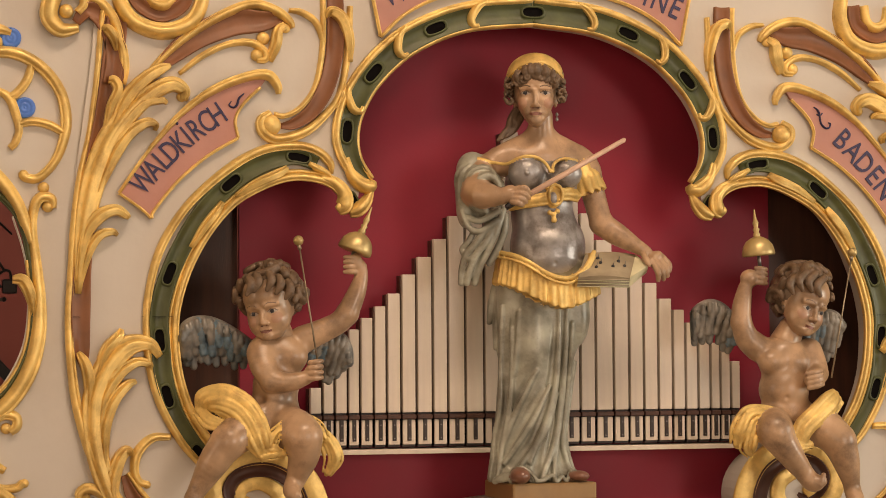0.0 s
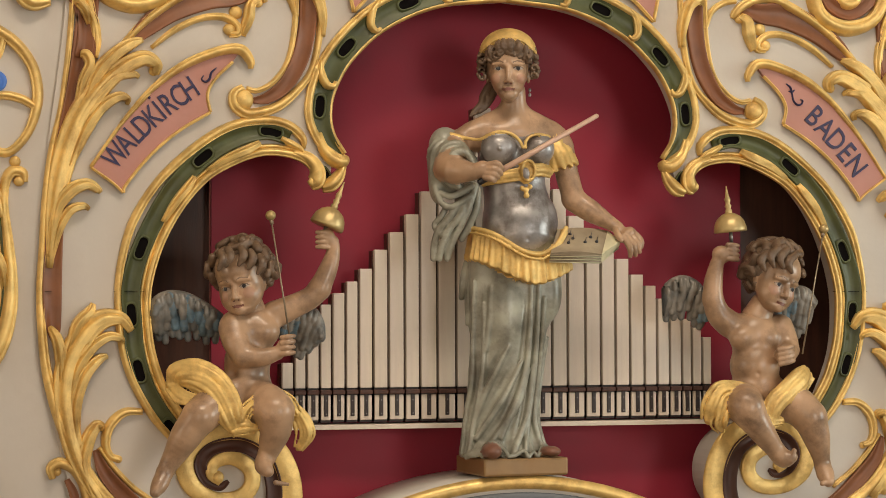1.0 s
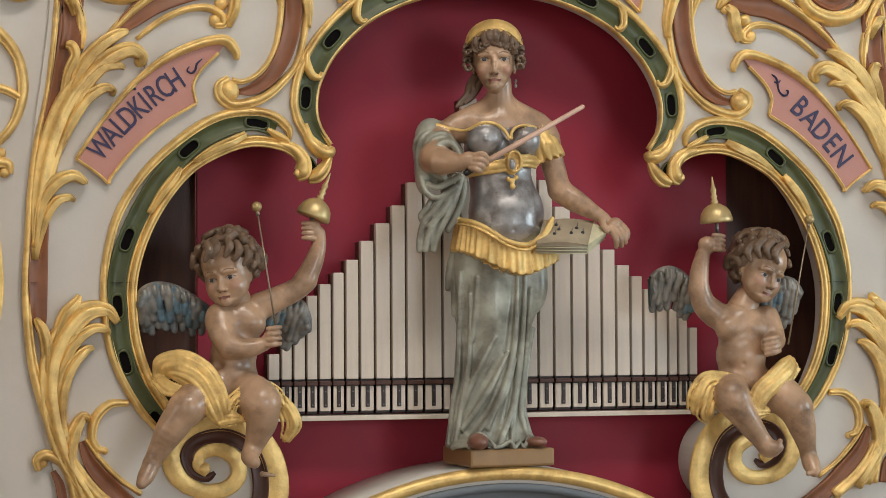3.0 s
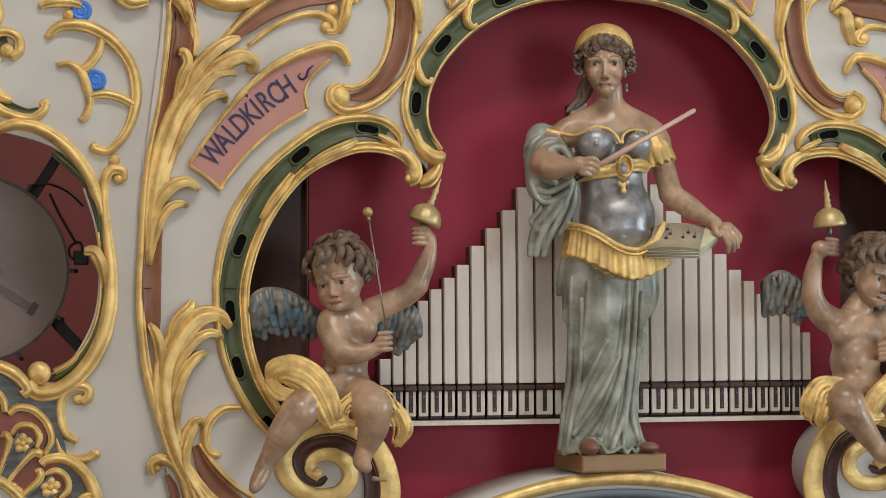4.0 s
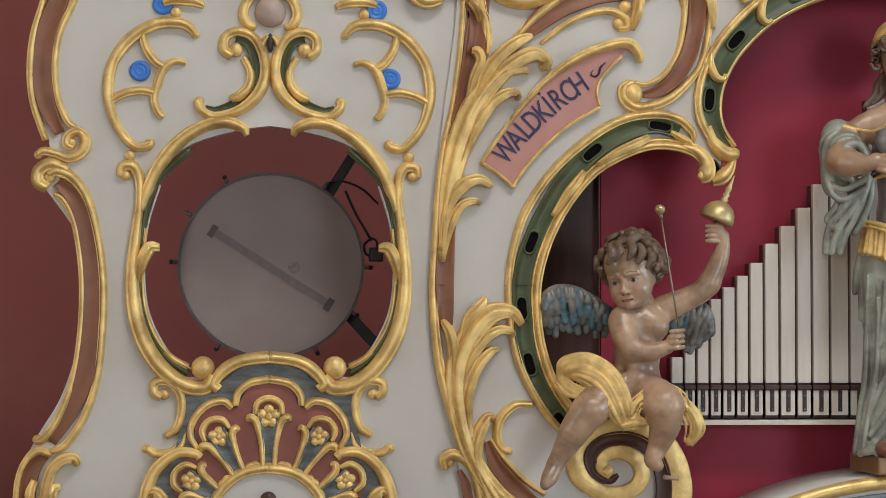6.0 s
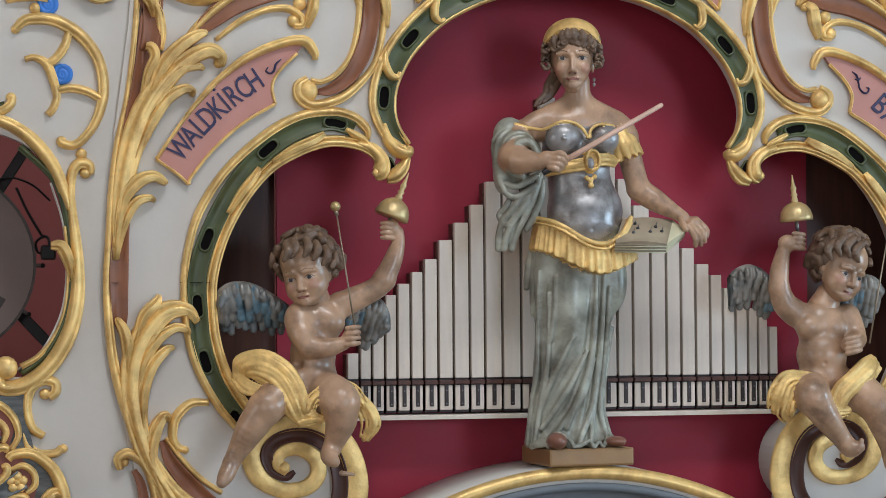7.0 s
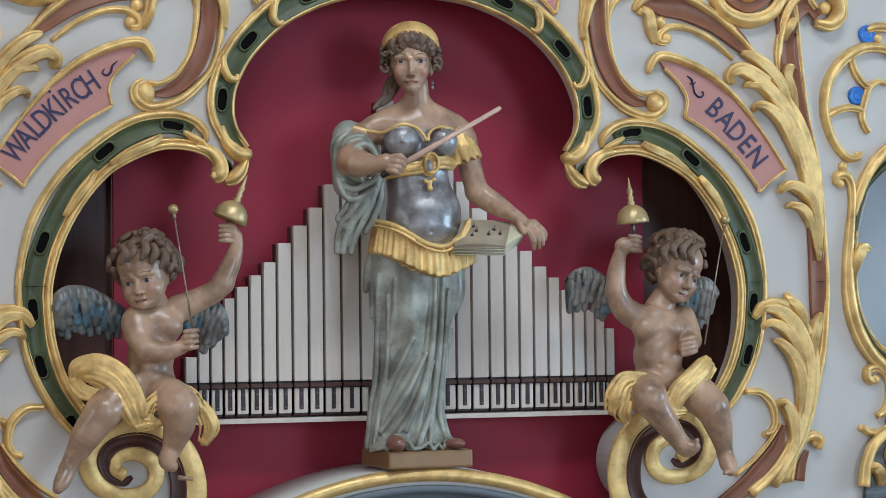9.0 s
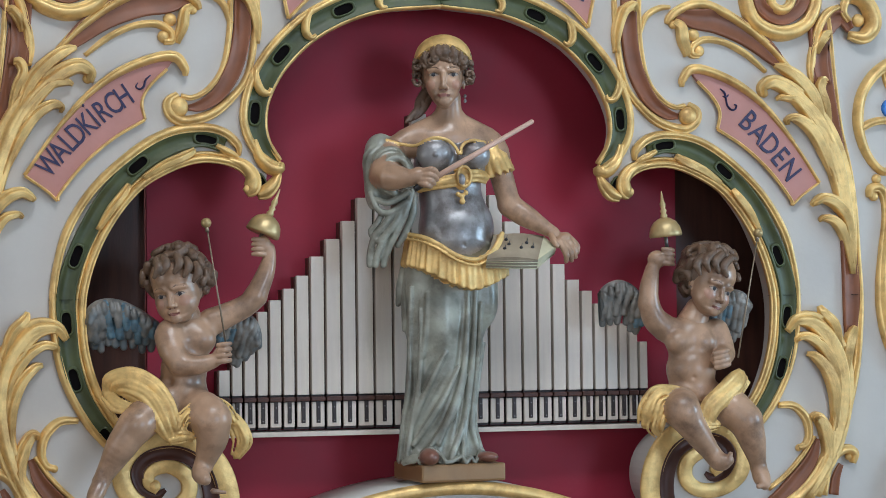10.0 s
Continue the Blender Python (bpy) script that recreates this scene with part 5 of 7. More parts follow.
    for line in ridges:
        q = curve(line, 2)
        c.chain(G, [(x, front(x, z) + 0.001, z) for x, z in q], [0.0042 + 0.0026 * math.sin(math.pi * i / len(q)) for i in range(len(q))], 0.0032)
    for x, z in curve([(-0.102, 1.324), (-0.084, 1.337), (-0.071, 1.323)], 4):
        c.lump(G, (x, front(x, z) - 0.004, z), 0.006, k=0.005)
    for hem in ([(-0.104, 1.326), (-0.085, 1.328), (-0.076, 1.341), (-0.064, 1.353), (-0.049, 1.353), (-0.035, 1.341), (-0.026, 1.326)], [(-0.026, 1.326), (-0.011, 1.328), (0.006, 1.337), (0.013, 1.332), (0.018, 1.324), (0.030, 1.334), (0.040, 1.324), (0.052, 1.338), (0.064, 1.345), (0.079, 1.337)]):
        q = curve(hem, 1)
        c.chain(G, [(x, front(x, z) - 0.006, z) for x, z in q], [0.0042] * len(q), 0.003)
    c.lump(B, (-0.061, -0.100, 1.337), (0.020, 0.028, 0.017), k=0.001)
    c.lump(B, (0.068, -0.085, 1.334), (0.019, 0.024, 0.011), 0.5, k=0.001)
    # cloth that trails behind the hip
    for k, (top, mid, foot) in enumerate((((-0.064, 0.000, 1.777), (-0.084, 0.010, 1.695), (-0.094, 0.010, 1.649)), ((-0.069, -0.010, 1.765), (-0.077, 0.000, 1.660), (-0.083, 0.000, 1.596)), ((-0.062, 0.000, 1.742), (-0.071, 0.000, 1.613), (-0.069, 0.000, 1.560)))):
        c.flow(G, [top, mid, foot], [0.010, 0.012, 0.006], 0.002)
    # shoulders, bust and silvered bodice
    c.lump(S, (0.008, -0.012, 1.991), (0.082, 0.042, 0.036), k=0.012)
    c.limb(S, (-0.101, -0.010, 1.973), (0.112, -0.010, 1.981), 0.024, 0.024, k=0.014)
    for a, b in (((-0.012, -0.010, 2.030), (-0.080, -0.012, 1.993)), ((0.039, -0.010, 2.031), (0.095, -0.012, 2.000))):
        c.limb(S, a, b, 0.016, 0.019, k=0.018)
    c.lump(A, (0.013, -0.020, 1.935), (0.078, 0.052, 0.056), k=0.006)
    c.lump(A, (0.013, -0.018, 1.876), (0.066, 0.050, 0.07), k=0.014)
    c.lump(A, (0.024, -0.022, 1.806), (0.080, 0.058, 0.080), k=0.018)
    c.lump(A, (0.022, -0.050, 1.787), (0.055, 0.038, 0.050), k=0.016)
    c.lump(A, (-0.033, -0.062, 1.956), (0.037, 0.032, 0.035), k=0.008)
    c.lump(A, (0.053, -0.058, 1.955), (0.034, 0.030, 0.033), k=0.008)
    c.lump(A, (-0.040, -0.094, 1.953), 0.005, k=0.003)
    c.carve((0.021, -0.089, 1.768), 0.004, 0.004)
    for rim in ([(-0.124, -0.030, 1.984), (-0.089, -0.048, 1.975), (-0.072, -0.062, 1.973), (-0.056, -0.076, 1.982), (-0.036, -0.082, 1.988), (-0.012, -0.082, 1.984), (0.006, -0.080, 1.971), (0.013, -0.082, 1.956)], [(0.019, -0.082, 1.956), (0.020, -0.080, 1.969), (0.031, -0.080, 1.980), (0.050, -0.078, 1.984), (0.076, -0.064, 1.981)]):
        c.flow(O, rim, [0.0036] * len(rim), 0.001)
    # belt and medallion
    for belt in (((-0.062, -0.040, 1.890), (-0.042, -0.068, 1.894), (-0.017, -0.080, 1.897), (0.006, -0.083, 1.901)), ((0.031, -0.082, 1.909), (0.054, -0.074, 1.911), (0.079, -0.050, 1.909))):
        q = curve(belt, 1)
        c.chain(O, [tuple(v) for v in q], [0.0095] * len(q), 0.002)
        for dz in (-0.0105, 0.0105):
            c.chain(O, [(v[0], v[1] - 0.004, v[2] + dz) for v in q], [0.0034] * len(q), 0.0006)
    c.lump(O, (0.018, -0.084, 1.904), (0.017, 0.009, 0.024), k=0.002)
    c.flow(O, [(0.021 + 0.0145 * math.sin(a), -0.094, 1.908 + 0.021 * math.cos(a)) for a in np.linspace(0, 2 * math.pi, 13)], [0.0034] * 13, 0.0006)
    c.lump(A, (0.015, -0.094, 1.901), (0.0085, 0.006, 0.013), k=0.0008)
    for q, r in (((0.014, -0.088, 1.931), 0.0055), ((0.003, -0.086, 1.924), 0.005), ((0.027, -0.086, 1.926), 0.005), ((0.010, -0.086, 1.872), 0.0055), ((0.027, -0.086, 1.875), 0.0055), ((0.018, -0.086, 1.868), 0.006), ((0.019, -0.086, 1.857), 0.0065)):
        c.lump(O, q, r, k=0.002)
    # pleated gilt skirt
    top = [(-0.092, 1.793), (-0.064, 1.784), (-0.038, 1.770), (0.001, 1.745), (0.042, 1.737), (0.079, 1.755), (0.108, 1.792)]
    low = [(-0.103, 1.733), (-0.074, 1.723), (-0.053, 1.712), (0.000, 1.686), (0.039, 1.677), (0.083, 1.690), (0.125, 1.707)]
    tx, tz = np.array(curve(top, 6)).T
    bx, bz = np.array(curve(low, 6)).T

    def peplum(x, y, z):
        hi, lo = np.interp(x, tx, tz), np.interp(x, bx, bz)
        v = np.clip((hi - z) / np.maximum(hi - lo, 0.01), 0, 1)
        px, py = x - 0.020, y + 0.022
        th = np.arctan2(px / 0.105, -py / 0.082)
        u = th * 15 + 0.5 * np.sin(th * 5)
        pleat = np.abs(np.sin(u)) ** 0.7 - 0.5
        q = np.sqrt((px / 0.105) ** 2 + (py / 0.082) ** 2) / (0.97 + 0.085 * v) - 1 - 0.065 * pleat * (0.35 + 0.65 * v) - 0.02 * np.sin(th * 47)
        return np.maximum(q * 0.080, np.maximum(lo - z - 0.005 * pleat, z - hi))
    c.add(O, (-0.11, -0.13, 1.66), (0.15, 0.09, 1.83), peplum, 0.0015)
    py = lambda x: -0.022 - 0.086 * math.sqrt(max(0.02, 1 - ((x - 0.020) / 0.11) ** 2))
    c.flow(O, [(x, py(x), z) for x, z in top], [0.0052] * 7, 0.0015)
    c.chain(O, [(x, py(x) - 0.004, z - 0.010) for x, z in curve(top, 3)], [0.003] * 19, 0.0008)
    # arm with the baton
    c.limb(S, (-0.112, -0.015, 1.961), (-0.137, -0.055, 1.914), 0.030, 0.031)
    c.chain(S, [(-0.131, -0.075, 1.908), (-0.113, -0.098, 1.904), (-0.098, -0.112, 1.902)], [0.0285, 0.022, 0.0165], 0.008)
    c.lump(S, (-0.082, -0.118, 1.907), (0.021, 0.017, 0.018), k=0.006)
    for i, (a, m, b) in enumerate((((706, 292), (722, 290), (733, 298)), ((704, 299), (720, 300), (731, 307)), ((703, 307), (717, 309), (726, 314)), ((703, 314), (712, 317), (720, 319)))):
        w = [(-0.0755 + (q[0] - 708) / 815, 1.916 - (q[1] - 292) / 850) for q in (a, m, b)]
        c.chain(S, [(w[0][0], -0.128, w[0][1]), (w[1][0], -0.138, w[1][1]), (w[2][0], -0.130, w[2][1])], [0.0058, 0.0062, 0.0050], 0.0007)
    # mantle rolled round the arm: thick ring of folds, then a falling end
    c.lump(G, (-0.132, -0.005, 1.962), (0.034, 0.030, 0.040), k=0.006)
    for k in range(7):
        g = k / 6
        a0, n = 0.35 - 0.1 * g, 11
        ring = []
        for i in range(0, n, 2):
            a = a0 + (2.15 + 0.9 * g) * math.pi * 0.62 * i / (n - 1)
            ring.append((-0.116 - 0.005 * g + (0.029 + 0.020 * g) * math.cos(a) - 0.006 * g * math.sin(a), -0.070 + 0.050 * g, 1.911 + 0.012 * g + (0.036 + 0.024 * g) * math.sin(a)))
        c.flow(G, ring, [0.0060 + 0.0022 * math.sin(i * 1.3 + k * 2.1) for i in range(6)], 0.0012)
    c.lump(G, (-0.154, -0.025, 1.892), (0.018, 0.022, 0.050), k=0.008)
    for line, w in (([(-0.151, -0.050, 1.862), (-0.136, -0.062, 1.855), (-0.117, -0.066, 1.861), (-0.094, -0.070, 1.876)], 0.008), ([(-0.162, -0.040, 1.874), (-0.152, -0.054, 1.842), (-0.131, -0.064, 1.834), (-0.096, -0.068, 1.855)], 0.008),
                    ([(-0.082, -0.062, 1.879), (-0.096, -0.066, 1.838), (-0.116, -0.060, 1.792), (-0.133, -0.050, 1.752), (-0.139, -0.045, 1.729)], 0.0085), ([(-0.096, -0.060, 1.856), (-0.117, -0.066, 1.815), (-0.140, -0.062, 1.786), (-0.153, -0.056, 1.752), (-0.157, -0.050, 1.729)], 0.0085),
                    ([(-0.121, -0.062, 1.835), (-0.142, -0.060, 1.807), (-0.160, -0.054, 1.784), (-0.167, -0.048, 1.752), (-0.167, -0.044, 1.729)], 0.0085), ([(-0.139, -0.050, 1.837), (-0.154, -0.050, 1.812), (-0.165, -0.045, 1.796), (-0.154, -0.058, 1.777), (-0.139, -0.064, 1.788)], 0.0075),
                    ([(-0.074, -0.050, 1.868), (-0.077, -0.050, 1.833), (-0.091, -0.046, 1.798), (-0.106, -0.040, 1.770)], 0.009)):
        c.flow(G, line, [w * 0.85] * len(line), 0.0014)
    c.limb(G, (-0.102, -0.045, 1.851), (-0.147, -0.040, 1.747), 0.016, 0.012, k=0.004)
    # arm with the book
    c.chain(S, [(0.115, -0.018, 1.964), (0.125, -0.022, 1.913), (0.137, -0.030, 1.859)], [0.027, 0.0245, 0.0235], 0.008)
    c.chain(S, [(0.139, -0.030, 1.852), (0.169, -0.044, 1.830), (0.201, -0.058, 1.808), (0.224, -0.064, 1.794)], [0.0245, 0.0235, 0.0165, 0.0125], 0.008)
    c.lump(S, (0.239, -0.070, 1.779), (0.022, 0.018, 0.014), 0, 0.6, k=0.006)
    for i, line in enumerate(([(0.245, -0.075, 1.781), (0.258, -0.086, 1.764), (0.263, -0.086, 1.743)], [(0.237, -0.082, 1.776), (0.249, -0.092, 1.755), (0.253, -0.090, 1.736)], [(0.228, -0.088, 1.774), (0.238, -0.098, 1.750), (0.240, -0.094, 1.734)], [(0.255, -0.068, 1.785), (0.269, -0.078, 1.767), (0.269, -0.080, 1.753)])):
        c.flow(S, line, [0.0072, 0.0066, 0.0050], 0.0008)
    c.flow(S, [(0.215, -0.076, 1.788), (0.215, -0.092, 1.774), (0.219, -0.096, 1.766)], [0.0075, 0.0065, 0.005], 0.002)
    # pleated gilt sleeve
    def sleeve(x, y, z):
        px, py_, pz = x - 0.105, y + 0.022, z - 1.949
        px, pz = px * 0.95 + pz * 0.30, pz * 0.95 - px * 0.30
        th = np.arctan2(py_, px)
        v = (0.035 - pz) / 0.07
        r = np.interp(pz, [-0.035, 0.0, 0.035], [0.037, 0.033, 0.020]) * (1 + 0.10 * (np.abs(np.sin(th * 6)) ** 0.7 - 0.5) * (0.3 + v))
        return np.maximum(np.sqrt(px ** 2 + py_ ** 2) - r, np.abs(pz) - 0.032 + 0.004 * np.sin(th * 12))
    c.add(O, (0.055, -0.07, 1.89), (0.155, 0.03, 2.0), sleeve, 0.0015)
    body.limb(S, (0.012, -0.018, 2.053), (0.015, -0.014, 2.010), 0.0265, 0.032, k=0.016)
    # head
    c = Clay((-0.095, -0.125, 1.99), (0.075, 0.06, 2.225), 0.0013)
    at = (-0.004, -0.034, 2.119)
    c.limb(S, (0.012, -0.020, 2.077), (0.013, -0.018, 2.035), 0.0245, 0.0265, k=0.006)
    put_face(c, at, 0.0635, -0.27, 0.02, 0.0, WOMAN)
    c.lump(H, (at[0] + 0.006, 0.000, 2.142), (0.055, 0.052, 0.050), k=0.002)
    rnd = random.Random(4)
    d = Vector((-0.27, -0.96, 0))
    r = Vector((0.96, -0.27, 0))
    up = Vector((0, 0, 1))
    base = Vector(at)
    for i in range(17):
        u = -1 + 2 * i / 16
        root = base + r * (u * 0.040) + d * (0.046 - 0.018 * u * u) + up * (0.030 - 0.016 * u * u)
        top_ = base + r * (u * 0.043) + d * (0.038 - 0.022 * u * u) + up * (0.064 - 0.018 * u * u)
        bend = (root + top_) / 2 + d * 0.009 + r * (0.007 * math.sin(i * 2.4))
        c.flow(H, [tuple(root + r * (0.005 * math.cos(i * 1.7))), tuple(bend), tuple(top_)], [0.0040, 0.0062, 0.0042], 0.0016)
        for j in range(2):
            lock(c, root + (top_ - root) * (0.12 + 0.36 * j) + d * rnd.uniform(0.003, 0.008), r * rnd.choice((-1, 1)), up * rnd.choice((-1, 1)), rnd.uniform(0.006, 0.009), 0.0036, rnd.uniform(2.6, 4.6))
    for s in (-1, 1):
        for i in range(22):
            a = i / 21
            v = -0.018 + 0.062 * rnd.random()
            q = base + r * (s * (0.044 + 0.012 * math.sin(math.pi * (0.15 + 0.8 * (v + 0.018) / 0.062)) * rnd.uniform(0.5, 1.05))) + d * rnd.uniform(-0.018, 0.020) + up * v
            lock(c, q, r * s, up * rnd.choice((-1, 1)), rnd.uniform(0.006, 0.010), 0.0042, rnd.uniform(3.2, 5.0))
    # gilt diadem: a rounded band that stands up from the hair
    def diadem(x, y, z):
        px, py_, pz = x - at[0], y - at[1], z - at[2]
        a, b = px * r.x + py_ * r.y, px * d.x + py_ * d.y
        pz = pz - 0.010 * np.clip(b / 0.05, -1, 1) * 0.3
        q = np.sqrt((a / 0.0545) ** 2 + (b / 0.050) ** 2 + ((pz - 0.036) / 0.047) ** 2) - 1
        lower = 0.060 - 9.0 * a * a
        return np.maximum(np.abs(q) * 0.048 - 0.0045, np.maximum(lower - pz, -0.004 - b))
    c.add(O, (at[0] - 0.07, -0.11, 2.13), (at[0] + 0.07, 0.05, 2.215), diadem, 0.002)
    band = [tuple(base + r * a + d * (0.050 * math.sqrt(max(0, 1 - (a / 0.055) ** 2)) * 0.80 + 0.004) + up * (0.061 - 9.0 * a * a)) for a in np.linspace(-0.053, 0.053, 15)]
    c.chain(O, band, [0.0034] * 15, 0.001)
    for k in range(5):
        w = 0.004 * math.sin(k * 2.2)
        c.flow(H, [tuple(Vector(q) + Vector((0.005 * k - 0.010 + o * w, 0.004 * (k % 2), 0.002 * k))) for q, o in (((-0.022, 0.006, 2.096), 0), ((-0.035, 0.006, 2.072), 1), ((-0.041, 0.002, 2.053), -1), ((-0.056, 0.000, 2.038), 1), ((-0.067, -0.004, 2.026), 0))], [0.007, 0.0085, 0.0078, 0.006, 0.003], 0.0014)
    c.lump(S, (-0.032, -0.024, 2.093), (0.005, 0.006, 0.007), k=0.002)
    for dz in (0.0, -0.010):
        c.lump(A, tuple(Vector((0.044, -0.030, 2.080)) + Vector((0, 0, dz))), (0.0032, 0.0032, 0.0046), k=0.0008)
    ob = figure("statue", [body, c])
    return tagged(ob, "painted wooden statue of a woman in silvered bodice and grey gown", "statue")


def cherub_bell():
    body = c = Clay((-0.765, -0.195, 1.235), (-0.345, 0.045, 1.795), 0.0025)
    # trunk
    c.lump(S, (-0.540, -0.050, 1.584), (0.050, 0.044, 0.050), k=0.014)
    c.lump(S, (-0.519, -0.072, 1.581), (0.028, 0.024, 0.026), k=0.012)
    c.lump(S, (-0.566, -0.072, 1.577), (0.026, 0.024, 0.026), k=0.012)
    c.lump(S, (-0.552, -0.055, 1.522), (0.046, 0.046, 0.052), k=0.016)
    c.lump(S, (-0.558, -0.055, 1.472), (0.054, 0.050, 0.042), k=0.016)
    c.carve((-0.534, -0.103, 1.502), 0.0058, 0.003)
    c.carve((-0.587, -0.085, 1.498), 0.006, 0.014)
    # raised arm
    c.chain(S, [(-0.496, -0.050, 1.615), (-0.462, -0.055, 1.630), (-0.426, -0.060, 1.648), (-0.408, -0.062, 1.666)], [0.028, 0.0245, 0.0225, 0.0225], 0.010)
    c.chain(S, [(-0.408, -0.062, 1.666), (-0.389, -0.064, 1.709), (-0.380, -0.064, 1.740), (-0.380, -0.063, 1.761)], [0.0225, 0.0185, 0.0140, 0.0125], 0.006)
    c.lump(S, (-0.391, -0.064, 1.769), (0.014, 0.015, 0.019), k=0.005)
    fingers(c, (-0.390, -0.070, 1.750), (-0.414, -0.070, 1.750), (0, 0, 0.0098), 0.0052)
    # arm with the mallet
    c.lump(S, (-0.581, -0.068, 1.593), (0.029, 0.028, 0.030), k=0.010)
    c.chain(S, [(-0.585, -0.075, 1.584), (-0.581, -0.090, 1.560), (-0.569, -0.100, 1.535)], [0.0275, 0.0265, 0.0225], 0.008)
    c.chain(S, [(-0.567, -0.100, 1.533), (-0.533, -0.112, 1.531), (-0.503, -0.118, 1.539)], [0.0215, 0.0190, 0.0140], 0.006)
    c.lump(S, (-0.491, -0.120, 1.550), (0.014, 0.014, 0.017), k=0.005)
    fingers(c, (-0.496, -0.130, 1.537), (-0.472, -0.128, 1.540), (0, 0, 0.0108), 0.0052)
    # legs
    c.chain(S, [(-0.581, -0.060, 1.448), (-0.622, -0.095, 1.439), (-0.652, -0.120, 1.419)], [0.042, 0.040, 0.035], 0.012)
    c.chain(S, [(-0.661, -0.120, 1.412), (-0.685, -0.116, 1.376), (-0.705, -0.106, 1.340), (-0.722, -0.102, 1.310)], [0.0335, 0.0300, 0.0220, 0.0165], 0.010)
    c.chain(S, [(-0.723, -0.104, 1.306), (-0.734, -0.116, 1.286), (-0.744, -0.128, 1.272)], [0.0165, 0.0165, 0.0110], 0.006)
    c.chain(S, [(-0.542, -0.065, 1.443), (-0.524, -0.105, 1.437), (-0.511, -0.128, 1.427)], [0.043, 0.043, 0.038], 0.012)
    c.chain(S, [(-0.510, -0.128, 1.420), (-0.508, -0.124, 1.389), (-0.515, -0.114, 1.360), (-0.521, -0.108, 1.338)], [0.0375, 0.0315, 0.0240, 0.0180], 0.010)
    c.chain(S, [(-0.524, -0.108, 1.335), (-0.532, -0.124, 1.319), (-0.526, -0.142, 1.309)], [0.0180, 0.0175, 0.0120], 0.006)
    for i in range(5):
        c.lump(S, (-0.512 + i * 0.0062, -0.150 + i * 0.002, 1.287 - 0.001 * i), 0.0056 - 0.0004 * i, k=0.0012)
    # gilt loincloth
    draped(c, [(-0.696, -0.060, 1.475), (-0.694, -0.075, 1.495), (-0.665, -0.092, 1.499), (-0.632, -0.108, 1.482), (-0.610, -0.122, 1.451), (-0.596, -0.128, 1.414), (-0.587, -0.122, 1.389)], [0.016, 0.022, 0.026, 0.027, 0.025, 0.022, 0.012], 3, 6)
    draped(c, [(-0.706, -0.065, 1.477), (-0.687, -0.090, 1.458), (-0.661, -0.105, 1.451)], [0.014, 0.018, 0.010], 5, 4)
    draped(c, [(-0.594, -0.125, 1.387), (-0.570, -0.128, 1.393), (-0.545, -0.122, 1.390)], [0.012, 0.014, 0.008], 6, 4)
    draped(c, [(-0.576, -0.125, 1.406), (-0.565, -0.128, 1.430), (-0.540, -0.125, 1.449), (-0.508, -0.120, 1.460), (-0.480, -0.112, 1.445), (-0.463, -0.105, 1.418)], [0.014, 0.013, 0.011, 0.010, 0.012, 0.012], 7, 4)
    draped(c, [(-0.466, -0.095, 1.427), (-0.450, -0.092, 1.402), (-0.443, -0.090, 1.377), (-0.456, -0.086, 1.348)], [0.014, 0.018, 0.020, 0.010], 9, 5)
    wing(c, [(-0.602, 1.611), (-0.637, 1.635), (-0.673, 1.652), (-0.706, 1.654), (-0.728, 1.641), (-0.734, 1.617)], [(-0.604, 1.560), (-0.633, 1.560), (-0.662, 1.565), (-0.688, 1.568), (-0.713, 1.561), (-0.732, 1.573)], 8, 0.62)
    wing(c, [(-0.480, 1.589), (-0.458, 1.610), (-0.432, 1.623), (-0.410, 1.620), (-0.396, 1.596), (-0.394, 1.568)], [(-0.476, 1.565), (-0.456, 1.565), (-0.447, 1.547), (-0.440, 1.526), (-0.424, 1.533), (-0.403, 1.553)], 6, 0.42)
    c = Clay((-0.672, -0.160, 1.60), (-0.470, 0.04, 1.80), 0.0014)
    c.limb(S, (-0.547, -0.050, 1.634), (-0.540, -0.050, 1.608), 0.0275, 0.032, k=0.01)
    face = Vector((-0.46, -0.86, -0.16))
    put_face(c, (-0.566, -0.062, 1.685), 0.0665, -0.50, 0.16, -0.17, CHILD)
    curls(c, (-0.561, -0.048, 1.698), 0.0645, ((-0.48, 9), (-0.20, 11), (0.10, 11), (0.40, 11), (0.72, 9), (1.05, 6), (1.35, 3)), 7, face)
    for x, y in ((250, 476), (262, 470), (284, 468), (300, 474), (316, 482)):
        c.flow(H, [tuple(Vector(q) + Vector(((x - 283) / 850, 0, (478 - y) / 850))) for q in ((-0.575, -0.110, 1.733), (-0.572, -0.122, 1.719), (-0.581, -0.122, 1.701))], [0.0075, 0.0088, 0.0045], 0.0012)
    lock(c, (-0.566, -0.070, 1.763), (1, 0, 0), (0, 0, 1), 0.012, 0.0062, 4.4)
    ob = figure("cherub_statue", [body, c])
    return tagged(ob, "painted carved wooden cherub statue with slate wings raising a bell", "statue", "cherubs of the organ front")


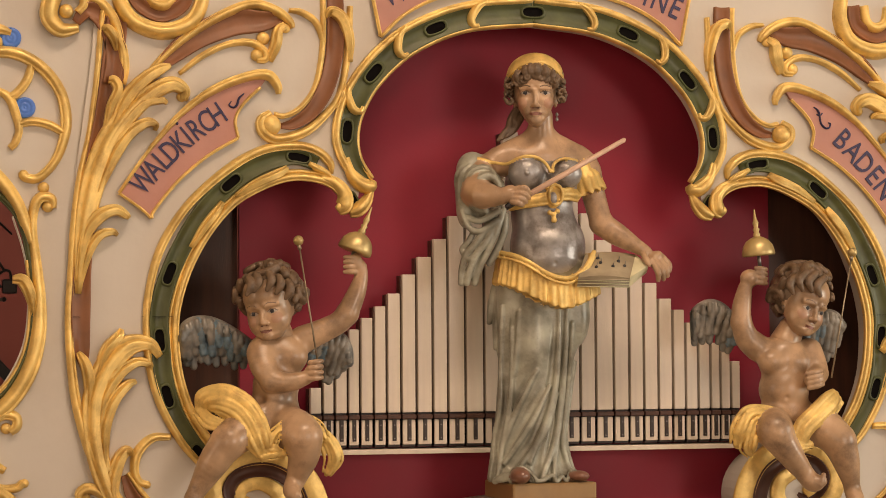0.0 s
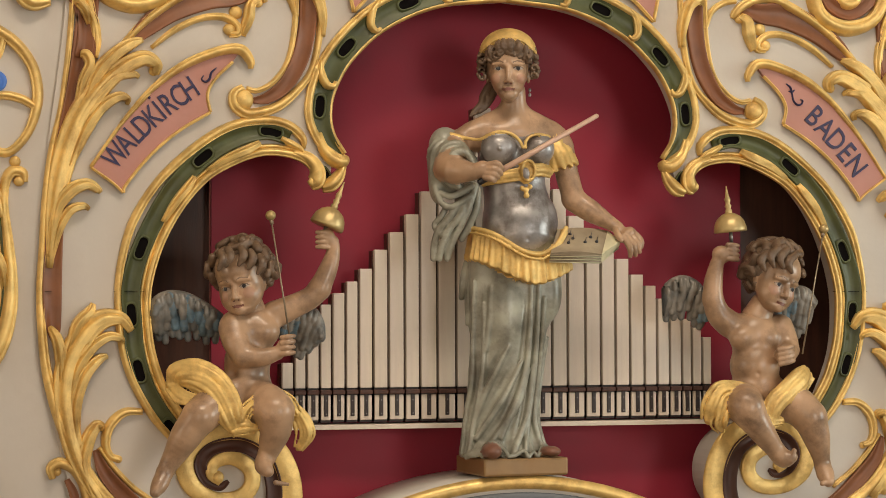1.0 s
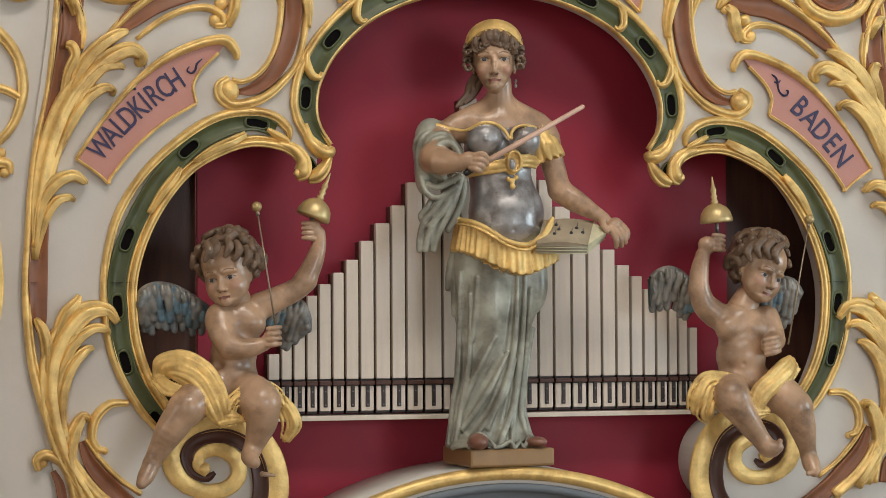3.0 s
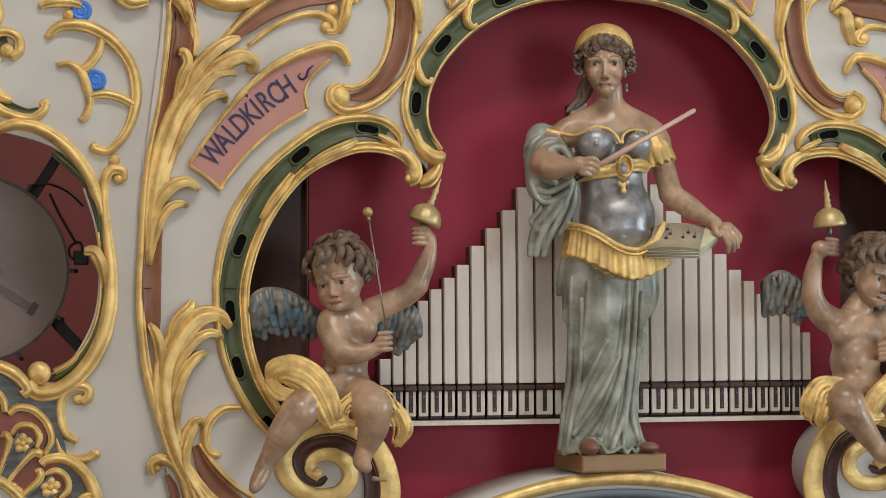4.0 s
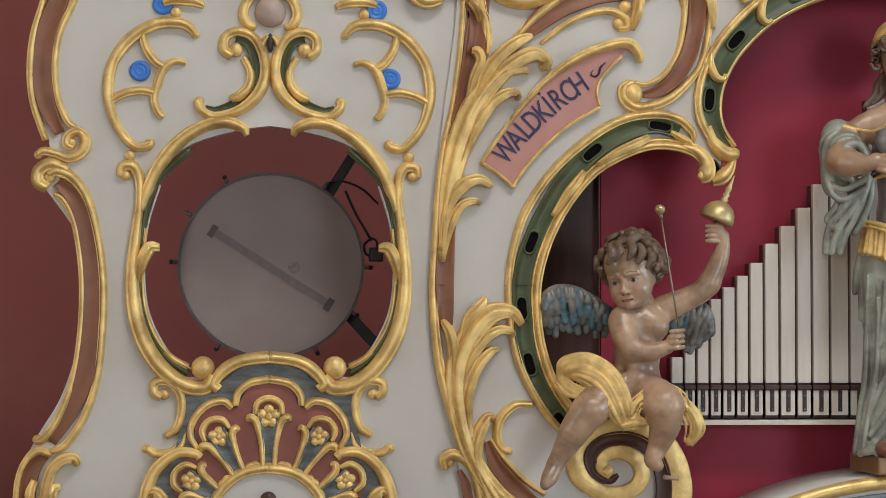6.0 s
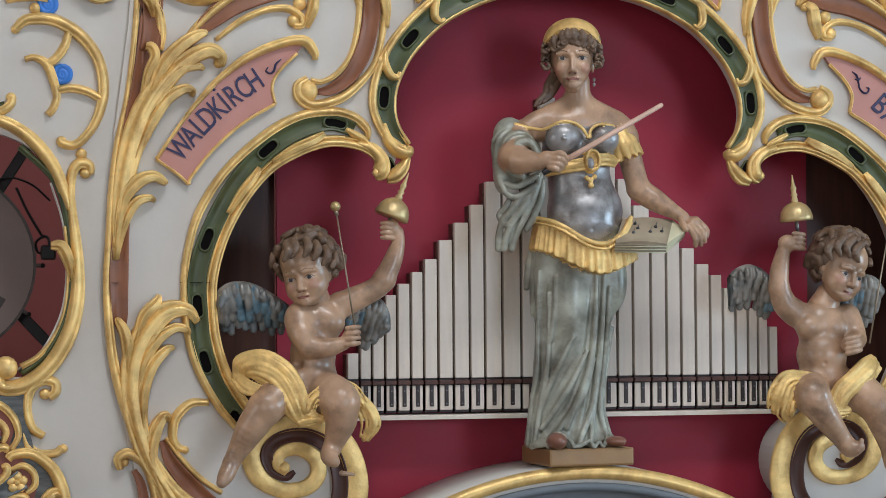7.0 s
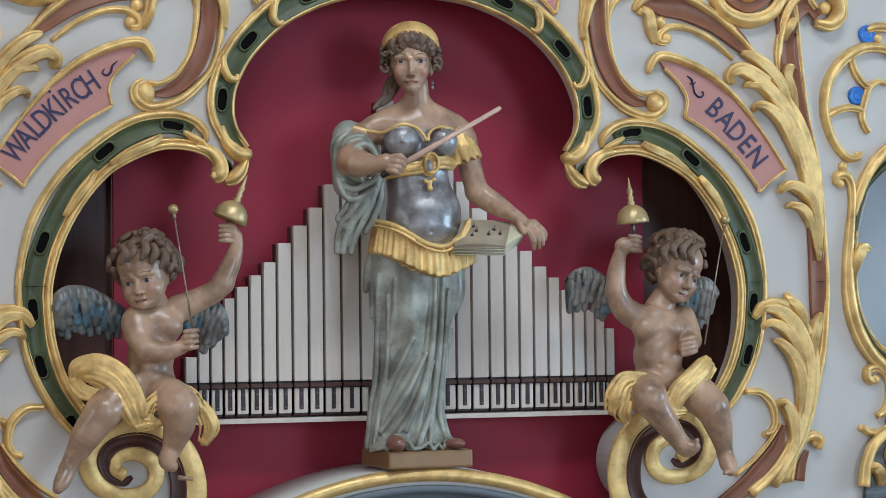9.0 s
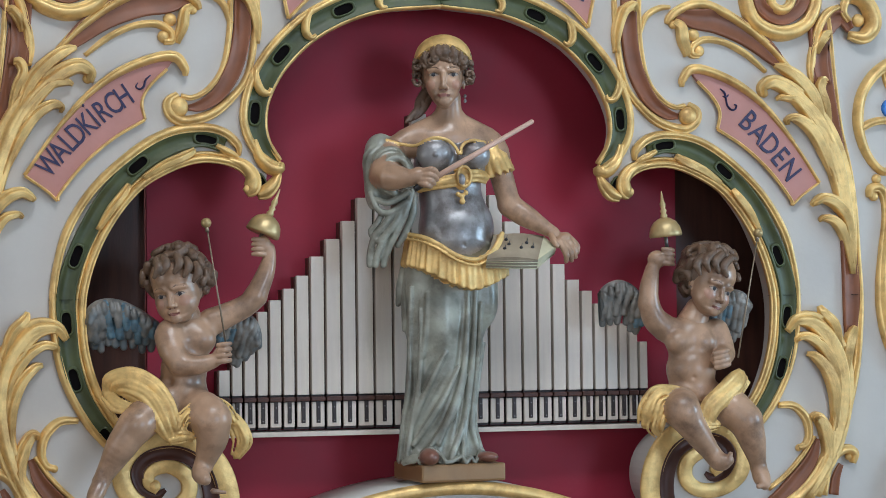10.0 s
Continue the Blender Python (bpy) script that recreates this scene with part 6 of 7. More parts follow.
def cherub_right():
    body = c = Clay((0.345, -0.195, 1.235), (0.745, 0.045, 1.785), 0.0025)
    # trunk
    c.lump(S, (0.531, -0.050, 1.571), (0.056, 0.044, 0.050), k=0.014)
    c.lump(S, (0.495, -0.074, 1.564), (0.029, 0.024, 0.026), k=0.012)
    c.lump(S, (0.552, -0.074, 1.561), (0.028, 0.024, 0.026), k=0.012)
    c.lump(S, (0.530, -0.056, 1.505), (0.053, 0.050, 0.054), k=0.016)
    c.lump(S, (0.537, -0.055, 1.451), (0.058, 0.050, 0.042), k=0.016)
    c.carve((0.517, -0.105, 1.488), 0.0060, 0.003)
    # raised arm
    c.chain(S, [(0.475, -0.050, 1.593), (0.450, -0.054, 1.613), (0.435, -0.058, 1.646)], [0.029, 0.026, 0.0215], 0.012)
    c.chain(S, [(0.435, -0.058, 1.646), (0.436, -0.060, 1.680), (0.443, -0.062, 1.718)], [0.0205, 0.0200, 0.0150], 0.008)
    c.lump(S, (0.454, -0.063, 1.739), (0.021, 0.018, 0.019), k=0.006)
    fingers(c, (0.464, -0.074, 1.730), (0.488, -0.070, 1.728), (0, 0, 0.0098), 0.0054)
    # bent arm and fist
    c.chain(S, [(0.588, -0.056, 1.585), (0.595, -0.070, 1.558), (0.595, -0.082, 1.539)], [0.028, 0.025, 0.023], 0.010)
    c.chain(S, [(0.594, -0.084, 1.537), (0.579, -0.112, 1.528)], [0.022, 0.020], 0.006)
    c.lump(S, (0.570, -0.120, 1.528), (0.022, 0.019, 0.020), k=0.005)
    fingers(c, (0.554, -0.134, 1.509), (0.586, -0.130, 1.516), (-0.001, 0, 0.0098), 0.0056)
    # legs
    c.chain(S, [(0.504, -0.060, 1.428), (0.485, -0.100, 1.427), (0.478, -0.128, 1.423)], [0.043, 0.042, 0.038], 0.012)
    c.chain(S, [(0.483, -0.130, 1.412), (0.505, -0.130, 1.381), (0.530, -0.124, 1.351), (0.547, -0.120, 1.332)], [0.0350, 0.0285, 0.0235, 0.0185], 0.010)
    c.chain(S, [(0.549, -0.120, 1.328), (0.562, -0.128, 1.313), (0.576, -0.140, 1.316)], [0.0190, 0.0200, 0.0120], 0.006)
    c.chain(S, [(0.571, -0.060, 1.431), (0.601, -0.092, 1.424), (0.626, -0.112, 1.401)], [0.044, 0.042, 0.036], 0.012)
    c.chain(S, [(0.631, -0.112, 1.391), (0.644, -0.110, 1.357), (0.655, -0.104, 1.325), (0.662, -0.100, 1.299)], [0.0345, 0.0290, 0.0215, 0.0165], 0.010)
    c.chain(S, [(0.663, -0.100, 1.294), (0.663, -0.114, 1.276), (0.662, -0.130, 1.263)], [0.0170, 0.0185, 0.0120], 0.006)
    for i in range(5):
        c.lump(S, tuple(Vector((0.571, -0.145, 1.309)) + Vector((0.0018 * i, -0.001, 0.0050 * i))), 0.0058, k=0.0012)
        c.lump(S, tuple(Vector((0.646, -0.136, 1.259)) + Vector((0.0056 * i, 0.001, 0.0014 * i))), 0.0056, k=0.0012)
    # gilt loincloth
    draped(c, [(0.505, -0.095, 1.453), (0.466, -0.104, 1.456), (0.432, -0.106, 1.450), (0.415, -0.104, 1.422), (0.410, -0.096, 1.393)], [0.010, 0.016, 0.022, 0.026, 0.020], 3, 6)
    draped(c, [(0.432, -0.112, 1.412), (0.425, -0.108, 1.386), (0.437, -0.098, 1.371)], [0.016, 0.018, 0.010], 4, 4)
    draped(c, [(0.531, -0.122, 1.396), (0.542, -0.122, 1.427), (0.572, -0.118, 1.452), (0.607, -0.104, 1.477), (0.634, -0.085, 1.495)], [0.017, 0.021, 0.021, 0.021, 0.014], 5, 6)
    draped(c, [(0.646, -0.075, 1.485), (0.614, -0.095, 1.458), (0.579, -0.108, 1.435)], [0.012, 0.014, 0.008], 6, 4)
    draped(c, [(0.519, -0.122, 1.396), (0.537, -0.126, 1.391), (0.566, -0.118, 1.390)], [0.010, 0.014, 0.008], 8, 4)
    wing(c, [(0.446, 1.617), (0.434, 1.655), (0.412, 1.679), (0.384, 1.687), (0.356, 1.673), (0.341, 1.642)], [(0.433, 1.582), (0.418, 1.591), (0.403, 1.601), (0.380, 1.606), (0.360, 1.597), (0.342, 1.602)], 6, 0.25)
    wing(c, [(0.594, 1.630), (0.615, 1.654), (0.644, 1.665), (0.670, 1.661), (0.687, 1.639)], [(0.606, 1.575), (0.624, 1.580), (0.642, 1.575), (0.660, 1.562), (0.682, 1.589)], 6, 0.5)
    c = Clay((0.485, -0.160, 1.60), (0.690, 0.04, 1.795), 0.0014)
    c.limb(S, (0.550, -0.050, 1.631), (0.537, -0.050, 1.605), 0.0275, 0.033, k=0.01)
    face = Vector((0.30, -0.93, -0.22))
    put_face(c, (0.574, -0.062, 1.688), 0.0655, 0.26, 0.20, 0.29, CHILD)
    curls(c, (0.576, -0.046, 1.703), 0.064, ((-0.48, 9), (-0.20, 11), (0.10, 11), (0.40, 11), (0.72, 9), (1.05, 6), (1.35, 3)), 12, face)
    for x, y in ((1206, 470), (1224, 464), (1242, 466), (1258, 474)):
        c.flow(H, [tuple(Vector(q) + Vector(((x - 1230) / 850, 0, (468 - y) / 850))) for q in ((0.569, -0.108, 1.745), (0.547, -0.122, 1.728), (0.554, -0.122, 1.708))], [0.0078, 0.0090, 0.0045], 0.0012)
    lock(c, (0.588, -0.075, 1.751), (1, 0, 0), (0, 0, 1), 0.014, 0.0068, 4.4)
    ob = figure("cherub_statue", [body, c])
    return tagged(ob, "painted carved wooden cherub statue with blue-grey wings raising a domed bell", "statue", "cherubs of the organ front")


statue()
cherub_bell()
cherub_right()

# ---- what the figures hold ----
plinth = part("plinth", box(-0.092, 0.092, -0.090, 0.078, -0.0185, 0.018, 0.005), PLINTHWOOD, None)
plinth.matrix_world = pose(0.004, -0.012, 1.304, 0, 0, 5)
tagged(plinth, "ochre painted wooden plinth with worn corners under the statue", "plinth")


def rod(name, a, b, ra, rb, mat, parent=None, seg=12):
    a, b = Vector(a), Vector(b)
    bm = bmesh.new()
    bmesh.ops.create_cone(bm, cap_ends=True, segments=seg, radius1=ra, radius2=rb, depth=(b - a).length)
    bm.transform(Matrix.Translation((a + b) / 2) @ (b - a).to_track_quat("Z", "Y").to_matrix().to_4x4())
    return part(name, bm, mat, parent, smooth=True)


baton = thing("baton", "pale pink wooden conducting baton in the statue's grip", "baton")
rod("shaft", (-0.072, -0.120, 1.890), (0.166, -0.100, 2.022), 0.0062, 0.0050, BATON, baton)
rod("grip", (-0.092, -0.121, 1.879), (-0.050, -0.119, 1.903), 0.006, 0.0072, EYES, baton)
d = ball_data((0.166, -0.100, 2.022), 0.0051, 1.0, 10, 6)
mesh_object("tip", *d, BATON, baton)


def book():
    b = thing("open_book", "open music book with cream pages and painted notes", "book")
    c0, ex, ey = Vector((0.060, -0.118, 1.738)), Vector((0.106, -0.012, -0.002)), Vector((0.040, 0.080, 0.052))
    up = ex.cross(ey).normalized()
    n = 10
    verts, faces = [], []
    for i in range(n + 1):
        for k in range(2):
            for j in range(6):
                u, v = j / 5, i / n
                sag = 0.006 * math.sin(u * math.pi)
                verts.append(c0 + ex * u + ey * v + up * (sag if k else -0.022))
    w = 6
    for i in range(n):
        for j in range(w - 1):
            a = i * 2 * w + j
            faces += [(a + w, a + w + 1, a + 3 * w + 1, a + 3 * w), (a, a + 2 * w, a + 2 * w + 1, a + 1)]
        a = i * 2 * w
        faces += [(a, a + w, a + 3 * w, a + 2 * w), (a + w - 1, a + 3 * w - 1, a + 4 * w - 1, a + 2 * w - 1)]
    for j in range(w - 1):
        faces += [(j, j + 1, j + w + 1, j + w)]
        a = n * 2 * w + j
        faces += [(a, a + w, a + w + 1, a + 1)]
    mesh_object("block", verts, faces, PAGE, b, smooth=False)
    for k in range(6):
        o = -0.003 - k * 0.0034
        rod("leaf_edge", c0 + up * o - ey * 0.01 + ex * 0.0, c0 + up * o - ey * 0.01 + ex * 1.0, 0.0011, 0.0011, PALEPAGE if k % 2 else PAGE, b, 6)
        rod("leaf_edge", c0 + up * o + ex * 1.0, c0 + up * o + ex * 1.28 + ey * 0.62, 0.0013, 0.0013, PALEPAGE, b, 6)
    verts = [c0 + ex - up * 0.022, c0 + ex + up * 0.001, c0 + ex * 1.30 + ey * 0.55 + up * 0.001, c0 + ex * 1.30 + ey * 0.62 - up * 0.014, c0 + ex + ey + up * 0.001, c0 + ex + ey - up * 0.022]
    mesh_object("curled_page", verts, [(0, 1, 2, 3), (1, 4, 2), (0, 3, 5), (4, 5, 3, 2)], PALEPAGE, b, smooth=False)
    rnd = random.Random(2)
    for u, v in ((0.30, 0.35), (0.36, 0.52), (0.62, 0.38), (0.70, 0.60), (0.84, 0.45), (0.28, 0.72)):
        q = c0 + ex * u + ey * v + up * (0.006 * math.sin(u * math.pi) + 0.0008)
        d = ball_data((q.x, q.y, q.z), 0.004, 0.6, 8, 5)
        mesh_object("note_head", *d, EYES, b)
        rod("note_stem", q, q + ey * 0.2, 0.0007, 0.0007, EYES, b, 6)
    return b


PALEPAGE = shade("pale_page_edge", (0.66, 0.62, 0.42), 0.5, 0, 0.12, 30)
book()


def hand_bell(at, top, name_label):
    b = thing("hand_bell", name_label, "bell", "bells of the cherubs")
    a, t = Vector(at), Vector(top)
    axis = (t - a).normalized()
    q = axis.to_track_quat("Z", "Y").to_matrix().to_4x4()
    prof = [(0.0335, -0.010), (0.0355, -0.007), (0.0345, 0.000), (0.031, 0.012), (0.024, 0.022), (0.013, 0.029), (0.007, 0.031)]
    fin = [(0.007, 0.031), (0.008, 0.036), (0.005, 0.040), (0.0075, 0.046), (0.0045, 0.050), (0.006, 0.056), (0.0065, 0.060), (0.004, 0.066), (0.001, 0.088)]
    for nm, pr, mt in (("dome", prof, BRASS), ("finial", fin, BRASS)):
        seg, verts, faces = 24, [], []
        for r, z in pr:
            for i in range(seg):
                verts.append(Matrix.Translation(a) @ q @ Vector((r * math.cos(2 * math.pi * i / seg), r * math.sin(2 * math.pi * i / seg), z)))
        for i in range(len(pr) - 1):
            for j in range(seg):
                faces.append((i * seg + j, i * seg + (j + 1) % seg, (i + 1) * seg + (j + 1) % seg, (i + 1) * seg + j))
        if nm == "dome":
            faces.append(tuple(range(seg - 1, -1, -1)))
        mesh_object(nm, verts, faces, mt, b)
    rod("stem", a - axis * 0.036, a - axis * 0.004, 0.004, 0.004, STEEL, b)
    return b


BRASS = shade("dull_brass", (0.56, 0.42, 0.20), 0.42, 0.6, 0.15, 30, 0.15, 120, (0.25, 0.17, 0.07), 0.5, 20)
hand_bell((-0.390, -0.062, 1.800), (-0.355, -0.062, 1.885), "dull brass hand bell with turned finial, tilted in a fist")
hand_bell((0.474, -0.062, 1.796), (0.466, -0.062, 1.88), "dull brass domed hand bell with turned finial, held upright")


def mallet(foot, head, label):
    m = thing("mallet", label, "mallet", "mallets of the cherubs")
    rod("wire", foot, head, 0.0019, 0.0016, IRONWIRE, m, 8)
    d = ball_data(head, 0.0105, 1.0, 14, 9)
    mesh_object("knob", *d, BRASS, m)
    f, h = Vector(foot), Vector(head)
    rod("collar", h - (h - f).normalized() * 0.018, h - (h - f).normalized() * 0.008, 0.004, 0.004, IRONWIRE, m, 10)


mallet((-0.478, -0.122, 1.562), (-0.509, -0.075, 1.812), "thin wire mallet with a small brass knob")
mallet((0.606, -0.130, 1.530), (0.684, -0.070, 1.794), "thin wire mallet with a pale knob leaning on the rim")

# ---- drums in the side openings ----
def ring_data(x, z, y0, y1, r0, r1, seg=64):
    verts, faces = [], []
    for i in range(seg):
        a = 2 * math.pi * i / seg
        for r, y in ((r0, y0), (r1, y0), (r1, y1), (r0, y1)):
            verts.append((x + r * math.cos(a), y, z + r * math.sin(a)))
    for i in range(seg):
        k = (i + 1) % seg
        for j in range(4):
            faces.append((i * 4 + j, k * 4 + j, k * 4 + (j + 1) % 4, i * 4 + (j + 1) % 4))
    return verts, faces


def disc_data(x, z, y, r, seg=64):
    return [(x + r * math.cos(2 * math.pi * i / seg), y, z + r * math.sin(2 * math.pi * i / seg)) for i in range(seg)], [tuple(range(seg))]


def snare_drum(x, z, r, head):
    d = thing("snare_drum", "snare drum with smoky translucent skin and steel hoop behind the opening", "drum")
    mesh_object("skin", *disc_data(x, z, 0.250, r - 0.004), head, d, smooth=False)
    mesh_object("hoop", *ring_data(x, z, 0.243, 0.262, r - 0.005, r + 0.001), HOOP, d, "tarnished steel hoop", smooth=False)
    mesh_object("shell", *ring_data(x, z, 0.262, 0.35, r - 0.012, r - 0.006), BLACK, d, smooth=False)
    for a in (118, 148, 178, 237, 262, 298, 330, 359, 56):
        c, s = math.cos(math.radians(a)), math.sin(math.radians(a))
        lug = rod("lug", (x + c * (r - 0.001), 0.252, z + s * (r - 0.001)), (x + c * (r + 0.013), 0.252, z + s * (r + 0.013)), 0.004, 0.004, STEEL, d, 8)
        mesh_object("nut", *ball_data((x + c * (r + 0.014), 0.252, z + s * (r + 0.014)), 0.0055, 1.0, 8, 5), BLACK if a % 4 else STEEL, lug)
    a0, a1 = Vector((x - 0.123, 0.2465, z + 0.072)), Vector((x + 0.122, 0.2465, z - 0.082))
    t = (a1 - a0).normalized()
    nrm = Vector((-t.z, 0, t.x))
    bar = lambda p, q, w, y: ([p + nrm * w + Vector((0, y, 0)), q + nrm * w + Vector((0, y, 0)), q - nrm * w + Vector((0, y, 0)), p - nrm * w + Vector((0, y, 0))], [(0, 1, 2, 3)])
    mesh_object("snare_band", *bar(a0, a1, 0.0085, 0.0005), SNARE, d, "dark snare wire band showing through", smooth=False)
    for p in (a0, a1):
        mesh_object("band_clip", *bar(p - t * 0.007, p + t * 0.007, 0.0135, -0.0005), SNAREDARK, d, "dark band clip", smooth=False)
    mesh_object("maker_stamp", *disc_data(x + 0.048, z - 0.004, 0.2485, 0.013, 20), SNARE2, d, "faint round stamp", smooth=False)
    return d


SNARE = shade("snare_shadow", (0.17, 0.122, 0.112), 0.4, 0, 0.15, 60)
SNARE2 = shade("stamp_grey", (0.22, 0.165, 0.15), 0.4, 0, 0.3, 200)
SNAREDARK = shade("snare_clip", (0.06, 0.042, 0.038), 0.4, 0, 0.15)

snare_drum(-1.282, 1.706, 0.196, DRUMHEAD)
bass = thing("bass_drum", "pale grey drum skin filling the round opening", "drum")
mesh_object("skin", *disc_data(1.283, 1.71, 0.15, 0.30), DRUMWHITE, bass, smooth=False)
mesh_object("hoop", *ring_data(1.283, 1.71, 0.145, 0.17, 0.296, 0.31), STEEL, bass, smooth=False)
mesh_object("shell", *ring_data(1.283, 1.71, 0.0365, 0.378, 0.29, 0.298), WOOD, bass, smooth=False)

bracket = thing("drum_bracket", "black iron arms and wires holding the snare drum", "bracket")
part("arm", box(-0.011, 0.011, -0.01, 0.01, -0.085, 0.085, 0.002), BLACK, bracket).matrix_local = Matrix.Translation((-1.120, 0.30, 1.925)) @ Matrix.Rotation(0.56, 4, "Y")
part("arm", box(-0.012, 0.012, -0.01, 0.01, -0.075, 0.075, 0.002), BLACK, bracket).matrix_local = Matrix.Translation((-1.092, 0.31, 1.575)) @ Matrix.Rotation(-0.75, 4, "Y")
part("post", box(-1.02, -0.98, 0.29, 0.34, 0.0, 2.2, 0.003), BLACK, bracket)


def wire(name, pts, r, mat, parent):
    cu = bpy.data.curves.new(name, "CURVE")
    cu.dimensions, cu.bevel_depth, cu.bevel_resolution = "3D", r, 2
    sp = cu.splines.new("POLY")
    q = curve(pts, 8)
    sp.points.add(len(q) - 1)
    for p, v in zip(sp.points, q):
        p.co = (*v, 1)
    tmp = new(name, cu)
    me = bpy.data.meshes.new_from_object(tmp.evaluated_get(bpy.context.evaluated_depsgraph_get()))
    bpy.data.objects.remove(tmp)
    me.materials.clear()
    me.materials.append(mat)
    ob = new(name, me)
    ob.parent = parent
    return ob


wire("wire", [(-1.165, 0.27, 1.882), (-1.13, 0.26, 1.885), (-1.09, 0.27, 1.87), (-1.055, 0.29, 1.84)], 0.0022, BLACK, bracket)
wire("wire", [(-1.125, 0.27, 1.865), (-1.105, 0.26, 1.82), (-1.085, 0.26, 1.785), (-1.07, 0.265, 1.76)], 0.0030, BLACK, bracket)
wire("wire_loop", [(-1.07, 0.265, 1.765), (-1.085, 0.262, 1.75), (-1.08, 0.262, 1.73), (-1.06, 0.265, 1.735), (-1.06, 0.265, 1.76), (-1.075, 0.265, 1.765)], 0.0028, BLACK, bracket)
part("clamp", box(-1.075, -1.045, 0.25, 0.29, 1.715, 1.745, 0.004), BLACK, bracket)

# ---- green lips of the round openings ----
for s in (-1, 1):
    lip = thing("opening_lip", "thin dark green painted lip lining the round opening", "moulding", "opening lips")
    lip.location.x = s * WING_X
    for flip in (False, True):
        build_stroke("bead", "lip_side", [(x, z, 0.007) for x, z in DRUM_OPEN[2:-1]], lip, flip, 0.012, 7, GREEN)
        build_stroke("bead", "pale_edge", [(x * 0.965, 1.73 + (z - 1.73) * 0.968, 0.0022) for x, z in DRUM_OPEN[3:-1]], lip, flip, 0.010, 7, CREAM)

# ---- blue rosettes ----
def rosette(x, z, r, y=0.008):
    prof = [(1.0, 0.0), (1.0, 0.25), (0.9, 0.42), (0.72, 0.46), (0.6, 0.36), (0.5, 0.34), (0.42, 0.42), (0.3, 0.44), (0.2, 0.36), (0.12, 0.36), (0.0, 0.40)]
    seg, verts, faces = 28, [], []
    for q, h in prof:
        for i in range(seg):
            a = 2 * math.pi * i / seg
            verts.append((r * q * math.cos(a), -h * r * 0.8, r * q * math.sin(a)))
    for i in range(len(prof) - 1):
        for j in range(seg):
            faces.append((i * seg + j, i * seg + (j + 1) % seg, (i + 1) * seg + (j + 1) % seg, (i + 1) * seg + j))
    ob = mesh_object("rosette", verts, faces, BLUE)
    ob.location = (x, y, z)
    return tagged(ob, "round turned blue enamelled rosette on the cream side board", "rosette", "blue rosettes")


for s in (-1, 1):
    for x, z in ((1.542, 2.088), (1.042, 2.076), (1.497, 2.222), (1.070, 2.214)):
        rosette(s * x, z, 0.021)

# ---- grounds of the side crests ----
GROUND = [(0, 1.505), (-0.053, 1.499), (-0.093, 1.468), (-0.132, 1.448), (-0.166, 1.446), (-0.168, 1.403), (-0.180, 1.358), (-0.186, 1.33), (-0.217, 1.29), (-0.236, 1.235), (-0.24, 1.17), (0, 1.17)]
FAN = [(0, 1.468), (-0.040, 1.458), (-0.060, 1.422), (-0.075, 1.416), (-0.112, 1.420), (-0.146, 1.382), (-0.140, 1.34), (-0.18, 1.30), (-0.19, 1.26), (-0.17, 1.18), (0, 1.18)]


def flower(parent, x, z, r, y):
    f = mesh_object("flower", *ball_data((x, y - 0.006, z), r * 0.3, 0.8, 10, 6), GILT, parent)
    for i in range(5):
        a = 2 * math.pi * i / 5 + 0.3
        mesh_object("petal", *ball_data((x + r * 0.62 * math.cos(a), y - 0.003, z + r * 0.62 * math.sin(a)), r * 0.48, 0.55, 10, 6), GOLD, f)


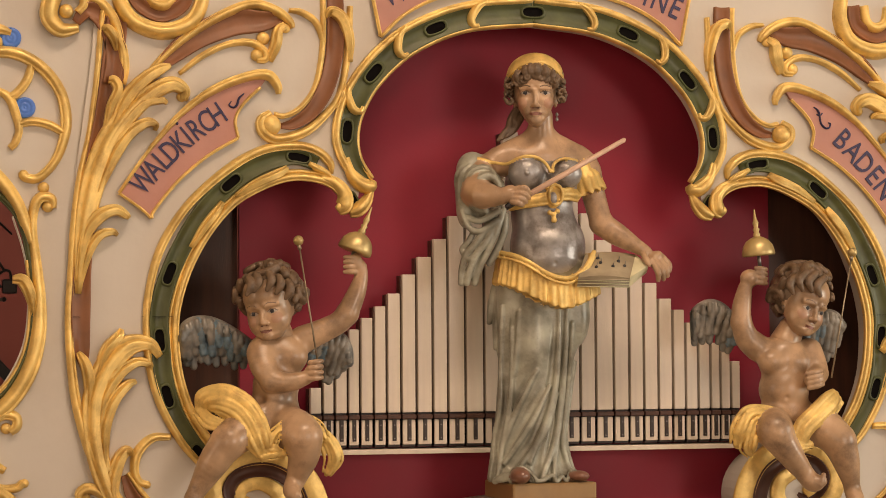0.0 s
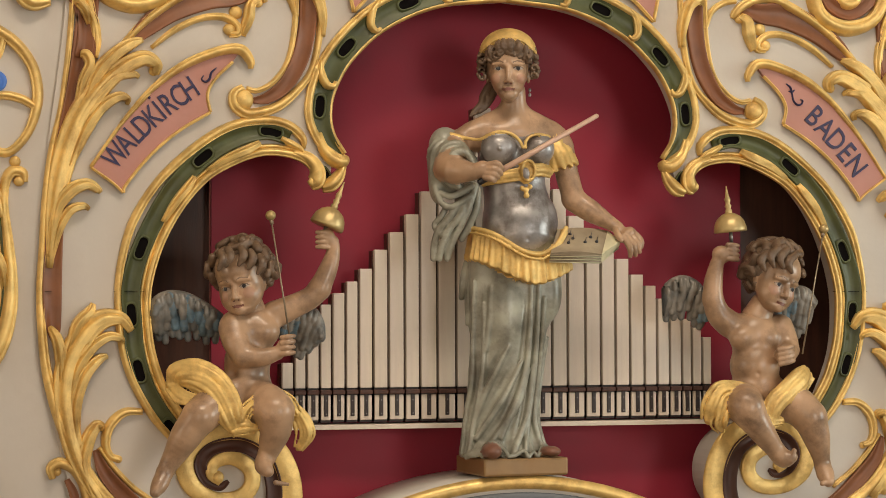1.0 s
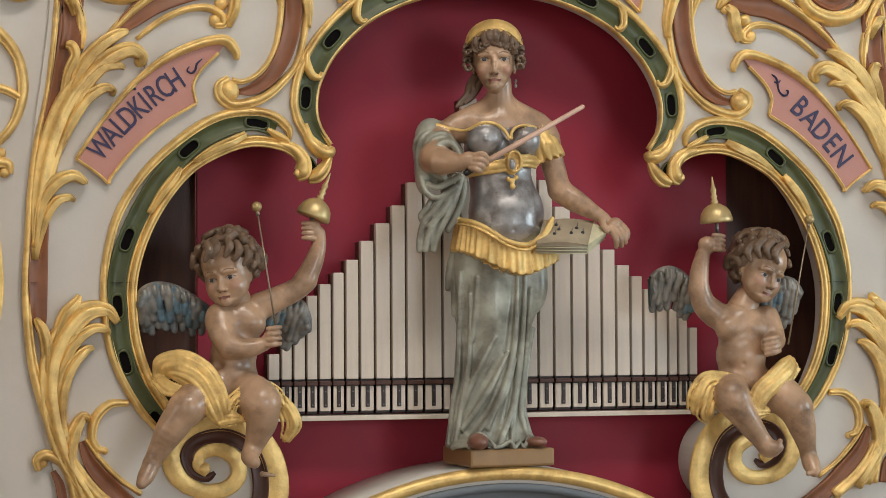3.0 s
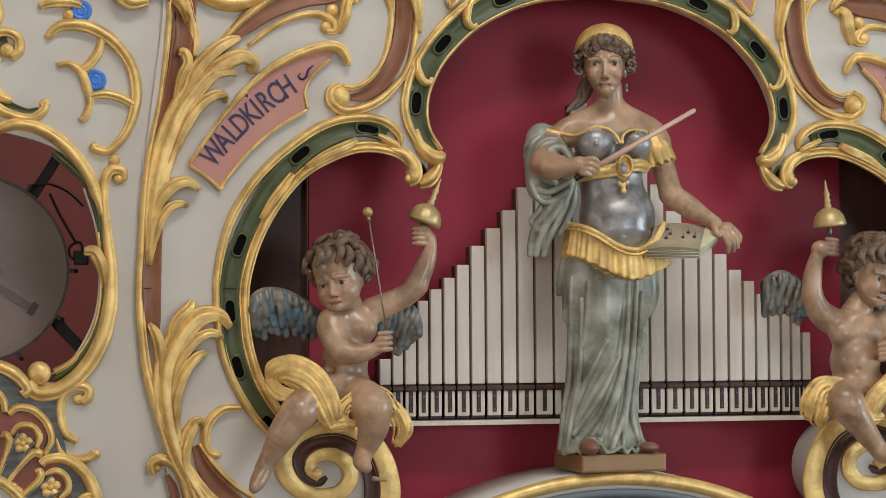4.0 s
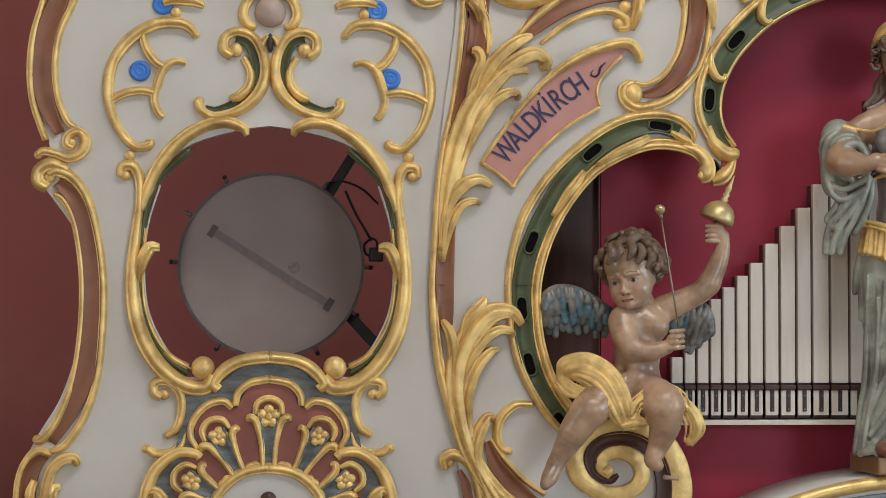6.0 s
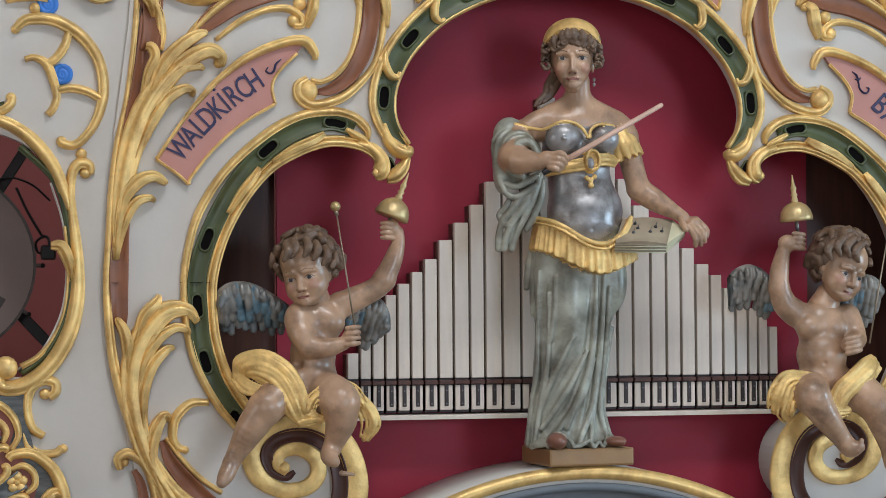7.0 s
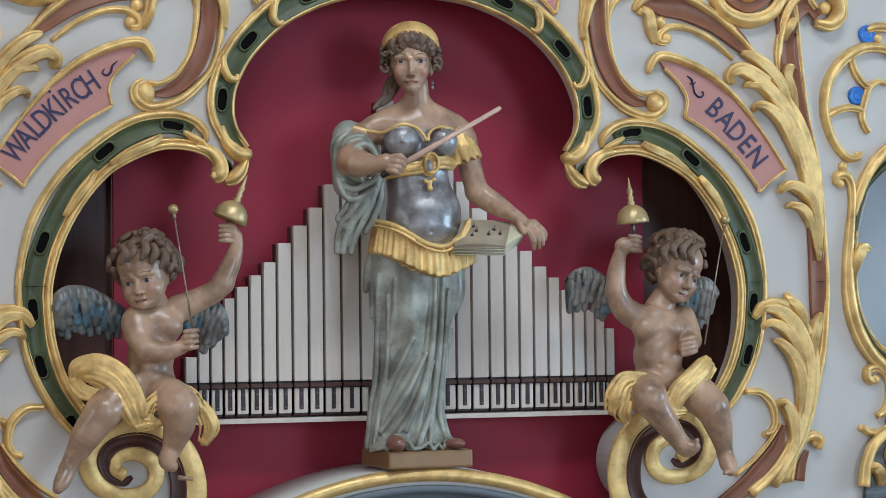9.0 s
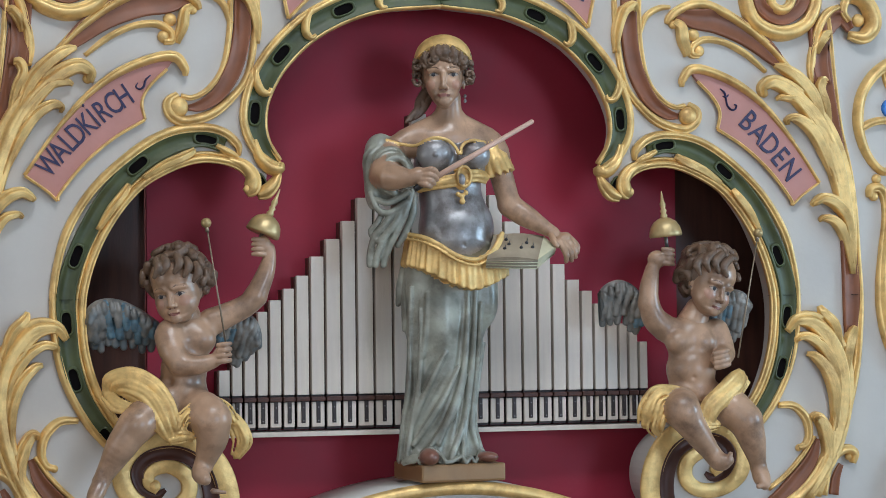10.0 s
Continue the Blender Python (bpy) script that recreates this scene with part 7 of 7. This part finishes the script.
for s in (-1, 1):
    g = thing("crest_ground", "blue-grey glazed crest board with sienna fan panels and gilded flowers", "carving", "crest grounds")
    cx = s * WING_X
    smooth_fan = curve(FAN[:-2], 6)
    fan_loop = [tuple(p) for p in smooth_fan] + list(FAN[-2:])
    for lp, y0, mat, nm in ((GROUND, -0.004, SHADOWBLUE, "board"), (fan_loop, -0.008, FANRED, "fan")):
        plate(nm, [(cx + x, z) for x, z in lp] + [(cx - x, z) for x, z in lp[::-1][1:-1]] if lp[0][0] == 0 and lp[-1][0] == 0 else [], [], y0, 0.008, mat, g)
    for deg, rad in ((90, 0.219), (61, 0.205), (119, 0.205), (31, 0.178), (149, 0.178)):
        ca, sa = math.cos(math.radians(deg)), math.sin(math.radians(deg))
        q = lambda u, v, w: (cx + u * ca - v * sa, 1.181 + u * sa + v * ca, w)
        build_stroke("cove_blue", "channel", [q(0.108, 0, 0.010), q(rad - 0.04, 0, 0.013), q(rad + 0.012, 0, 0.020)], g, False, -0.007)
        for k in (-1, 1):
            build_stroke("bead", "rib", [q(0.112, k * 0.011, 0.005), q(rad - 0.055, k * 0.014, 0.006), q(rad - 0.012, k * 0.024, 0.008), q(rad - 0.002, k * 0.037, 0.008), q(rad - 0.010, k * 0.042, 0.004)], g, False, -0.008)
            build_stroke("bead", "foot_arc", [q(0.116, k * 0.013, 0.004), q(0.126, k * 0.026, 0.005), q(0.116, k * 0.040, 0.004)], g, False, -0.008)
        build_stroke("bead", "flower_arch", [q(rad + 0.004, -0.027, 0.005), q(rad + 0.026, -0.022, 0.007), q(rad + 0.036, 0, 0.007), q(rad + 0.026, 0.022, 0.007), q(rad + 0.004, 0.027, 0.005)], g, False, -0.008)
    mesh_object("medallion", *disc_data(cx, 1.181, -0.0105, 0.108), CREAM, g, "cream round medallion", smooth=False)
    mesh_object("boss", *ball_data((cx, -0.014, 1.236), 0.016, 0.7), WOOD, g, "dark brown boss")
    flower(g, cx, 1.400, 0.023, -0.010)
    for k in (-1, 1):
        flower(g, cx + k * 0.099, 1.360, 0.019, -0.010)
        flower(g, cx + k * 0.152, 1.273, 0.020, -0.010)
    ballc = mesh_object("crest_ball", *ball_data((cx, 0.002, 2.208), 0.031, 0.6), SHELL)
    tagged(ballc, "rosy painted carved ball under a gilded crest arch", "carving", "crest balls")
    k = mesh_object("keyhole", *ball_data((cx, 0.002, 2.146), 0.011, 0.5), DARK)
    k.scale = (0.6, 1, 1.8)
    k.location = (cx * 0.4, 0, 2.146 * -0.8)
    tagged(k, "dark brown almond shaped slot in the crest", "slot", "crest slots")

# ---- volute consoles and pipes ----
for s in (-1, 1):
    q = [(s * (0.558 + 0.102 * math.cos(a)), 1.275 + 0.104 * math.sin(a)) for a in np.linspace(0, 2 * math.pi, 40, endpoint=False)]
    ob = plate("console_block", q, [], 0.0015, 0.125, CREAM)
    tagged(ob, "thick cream painted console block under the cherub", "console", "console blocks")

EDGES_L = [-0.454, -0.426, -0.400, -0.372, -0.346, -0.317, -0.289, -0.258, -0.225, -0.190, -0.157, -0.119, -0.078, -0.038]
TOPS_L = [1.515, 1.565, 1.600, 1.636, 1.660, 1.684, 1.711, 1.751, 1.788, 1.826, 1.875, 1.936, 1.99, 2.055]
EDGES_R = [0.002, 0.048, 0.092, 0.134, 0.169, 0.209, 0.244, 0.277, 0.310, 0.343, 0.372, 0.401, 0.429, 0.452, 0.476, 0.499]
TOPS_R = [2.02, 1.97, 1.93, 1.883, 1.826, 1.786, 1.758, 1.734, 1.700, 1.676, 1.648, 1.620, 1.604, 1.587, 1.564]
for a, b, t in zip(EDGES_L, EDGES_L[1:] + [0.002], TOPS_L):
    organ_pipe(a, b - 0.0058, t)
for a, b, t in zip(EDGES_R, EDGES_R[1:], TOPS_R):
    organ_pipe(a, b - 0.0058, t)
